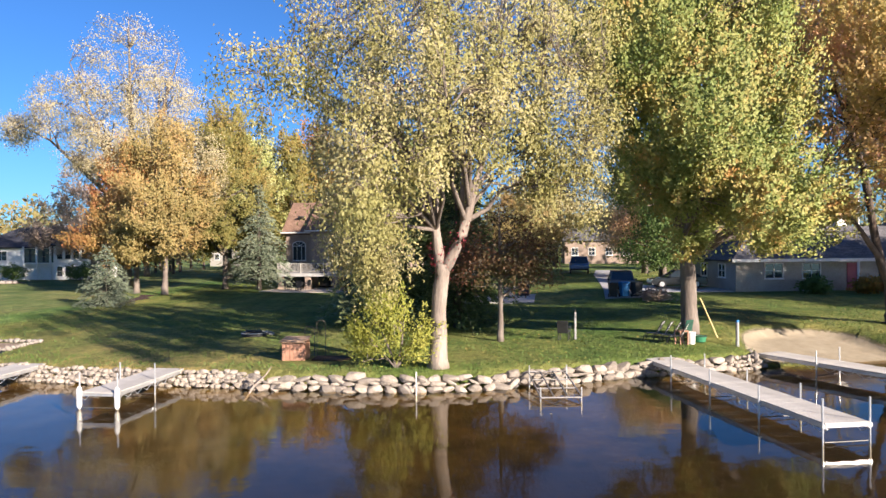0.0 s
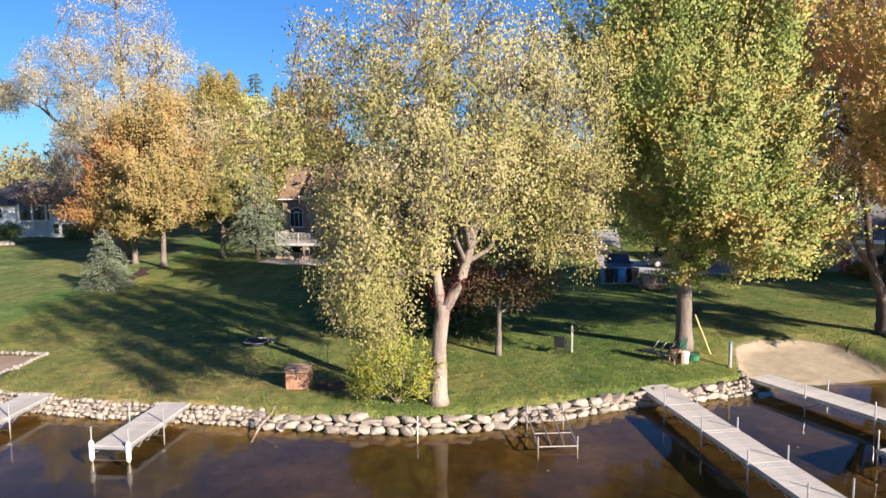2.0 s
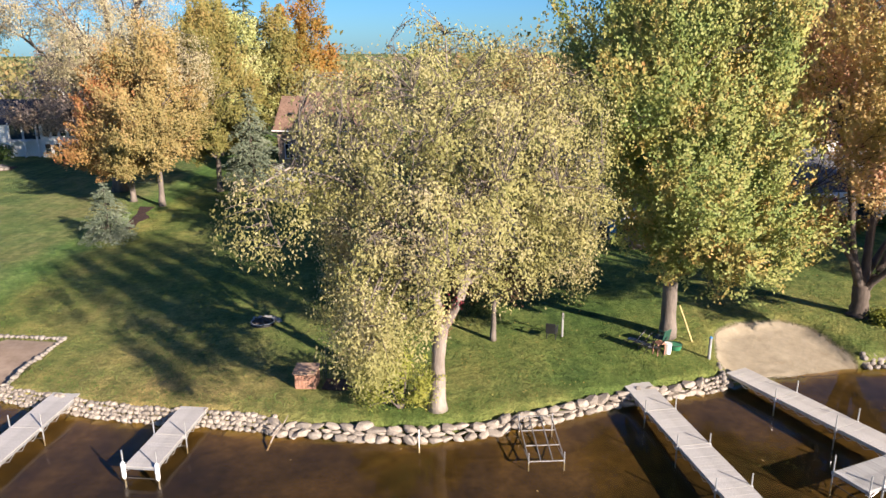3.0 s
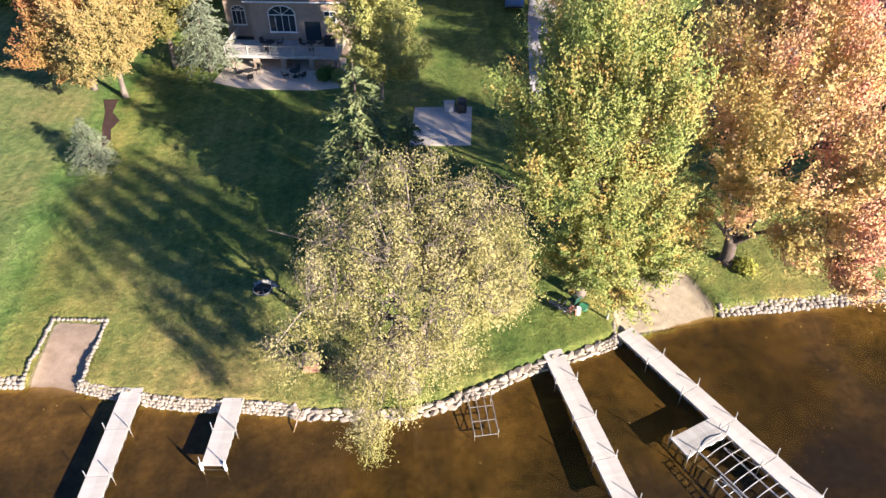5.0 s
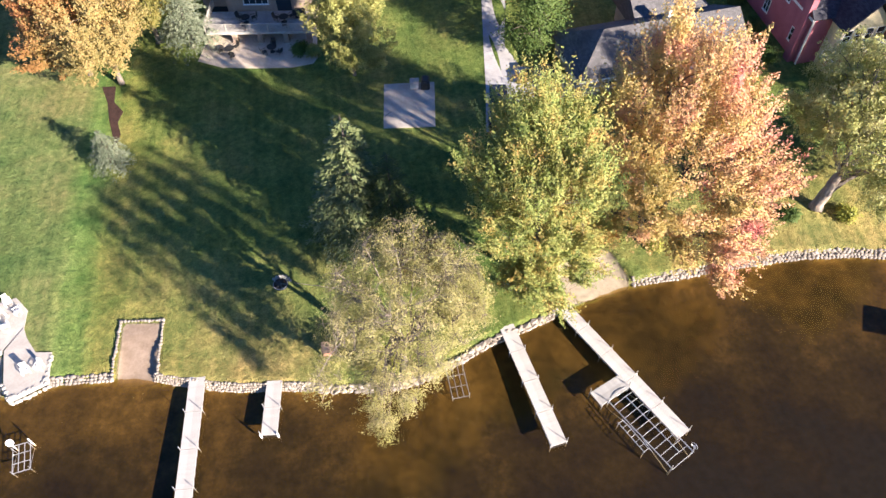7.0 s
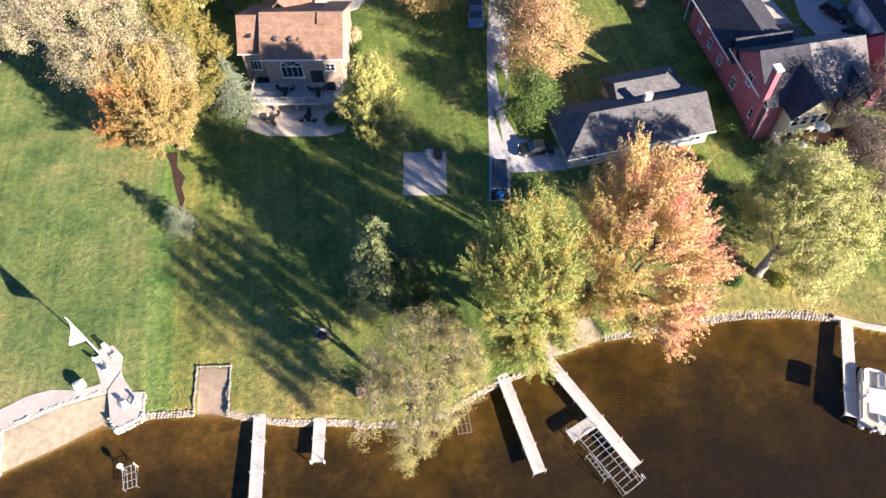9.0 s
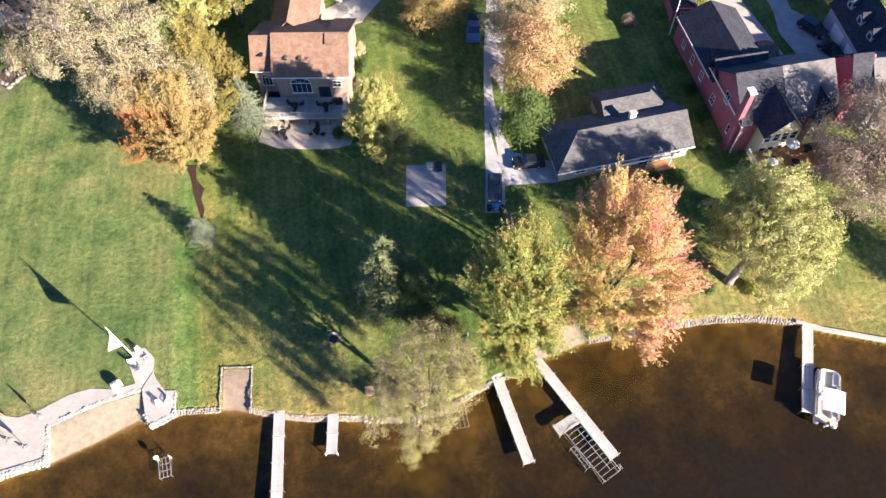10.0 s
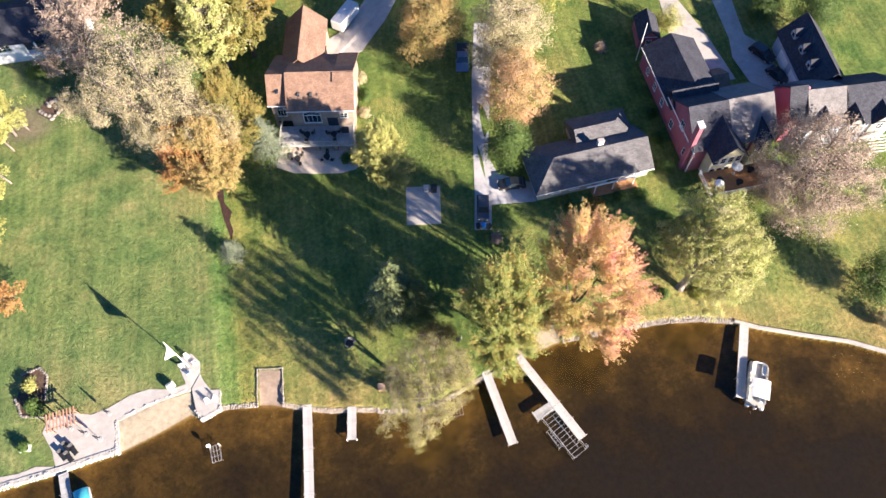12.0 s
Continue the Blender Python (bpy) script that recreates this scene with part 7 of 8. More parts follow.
# pale roofs further off
for x, y, w, d, rot, zr, mw, mr, lb in ((-92, 150, 13, 9, 12, 8.0, M_WHITE, M_ROOF_LITE, "distant white house with pale roof"), (-55, 168, 12, 9, -10, 7.0, M_GREY_SIDING, M_ROOF_TAN, "distant beige house among trees"),
                                     (-12, 150, 12, 9, 4, 7.5, M_WHITE, M_ROOF_LITE, "distant white house among autumn trees"), (22, 128, 13, 9, -6, 7.0, M_TAN_BRICK, M_ROOF_GREY, "distant tan house behind the lawn"),
                                     (60, 142, 13, 9, 14, 7.0, M_GREY_SIDING, M_ROOF_GREY, "distant beige house beyond the drives"), (94, 118, 12, 9, 0, 7.5, M_WHITE, M_ROOF_LITE, "distant white house at the east edge")):
    e = thing("house", lb, "house", pose(x, y, ground_at(x, y), 0, 0, rot))
    part("wall", gable_wall(0, w, 0, d, -0.3, 4.2, zr), mw, e)
    roof_part("roof", gable(0, w, 0, d, 4.3, zr + 0.2), mr, e)
    for k in range(4):
        window(e, 1.8 + k * 3.0, 0, 2.2, 1.2, 1.4)


# ---- vehicles ----
def paint(name, c):
    m, n, l, b = material(name)
    big = noise_tex(n, l, 3.0, 3, 0.6)
    r = ramp(n, ((0.3, tuple(v * 0.85 for v in c)), (0.7, c)))
    l.new(big.outputs["Fac"], r.inputs[0])
    l.new(r.outputs[0], b.inputs["Base Color"])
    b.inputs["Roughness"].default_value = 0.28
    b.inputs["Coat Weight"].default_value = 0.6
    return m


M_CAR_DARK = paint("black_car_paint", (0.014, 0.015, 0.018))
M_CAR_GREY = paint("charcoal_car_paint", (0.05, 0.055, 0.065))
M_CAR_BLUE = paint("blue_truck_paint", (0.09, 0.17, 0.30))
M_LAMP = surface("clear_lamp_lens", (0.6, 0.6, 0.58), (0.75, 0.75, 0.72), 5, 0.2)
M_LAMP_R = surface("red_lamp_lens", (0.30, 0.01, 0.01), (0.40, 0.02, 0.02), 5, 0.25)


def car(label, x, y, ang, mat, length=4.6, width=1.84, height=1.68, kind="suv", name="car", category="car"):
    """A parked car, nose towards +x of its own frame."""
    e = thing(name, label, category, pose(x, y, ground_at(x, y) + 0.05, 0, 0, ang))
    L, W, H = length, width, height
    back = -0.43 if kind == "suv" else (-0.30 if kind == "sedan" else 0.02)
    low = [(-0.50, 0.30), (-0.48, 0.20), (0.47, 0.20), (0.50, 0.32), (0.495, 0.44), (0.44, 0.52), (0.20, 0.60), (back if kind == "truck" else -0.44, 0.60), (-0.49, 0.56)]
    if kind == "truck":
        low = [(-0.50, 0.30), (-0.48, 0.22), (0.47, 0.22), (0.50, 0.34), (0.495, 0.50), (0.44, 0.58), (0.26, 0.62), (-0.49, 0.60)]
    b = Build()
    n = len(low)
    for s, inset in ((-1, 0.06), (-1, 0.0), (1, 0.0), (1, 0.06)):
        b.v += [(px * L * (1 - inset * 0.2), s * (W / 2 - inset * (1.0 if inset else 0)), pz * H + (inset * 0.4 if pz < 0.3 else -inset * 0.4)) for px, pz in low]
    b.f += [tuple(range(n)), tuple(range(4 * n - 1, 3 * n - 1, -1))]
    b.f += [(r * n + i, r * n + (i + 1) % n, (r + 1) * n + (i + 1) % n, (r + 1) * n + i) for r in range(3) for i in range(n)]
    part("body", b, mat, e)
    if kind == "truck":
        cab = [(0.26, 0.61), (0.14, 0.97), (-0.06, 0.99), (-0.10, 0.61)]
    elif kind == "suv":
        cab = [(0.24, 0.58), (0.08, 0.95), (-0.38, 0.97), (-0.46, 0.58)]
    else:
        cab = [(0.22, 0.58), (0.05, 0.94), (-0.22, 0.95), (-0.40, 0.58)]
    g = Build()
    wb, wt = W / 2 - 0.05, W / 2 - 0.22
    g.v += [(px * L, -(wb if pz < 0.7 else wt), pz * H) for px, pz in cab] + [(px * L, (wb if pz < 0.7 else wt), pz * H) for px, pz in cab]
    g.f += [(0, 1, 2, 3), (7, 6, 5, 4), (0, 4, 5, 1), (1, 5, 6, 2), (2, 6, 7, 3), (3, 7, 4, 0)]
    part("window_band", g, M_GLASS, e, "tinted glass")
    (fx, fz), (rx, rzz) = cab[1], cab[2]
    part("roof", Build().box(((fx + rx) / 2 * L, 0, (fz + rzz) / 2 * H + 0.02), ((fx - rx) * L + 0.06, wt * 2 + 0.06, 0.07), bevel=0.03), mat, e)
    for s in (-1, 1):
        for (ax, az), (bx_, bz_) in ((cab[0], cab[1]), (cab[3], cab[2])):
            part("pillar", Build().tube([(ax * L, s * (wb + 0.005), az * H), (bx_ * L, s * (wt + 0.01), bz_ * H)], 0.045, 5), mat, e)
        part("mirror", Build().box((0.17 * L, s * (W / 2 + 0.08), 0.63 * H), (0.16, 0.18, 0.13), bevel=0.03), mat, e)
        part("headlight", Build().box((0.478 * L, s * W * 0.36, 0.43 * H), (0.16, 0.34, 0.14), bevel=0.03), M_LAMP, e)
        part("tail_light", Build().box((-0.485 * L, s * W * 0.40, 0.48 * H), (0.10, 0.24, 0.22), bevel=0.02), M_LAMP_R, e)
        for wx in (0.31, -0.30):
            w = part("wheel", Build().tube([(wx * L, s * (W / 2 - 0.22), 0.34), (wx * L, s * (W / 2 + 0.005), 0.34)], 0.20, 14), M_ALU, e)
            part("tyre", Build().ring((wx * L, s * (W / 2 - 0.10), 0.34), 0.26, 0.09, 20, 8, Euler((radians(90), 0, 0)).to_matrix()), M_RUBBER, w)
    part("bumper", Build().box((0.49 * L, 0, 0.27 * H), (0.12, W * 0.92, 0.18), bevel=0.04), M_BLACK, e)
    part("bumper", Build().box((-0.49 * L, 0, 0.27 * H), (0.12, W * 0.92, 0.18), bevel=0.04), M_BLACK, e)
    if kind == "truck":
        part("cargo_bed", Build().box((-0.30 * L, 0, 0.60 * H), (0.36 * L, W - 0.3, 0.06)).box((-0.30 * L, W / 2 - 0.06, 0.66 * H), (0.38 * L, 0.08, 0.16), bevel=0.02).box((-0.30 * L, -W / 2 + 0.06, 0.66 * H), (0.38 * L, 0.08, 0.16), bevel=0.02), M_BLACK, e)
    return e


car("dark grey sport utility car parked on the driveway", 13.55, 53.9, -101, M_CAR_GREY)
car("black car parked beside the grey ranch house", 18.9, 57.4, 176, M_CAR_DARK, 4.4, 1.8, 1.5, "sedan")
car("black sport utility car in front of the dormered garage", 67.6, 75.2, -62, M_CAR_DARK, 4.7, 1.9, 1.7)
car("small black car in front of the dormered garage", 68.3, 70.2, -66, M_CAR_DARK, 4.1, 1.75, 1.5, "sedan")
car("light blue pickup truck parked on the grass", 16.2, 84.3, -101, M_CAR_BLUE, 6.2, 2.2, 2.0, "truck", "truck", "truck")


def box_trailer(x, y, ang):
    e = thing("trailer", "white box trailer parked on the back driveway", "trailer", pose(x, y, ground_at(x, y) + 0.05, 0, 0, ang))
    part("body", Build().box((0, 0, 1.45), (6.0, 2.3, 2.0), bevel=0.06), M_WHITE, e)
    part("roof", Build().box((0, 0, 2.48), (5.9, 2.2, 0.06), bevel=0.02), M_ALU, e)
    part("vent", Build().box((0.4, 0.2, 2.58), (0.5, 0.5, 0.14), bevel=0.04), M_WHITE, e)
    part("tongue", Build().tube([(3.0, 0.8, 0.45), (4.3, 0, 0.45), (3.0, -0.8, 0.45)], 0.05, 6), M_BLACK, e)
    for s in (-1, 1):
        for wx in (-0.45, 0.45):
            w = part("wheel", Build().tube([(wx, s * 0.98, 0.34), (wx, s * 1.17, 0.34)], 0.19, 12), M_ALU, e)
            part("tyre", Build().ring((wx, s * 1.08, 0.34), 0.25, 0.09, 18, 6, Euler((radians(90), 0, 0)).to_matrix()), M_RUBBER, w)
    return e


box_trailer(-2.8, 98.6, 52)


def wheelie_bin(x, y, ang, mat, label):
    e = thing("waste_bin", label, "bin", pose(x, y, ground_at(x, y) + 0.05, 0, 0, ang), "bins at the end of the drive")
    b = Build()
    lo, hi = 0.24, 0.31
    b.add([(-lo, -lo, 0.06), (lo, -lo, 0.06), (lo, lo, 0.06), (-lo, lo, 0.06), (-hi, -hi, 1.0), (hi, -hi, 1.0), (hi, hi, 1.0), (-hi, hi, 1.0)], [(3, 2, 1, 0), (4, 5, 6, 7), (0, 1, 5, 4), (1, 2, 6, 5), (2, 3, 7, 6), (3, 0, 4, 7)])
    part("body", b, mat, e)
    part("lid", Build().box((0, 0, 1.04), (0.68, 0.7, 0.08), bevel=0.03), mat, e)
    part("handle", Build().tube([(-0.25, 0.37, 0.98), (0.25, 0.37, 0.98)], 0.02, 6), mat, e)
    for s in (-0.26, 0.26):
        part("wheel", Build().tube([(s - 0.03, 0.24, 0.12), (s + 0.03, 0.24, 0.12)], 0.12, 12), M_RUBBER, e)
    return e


wheelie_bin(13.0, 50.9, 10, M_BLUE, "blue plastic wheeled bin at the drive end")
wheelie_bin(12.2, 51.0, -5, M_BLACK, "black plastic wheeled bin at the drive end")
wheelie_bin(13.8, 50.6, 20, M_BLACK, "black plastic wheeled bin at the drive end")

# ---- near the bank ----
# cedar pump box with a weathered lid
px_, py_ = -6.0, 28.9
pb = thing("pump_box", "reddish cedar box with a hinged lid on the lawn", "box", pose(px_, py_, ground_at(px_, py_), 0, 0, -3))
for s, sx, sy in ((0, 0, -0.42), (0, 0, 0.42)):
    for k in range(6):
        part("board", Build().box((-0.38 + 0.152 * k, sy, 0.39), (0.142, 0.03, 0.78), bevel=0.006), M_CEDAR, pb)
for sx in (-0.455, 0.455):
    for k in range(5):
        part("board", Build().box((sx, -0.34 + 0.17 * k, 0.39), (0.03, 0.155, 0.78), bevel=0.006), M_CEDAR, pb)
lid = part("lid", Build().box((0, 0, 0.82), (1.06, 1.0, 0.05), pose(0, 0, 0, 6), 0.01), M_BLEACHED, pb, "sun-bleached tan lid")
part("batten", Build().box((0, -0.3, 0.85), (1.0, 0.08, 0.04), pose(0, 0, 0, 6)), M_BLEACHED, lid)
hp = thing("hose_rack", "thin rusty wire hoops behind the cedar box", "garden rack", pose(-5.4, 29.5, ground_at(-5.4, 29.5)))
for x0, w, h in ((-0.35, 0.4, 1.25), (0.15, 0.35, 1.5)):
    part("hoop", Build().tube([(x0, 0, 0), (x0, 0, h - 0.1), (x0 + 0.08, 0, h), (x0 + w - 0.08, 0, h), (x0 + w, 0, h - 0.1), (x0 + w, 0, 0)], 0.016, 5), M_DARKSTEEL, hp)
slab("mulch_bed", "low bed of reddish mulch beside the cedar box", ((-5.3, 28.4), (-4.3, 28.2), (-3.7, 28.7), (-4.2, 29.3), (-5.2, 29.4)), M_MULCH, 0.06, category="bed")
# fire ring
fx_, fy_ = -9.65, 36.2
fr_ = thing("fire_ring", "black steel fire ring with ash and charred logs on the lawn", "fire ring", pose(fx_, fy_, ground_at(fx_, fy_)))
part("ring_wall", Build().ring((0, 0, 0.13), 0.62, 0.03, 28, 6).ring((0, 0, 0.05), 0.62, 0.04, 28, 6), M_BLACK, fr_)
part("rim", Build().ring((0, 0, 0.17), 0.62, 0.035, 28, 6), M_DECK_OLD, fr_, "worn pale steel rim")
part("ash_bed", Build().tube([(0, 0, 0.0), (0, 0, 0.07)], 0.60, 24), M_MULCH, fr_)
for k in range(4):
    a = k * 0.9
    part("log", Build().tube([(-0.5 * math.cos(a), -0.5 * math.sin(a), 0.12 + 0.04 * k), (0.5 * math.cos(a), 0.5 * math.sin(a), 0.13 + 0.04 * k)], [0.07, 0.06], 7), M_BARK_DARK, fr_)
for k in range(7):
    a = 0.3 + k * 0.33
    part("stone", STONES_W[k % 5], None, fr_, at=pose(0.86 * math.cos(a), 0.86 * math.sin(a), 0.08, 0, 0, k * 50) @ Matrix.Diagonal((0.34, 0.3, 0.3, 1)))
# hose post with a dark chair
lp_ = thing("water_post", "grey standpipe post with a tap on the lawn", "post", pose(6.3, 33.9, ground_at(6.3, 33.9)))
part("post", Build().box((0, 0, 0.65), (0.10, 0.10, 1.3), bevel=0.015), M_DECK_OLD, lp_)
part("tap", Build().tube([(0, -0.05, 1.1), (0, -0.16, 1.1), (0, -0.18, 1.02)], 0.02, 6).ring((0, -0.1, 1.18), 0.04, 0.008, 10, 4), M_DARKSTEEL, lp_)
part("finial", Build().tube([(0, 0, 1.3), (0, 0, 1.42)], [0.03, 0.01], 6), M_DARKSTEEL, lp_)
garden_chair(5.75, 33.8, ground_at(5.75, 33.8), 160, M_BLACK, "dark folding garden chair beside the tap post", "")
# striped chairs by the maple
def striped_chair(x, y, ang):
    """A reclined tube-frame chair with black and white webbing."""
    e = thing("lawn_chair", "black tube lawn chair with white striped webbing by the maple", "chair", pose(x, y, ground_at(x, y), 0, 0, ang), "lawn chairs by the maple")
    for sx in (-0.19, 0.19):
        part("frame", Build().tube([(sx, 0.42, 0.0), (sx, 0.22, 0.40), (sx, -0.28, 0.36), (sx, -0.44, 0.0)], 0.016, 6).tube([(sx, 0.20, 0.38), (sx, 0.34, 0.66), (sx, 0.52, 0.95)], 0.016, 6), M_BLACK, e)
    for i in range(5):
        f = i / 4
        part("strap", Build().box((-0.15 + 0.075 * i, -0.03, 0.39), (0.045 if i % 2 else 0.06, 0.48, 0.014)), M_WHITE if i % 2 else M_BLACK, e)
        part("strap", Build().box((-0.15 + 0.075 * i, 0, 0), (0.045 if i % 2 else 0.06, 0.62, 0.014), pose(0, 0.37, 0.68, 61)), M_WHITE if i % 2 else M_BLACK, e)
    part("cross_bar", Build().tube([(-0.19, 0.52, 0.95), (0.19, 0.52, 0.95)], 0.016, 6).tube([(-0.19, -0.28, 0.36), (0.19, -0.28, 0.36)], 0.016, 6), M_BLACK, e)
    return e


for k in range(4):
    striped_chair(9.55 + 0.26 * k, 32.35 - 0.30 * k, 232 + 3 * k)
tb = thing("side_table", "small brown wooden table beside the lawn chairs", "table", pose(10.55, 31.45, ground_at(10.55, 31.45), 0, 0, 20))
part("tabletop", Build().box((0, 0, 0.60), (0.5, 0.45, 0.05), bevel=0.01), M_CEDAR, tb)
for sx in (-0.2, 0.2):
    for sy in (-0.18, 0.18):
        part("leg", Build().box((sx, sy, 0.29), (0.05, 0.05, 0.58)), M_CEDAR, tb)
bk = thing("bucket", "white plastic bucket standing on the grass", "bucket", pose(11.0, 31.5, ground_at(11, 31.5)))
part("body", Build().tube([(0, 0, 0), (0, 0, 0.52)], [0.15, 0.18], 16), M_WHITE, bk)
part("rim", Build().ring((0, 0, 0.52), 0.18, 0.015, 18, 5), M_WHITE, bk)
tub = thing("tub", "low green plastic tub beside the tree trunk", "tub", pose(11.5, 31.9, ground_at(11.5, 31.9)))
part("body", Build().tube([(0, 0, 0), (0, 0, 0.26)], [0.26, 0.33], 18), surface("green_plastic", (0.03, 0.16, 0.08), (0.05, 0.22, 0.11), 3, 0.5), tub)
part("rim", Build().ring((0, 0, 0.26), 0.33, 0.018, 18, 5), M_BLACK, tub)
M_GREEN_PLASTIC = surface("dark_green_plastic", (0.012, 0.05, 0.035), (0.025, 0.08, 0.055), 3, 0.5)
garden_chair(10.85, 32.35, ground_at(10.85, 32.35), 215, M_GREEN_PLASTIC, "dark green plastic garden chair by the maple trunk", "")
M_PINE = surface("yellow_pine", (0.50, 0.36, 0.14), (0.62, 0.47, 0.22), 2.5, 0.7, fine=20)
tagged(part("plank", Build().tube([(12.55, 32.5, ground_at(12.5, 32.5)), (11.95, 33.0, ground_at(12, 33) + 1.75)], 0.035, 4), M_PINE), "yellow pine pole leaning on the maple trunk", "plank")
gp = thing("mooring_post", "grey wooden post with a metal cap near the stones", "post", pose(12.8, 30.9, ground_at(12.8, 30.9) - 0.3))
part("post", Build().tube([(0, 0, 0), (0, 0, 1.35)], [0.075, 0.07], 10), M_DECK_OLD, gp)
part("cap", Build().tube([(0, 0, 1.35), (0, 0, 1.43)], [0.08, 0.05], 10), M_BLUE, gp)
st_ = thing("stake", "thin white stake standing in the water by the bank", "stake", pose(-0.95, 24.5, -0.6))
part("shaft", Build().tube([(0, 0, 0), (0, 0, 1.35)], 0.022, 6), M_WHITE, st_)
part("tip", Build().tube([(0, 0, 1.35), (0, 0, 1.40)], [0.03, 0.012], 6), M_WHITE, st_)
bl = thing("branch", "pale driftwood branch leaning against the stones", "branch", pose(-7.0, 25.3, 0.0))
part("stick", Build().tube([(0.0, -0.5, -0.3), (0.25, -0.1, 0.2), (0.6, 0.3, 0.55), (0.75, 0.5, 0.8)], [0.04, 0.035, 0.025, 0.01], 6), M_BARK_PALE, bl)
part("twig", Build().tube([(0.25, -0.1, 0.2), (0.1, 0.2, 0.6)], [0.02, 0.008], 5), M_BARK_PALE, bl)

# ---- pad ----
sp = thing("storage_box", "grey plastic storage box at the corner of the pad", "box", pose(5.6, 59.7, ground_at(5.6, 59.7) + 0.05, 0, 0, -9))
part("body", Build().box((0, 0, 0.4), (0.95, 0.8, 0.8), bevel=0.04), M_CONC_D, sp)
part("lid", Build().box((0, 0, 0.84), (1.02, 0.88, 0.10), bevel=0.04), M_CONC, sp)
hb = thing("grill", "black covered grill standing on the pad", "grill", pose(6.75, 59.4, ground_at(6.75, 59.4) + 0.05, 0, 0, -9))
part("body", Build().box((0, 0, 0.48), (0.95, 1.25, 0.96), bevel=0.10), M_BLACK, hb)
part("lid", Build().box((0, 0, 1.05), (0.85, 1.1, 0.26), bevel=0.12), M_BLACK, hb)
part("joint", Build().box((4.15, 57.0, ground_at(4.1, 57) + 0.052), (0.03, 6.8, 0.006), None), M_CONC_D, bpy.data.objects["pad"])

M_LINE = surface("worn_court_paint", (0.10, 0.095, 0.09), (0.20, 0.19, 0.175), 3.0, 0.9, fine=18, relief=0.1)
line = Build()
for r_, a0, a1 in ((1.8, 20, 160), (0.9, -10, 110)):
    arc = [(3.4 + r_ * math.cos(radians(a)), 54.6 + r_ * math.sin(radians(a))) for a in range(a0, a1, 10)]
    for (ax, ay), (bx, by) in zip(arc, arc[1:]):
        ln = math.hypot(bx - ax, by - ay)
        line.box((ln / 2, 0, 0), (ln + 0.02, 0.06, 0.006), Matrix.Translation((ax, ay, ground_at(ax, ay) + 0.056)) @ Euler((0, 0, math.atan2(by - ay, bx - ax))).to_matrix().to_4x4())
part("court_line", line, M_LINE, bpy.data.objects["pad"], "worn dark court lines")

# ---- west terrace ----
fl = thing("flagpole", "tall white flagpole with a hanging pale flag", "flagpole", pose(-32.65, 37.1, ground_at(-32.6, 37.1)))
part("pole", Build().tube([(0, 0, 0), (0, 0, 4.8), (0, 0, 9.6)], [0.085, 0.07, 0.045], 12), M_WHITE, fl)
part("ball", Build().tube([(0, 0, 9.58), (0, 0, 9.63), (0, 0, 9.73), (0, 0, 9.78)], [0.02, 0.07, 0.07, 0.02], 10), M_ALU, fl)
fg = Build()
nx_, nz_ = 10, 10
for side in (0, 1):
    for i in range(nx_ + 1):
        for k in range(nz_ + 1):
            u, v = i / nx_, k / nz_
            fold = 0.10 * math.sin(u * 9 + v * 1.5) * u
            w_ = 0.05 + 1.5 * u * (min(v * 1.45, (1 - v) * 2.9) + 0.06)
            fg.v.append((-0.729 * w_ + 0.68 * fold, -0.684 * w_ - 0.73 * fold + side * 0.012, 8.7 - 3.3 * v - 0.5 * u * u))
for side in (0, 1):
    o = side * (nx_ + 1) * (nz_ + 1)
    fg.f += [(o + i * (nz_ + 1) + k, o + i * (nz_ + 1) + k + 1, o + (i + 1) * (nz_ + 1) + k + 1, o + (i + 1) * (nz_ + 1) + k) for i in range(nx_) for k in range(nz_)]
part("flag", fg, M_WHITE, fl, "pale hanging cloth flag", True)
part("base", Build().tube([(0, 0, 0), (0, 0, 0.12)], [0.22, 0.18], 14), M_CONC, fl)


def deck_chair(x, y, ang, label, group, mat=M_BLACK):
    """A slatted low garden chair with a raked back."""
    e = thing("lounge_chair", label, "chair", pose(x, y, ground_at(x, y) + 0.06, 0, 0, ang) @ Matrix.Scale(0.85, 4), group)
    for k in range(5):
        part("seat_slat", Build().box((-0.22 + 0.11 * k, 0, 0.36), (0.095, 0.55, 0.025), pose(0, 0, 0, 8), 0.006), mat, e)
        part("back_slat", Build().box((-0.22 + 0.11 * k, 0.22, 0.72), (0.095, 0.025, 0.85), pose(0, 0, 0, -14), 0.006), mat, e)
    for s in (-0.33, 0.33):
        part("armrest", Build().box((s, -0.02, 0.56), (0.13, 0.75, 0.03), bevel=0.008), mat, e)
        part("leg", Build().box((s, -0.28, 0.28), (0.05, 0.09, 0.56)), mat, e)
        part("leg", Build().box((s, 0.22, 0.25), (0.05, 0.09, 0.5)), mat, e)
    return e


for x, y, a in ((-32.7, 38.4, 30), (-31.7, 37.3, -60), (-33.4, 37.2, 100), (-32.5, 36.0, 200)):
    deck_chair(x, y, a, "white slatted lounge chair on the round terrace", "chairs on the round terrace", M_WHITE)
for x, y, a in ((-30.0, 31.3, 20), (-29.0, 31.5, -20)):
    deck_chair(x, y, a, "white slatted lounge chair on the stone pier", "chairs on the stone pier", M_WHITE)
wc = thing("cabinet_grill", "white covered outdoor grill cabinet on the terrace", "grill", pose(-35.0, 34.5, ground_at(-35, 34.5) + 0.05, 0, 0, 25))
part("body", Build().box((0, 0, 0.45), (1.1, 0.62, 0.9), bevel=0.04), M_WHITE, wc)
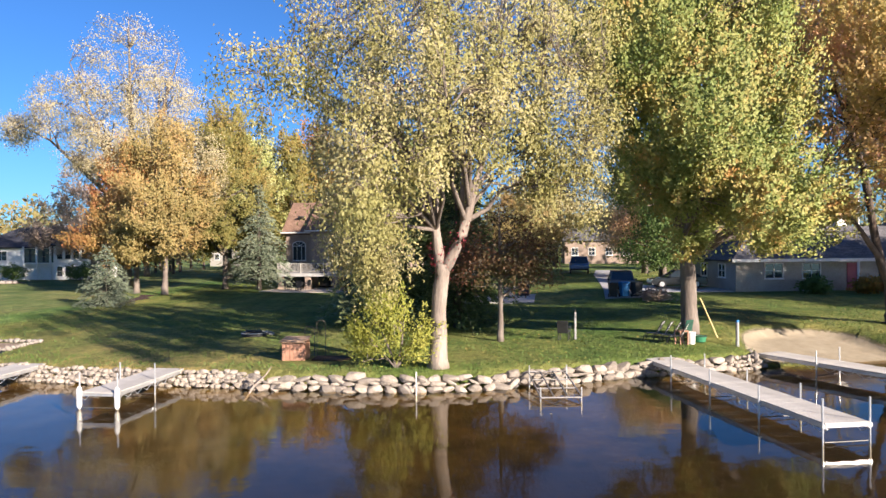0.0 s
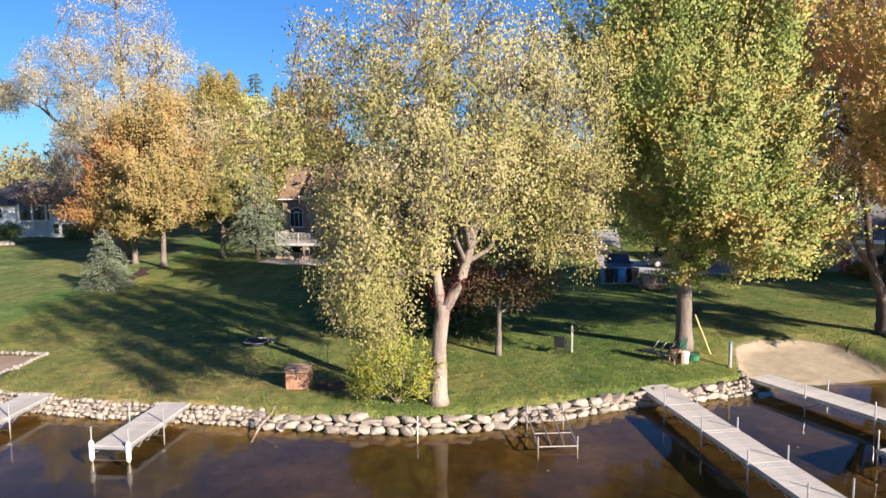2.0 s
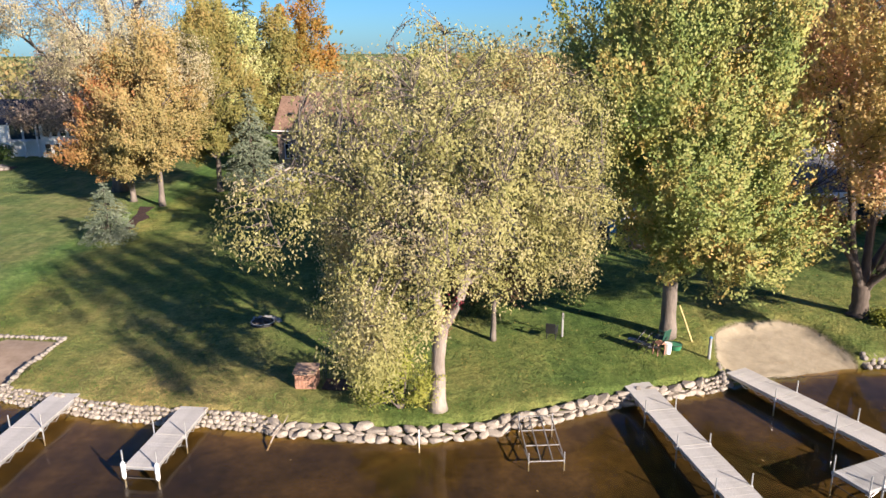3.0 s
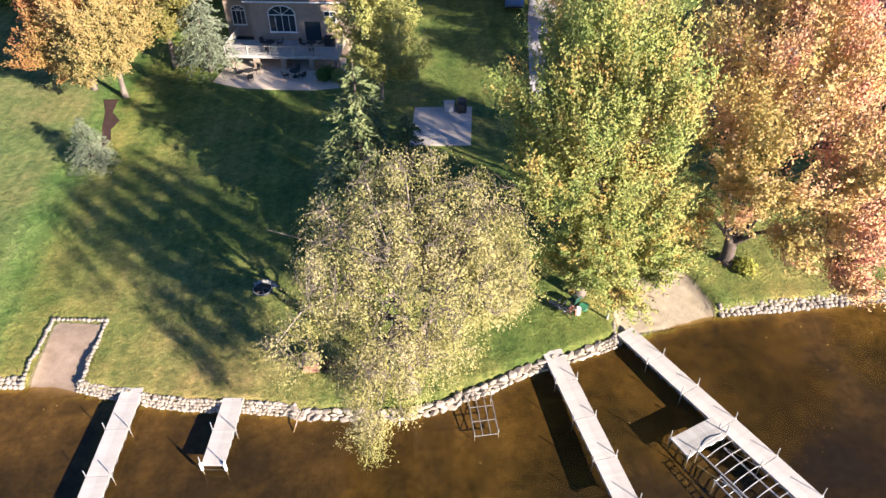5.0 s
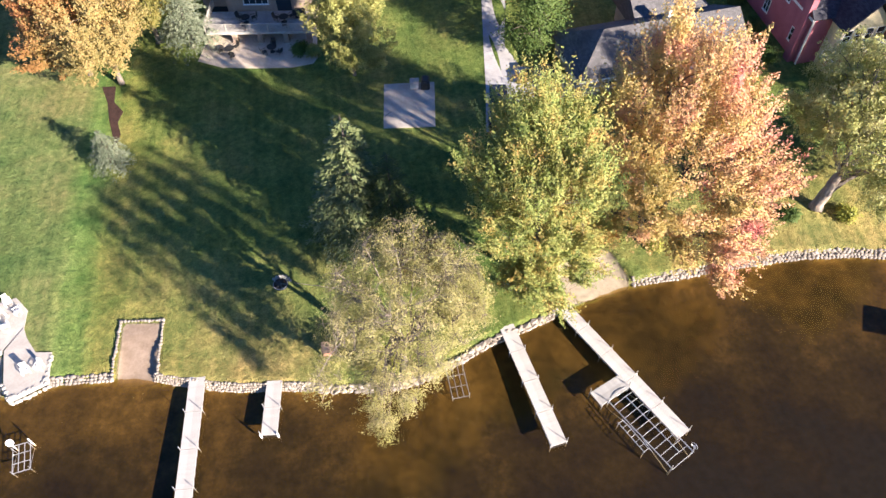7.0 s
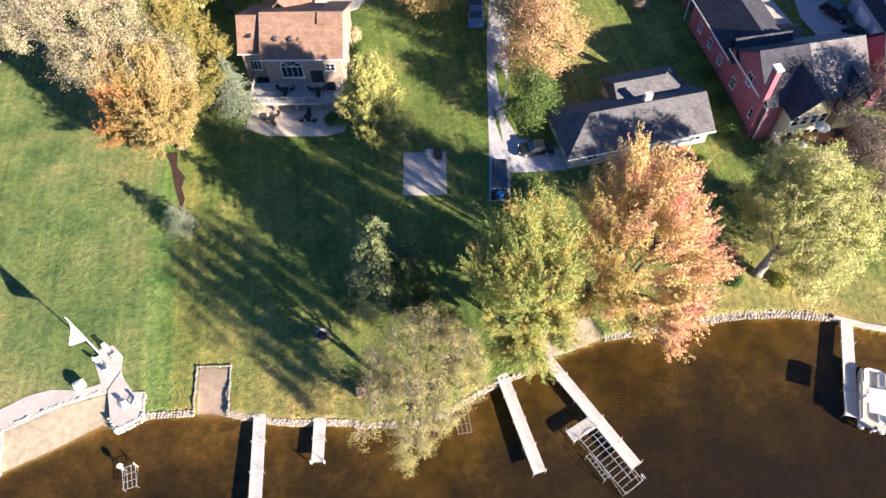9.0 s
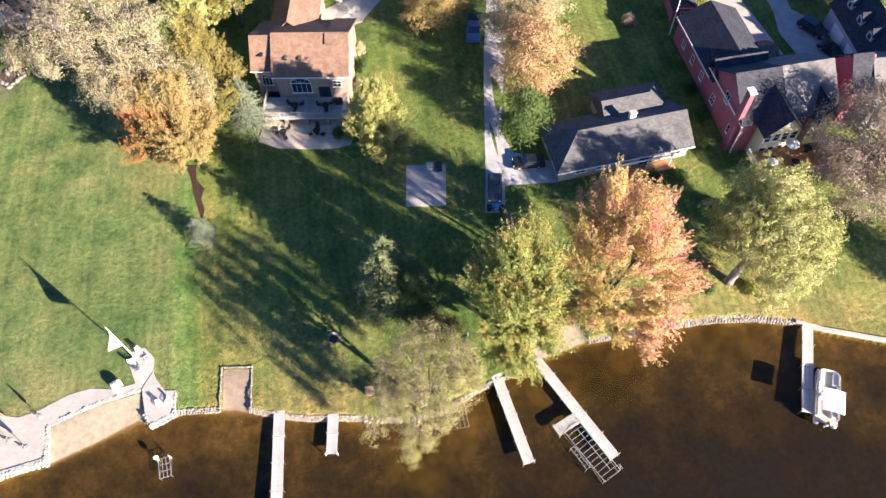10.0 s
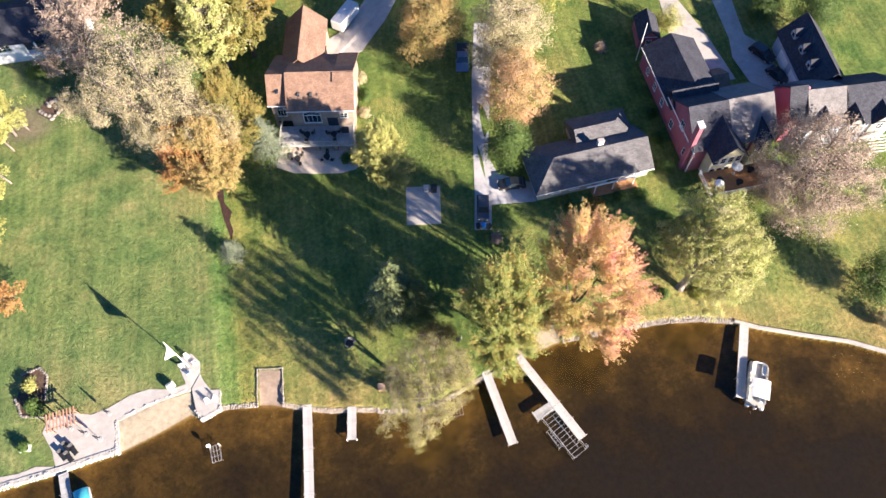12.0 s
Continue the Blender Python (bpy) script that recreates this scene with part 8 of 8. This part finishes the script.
part("lid", Build().box((0, 0, 1.0), (0.7, 0.52, 0.24), bevel=0.10), M_ALU, wc)
pg = thing("pergola", "brown slatted wooden pergola on the terrace", "pergola", pose(-50.7, 30.5, ground_at(-50, 31), 0, 0, 8))
for sx in (0.2, 3.6):
    for sy in (0.2, 1.8):
        part("post", Build().box((sx, sy, 1.15), (0.14, 0.14, 2.4), bevel=0.02), M_CEDAR, pg)
for sy in (0.2, 1.8):
    part("beam", Build().box((1.9, sy, 2.36), (4.2, 0.08, 0.18), bevel=0.01), M_CEDAR, pg)
for k in range(9):
    part("rafter", Build().box((0.1 + 0.45 * k, 1.0, 2.52), (0.15, 2.6, 0.16), bevel=0.01), M_CEDAR, pg)


def sun_lounger(x, y, ang, label, group):
    e = thing("sun_lounger", label, "lounger", pose(x, y, ground_at(x, y) + 0.05, 0, 0, ang), group)
    part("base", Build().box((0, -0.3, 0.30), (0.65, 1.3, 0.08), bevel=0.02), M_BLACK, e)
    part("backrest", Build().box((0, 0.35, 0.58), (0.65, 0.08, 0.8), pose(0, 0, 0, -30), 0.02), M_BLACK, e)
    for sx in (-0.27, 0.27):
        for sy in (-0.85, 0.25):
            part("leg", Build().box((sx, sy, 0.14), (0.05, 0.05, 0.28)), M_BLACK, e)
    return e


for k, (x, y) in enumerate(((-49.0, 28.6), (-48.1, 28.1), (-49.5, 27.6), (-48.6, 27.2))):
    sun_lounger(x, y, 35, "black cushioned sun lounger on the pale terrace", "sun loungers on the terrace")
for x, y in ((-46.5, 29.9), (-44.6, 28.8), (-43.5, 32.2), (-48.6, 31.0)):
    e = thing("closed_parasol", "closed dark parasol standing on the terrace", "parasol", pose(x, y, ground_at(x, y) + 0.05))
    part("pole", Build().tube([(0, 0, 0), (0, 0, 2.6)], 0.025, 8), M_DECK_OLD, e)
    part("canopy", Build().tube([(0, 0, 1.1), (0, 0, 1.3), (0, 0, 2.2), (0, 0, 2.6)], [0.14, 0.17, 0.10, 0.02], 10), M_BLACK, e, "furled cloth")
    part("base", Build().tube([(0, 0, 0), (0, 0, 0.1)], 0.3, 14), M_CONC, e)
bx_ = thing("planter", "square white planter box with a small shrub", "planter", pose(-54.5, 29.4, ground_at(-54.5, 29.4)))
part("box", Build().box((0, 0, 0.35), (1.3, 1.0, 0.7), bevel=0.04), M_WHITE, bx_)
part("soil", Build().box((0, 0, 0.71), (1.1, 0.8, 0.05)), M_MULCH, bx_)
slab("flower_bed", "mulched garden bed edged with white stones", ((-52.6, 39.3), (-53.6, 40.5), (-55.8, 40.0), (-56.4, 36.6), (-55.4, 34.2), (-52.2, 33.4), (-52.6, 36.0)), M_MULCH, 0.07, category="bed")
slab("mulch_bed", "strip of dark red mulch between the spruce and the maples", ((-25.7, 56.2), (-25.3, 58.0), (-25.8, 60.0), (-25.4, 61.6), (-26.5, 63.4), (-26.6, 66.0), (-28.1, 66.2), (-27.2, 63.4), (-26.7, 60.4), (-26.1, 58.0)), M_MULCH_RED, 0.04, category="bed")
slab("flower_bed", "round garden bed with grey boulders", ((-57.6, 87.6), (-55.0, 85.6), (-52.6, 88.0), (-53.0, 90.6), (-56.2, 91.0)), M_MULCH, 0.05, category="bed")
bed_st = []
stone_row(None, ((-52.4, 36.0), (-52.4, 39.4), (-53.6, 40.7), (-56.0, 40.2)), 0.42, 1, 21, STONES_W, joined=bed_st, top=0.7)
stone_row(None, ((-56.6, 36.6), (-55.5, 34.0), (-52.1, 33.2)), 0.42, 1, 22, STONES_W, joined=bed_st, top=0.7)
stone_row(None, ((-57.2, 88.0), (-55.0, 86.0), (-53.0, 88.2), (-54.4, 90.0), (-56.2, 89.6), (-55.4, 88.2)), 0.8, 1, 23, STONES, joined=bed_st, top=0.9)
for me, m in bed_st:
    m.translation.z = ground_at(m.translation.x, m.translation.y) + 0.08
join_stones("bed_edging", "rough stones edging the garden beds", bed_st, M_STONE_I)


# ---- shrubs ----
def shrub(x, y, r, h, mat, seed, label):
    return broadleaf("shrub", label, (x, y), [[(0, 0, 0, 0.05), (0.1, 0, h * 0.4, 0.035), (0.2, 0.1, h * 0.85, 0.01)], [(0, 0, 0, 0.05), (-0.2 * r, 0.1, h * 0.4, 0.03), (-0.5 * r, 0.2, h * 0.8, 0.01)]],
                     [(0, 0, h * 0.55, r, r, h * 0.5)], mat, M_BARK_DARK, seed, clumps=70, leaves=26, leaf=(0.22, 0.15), spread=0.22, limbs=14, twigs=10, category="shrub", sides=6)


for k, (x, y, r, h, mat, lb) in enumerate(((-54.6, 38.2, 1.0, 1.4, LEAF_YELLOW, "yellow-green shrub in the stone-edged bed"), (-53.6, 35.0, 0.9, 2.2, LEAF_GREEN, "dark upright shrub in the stone-edged bed"), (-53.0, 34.2, 0.7, 1.8, LEAF_GREEN, "dark upright shrub in the stone-edged bed"),
                                           (-54.5, 29.4, 0.5, 1.4, LEAF_GREEN, "small green shrub in the planter"), (-2.2, 76.5, 1.0, 1.6, LEAF_GREY, "pale shrub beside the tan house"), (-1.8, 80.0, 1.2, 2.2, LEAF_GREEN, "green shrub beside the tan house"),
                                           (-2.0, 84.0, 1.1, 1.8, LEAF_GREY, "pale shrub beside the tan house"), (-6.2, 67.8, 0.9, 1.3, LEAF_GREEN, "green shrub at the patio edge"), (-4.8, 67.4, 0.8, 1.1, LEAF_MAPLE, "green shrub at the patio edge"),
                                           (35.0, 52.2, 0.9, 1.2, LEAF_GREEN, "rounded green shrub beside the ranch house"), (38.3, 51.8, 0.9, 1.2, LEAF_GREEN, "rounded green shrub beside the ranch house"), (43.8, 56.0, 1.2, 1.6, LEAF_GREEN, "dark green shrub between the houses"),
                                           (44.2, 61.5, 1.0, 1.4, LEAF_GREEN, "dark green shrub between the houses"), (45.0, 66.5, 0.9, 1.2, LEAF_GREEN, "dark green shrub beside the red house"), (41.5, 34.2, 0.8, 0.9, LEAF_BUSH, "small green shrub at the foot of the willow"),
                                           (23.4, 34.2, 0.5, 0.5, LEAF_BUSH, "low green shrub at the foot of the orange maple"), (36.4, 35.2, 0.7, 0.9, LEAF_GREEN, "small green shrub at the foot of the willow"), (14.4, 48.6, 0.8, 0.7, LEAF_BROWN, "low brown shrub by the drive"),
                                           (40.5, 82.0, 1.0, 1.6, LEAF_BROWN, "brown shrub on the back lawn"), (-48.0, 94.0, 2.0, 2.4, LEAF_GREEN, "dark shrub beside the white house"), (-58.5, 96.5, 1.8, 2.2, LEAF_GREEN, "dark shrub beside the white house"),
                                           (66.5, 25.0, 1.6, 2.6, LEAF_GREY, "pale shrub by the sea wall"), (31.0, 51.4, 1.1, 1.2, LEAF_RUST, "rust-coloured shrub before the porch"), (27.2, 51.8, 1.0, 1.2, LEAF_GREEN, "green shrub before the ranch house"))):
    shrub(x, y, r, h, mat, 300 + k, lb)

# boat with a teal cover at the west dock
wbt = thing("covered_boat", "small boat under a teal cover at the west dock", "boat", pose(-46.3, 20.4, 0.0, 0, 0, -75))
part("hull", Build().tube([(-2.4, 0, 0.35), (-2.2, 0, 0.3), (1.2, 0, 0.3), (2.2, 0, 0.45), (2.8, 0, 0.6)], [0.8, 1.0, 1.0, 0.6, 0.1], 14), M_WHITE, wbt, smooth=True)
part("cover", Build().tube([(-2.3, 0, 0.75), (-2.1, 0, 0.72), (1.1, 0, 0.72), (2.1, 0, 0.75), (2.6, 0, 0.8)], [0.6, 0.95, 0.95, 0.5, 0.08], 14), M_TEAL, wbt, smooth=True)


# ---- loose leaves and grass on the ground ----
def litter():
    rng = np.random.default_rng(77)
    out = []
    for cx, cy, r, n in ((-0.2, 27.5, 9, 350), (11.5, 33.5, 8, 350), (22.4, 36, 9, 900), (2.7, 33.6, 4, 120), (39, 36, 8, 500), (-1, 62, 6, 200), (0, 45, 22, 200), (-26, 64, 7, 400)):
        a, d = rng.uniform(0, 2 * math.pi, n), r * rng.uniform(0, 1, n) ** 0.6
        out.append(np.stack((cx + d * np.cos(a), cy + d * np.sin(a)), 1))
    p = np.concatenate(out)
    p = p[(bank(p[:, 0], p[:, 1]) > 0.9) & (inside(BEACH, p[:, 0], p[:, 1]) < -0.3)]
    z = ground(p[:, 0], p[:, 1]) + 0.012
    pos = np.c_[p, z]
    ax = rng.normal(size=(len(p), 3)) * np.array((1, 1, 0.12))
    return leaf_quads(rng, pos, ax, 0.11, 0.08)


tagged(new("fallen_leaves", quad_mesh("fallen_leaves", litter(), LEAF_OLIVE)), "scattered yellow and brown fallen leaves on the lawn", "leaves", kind="stuff")


# pale birch logs lying on the worn ground at the west edge
for ax, ay, bx, by, r in ((-62.9, 89.4, -58.7, 84.2, 0.20), (-62.0, 89.8, -59.6, 85.8, 0.15), (-64.6, 84.6, -60.7, 80.2, 0.19), (-64.4, 77.2, -60.5, 73.6, 0.20)):
    e = thing("log", "pale birch log lying on worn ground", "log", pose(ax, ay, ground_at(ax, ay) + r * 0.9), "birch logs")
    part("trunk", Build().tube([(0, 0, 0), ((bx - ax) * 0.5, (by - ay) * 0.5 + 0.1, 0.03), (bx - ax, by - ay, 0)], [r, r * 0.9, r * 0.7], 10), M_BARK_PALE, e, smooth=True)


def floating_leaves():
    rng = np.random.default_rng(80)
    out = []
    for cx, cy, sx, sy, n in ((60, 19.5, 2.6, 1.3, 60), (24, 29.2, 7, 0.9, 20), (0, 23.6, 8, 0.8, 8), (-25, 28.0, 6, 0.7, 10)):
        out.append(np.c_[rng.normal(cx, sx, n), rng.normal(cy, sy, n)])
    p = np.concatenate(out)
    p = p[bank(p[:, 0], p[:, 1]) < -0.4]
    ax = rng.normal(size=(len(p), 3)) * np.array((1, 1, 0.03))
    q = leaf_quads(rng, np.c_[p, np.zeros(len(p))], ax, 0.13, 0.10)
    q[..., 2] = 0.006 + 0.1 * q[..., 2].clip(0, 0.02)
    return q


tagged(new("floating_leaves", quad_mesh("floating_leaves", floating_leaves(), LEAF_GOLD)), "scattered yellow leaves floating on the lake", "leaves", kind="stuff")


def lawn_blades():
    """Longer blades standing out of the mown grass near the lake."""
    rng = np.random.default_rng(79)
    p = np.c_[rng.uniform(-30, 34, 52000), 26 + 24 * rng.uniform(0, 1, 52000) ** 1.4]
    bad = np.maximum(np.maximum(inside(BEACH, p[:, 0], p[:, 1]), inside(LAUNCH, p[:, 0], p[:, 1])), inside(WEST_BEACH, p[:, 0], p[:, 1])) > -0.4
    p = p[~bad & (bank(p[:, 0], p[:, 1]) > 1.2)]
    p = p[wobble(np.c_[p, p[:, :1] * 0], 4.0, 0.7) > rng.uniform(0.2, 0.7, len(p))]
    ax = rng.normal(size=(len(p), 3)) * 0.45 + np.array((0, 0, 0.8))
    return leaf_quads(rng, np.c_[p, ground(p[:, 0], p[:, 1]) - 0.02], ax, 0.11, 0.035)


def bank_grass():
    rng = np.random.default_rng(78)
    pts = []
    line = [(x, y) for x, y in SHORE if -60 < x < 66]
    for (ax, ay), (bx, by) in zip(line, line[1:]):
        ln = math.hypot(bx - ax, by - ay)
        n = int(ln * 90)
        t = rng.uniform(0, 1, n)
        off = rng.uniform(0.5, 1.7, n) ** 1.0
        nx, ny = -(by - ay) / ln, (bx - ax) / ln
        pts.append(np.stack((ax + (bx - ax) * t + nx * off, ay + (by - ay) * t + ny * off), 1))
    p = np.concatenate(pts)
    bad = np.maximum(np.maximum(inside(BEACH, p[:, 0], p[:, 1]), inside(WEST_BEACH, p[:, 0], p[:, 1])), inside(LAUNCH, p[:, 0], p[:, 1])) > -0.2
    p = p[~bad & (p[:, 0] > -28)]
    pos = np.c_[p, ground(p[:, 0], p[:, 1]) - 0.03]
    ax = rng.normal(size=(len(p), 3)) * 0.35 + np.array((0, 0, 1.0))
    return leaf_quads(rng, pos, ax, 0.115, 0.022)


LEAF_GRASS = leaf_material("grass_blades", ((0.0, (0.06, 0.12, 0.022)), (0.5, (0.105, 0.18, 0.038)), (1.0, (0.18, 0.215, 0.06))), 0.25)
tagged(new("lawn_blades", quad_mesh("lawn_blades", lawn_blades(), LEAF_GRASS)), "loose blades standing in the mown lawn", "grass", kind="stuff")
tagged(new("bank_grass", quad_mesh("bank_grass", bank_grass(), LEAF_GRASS)), "uncut grass blades along the top of the stones", "grass", kind="stuff")
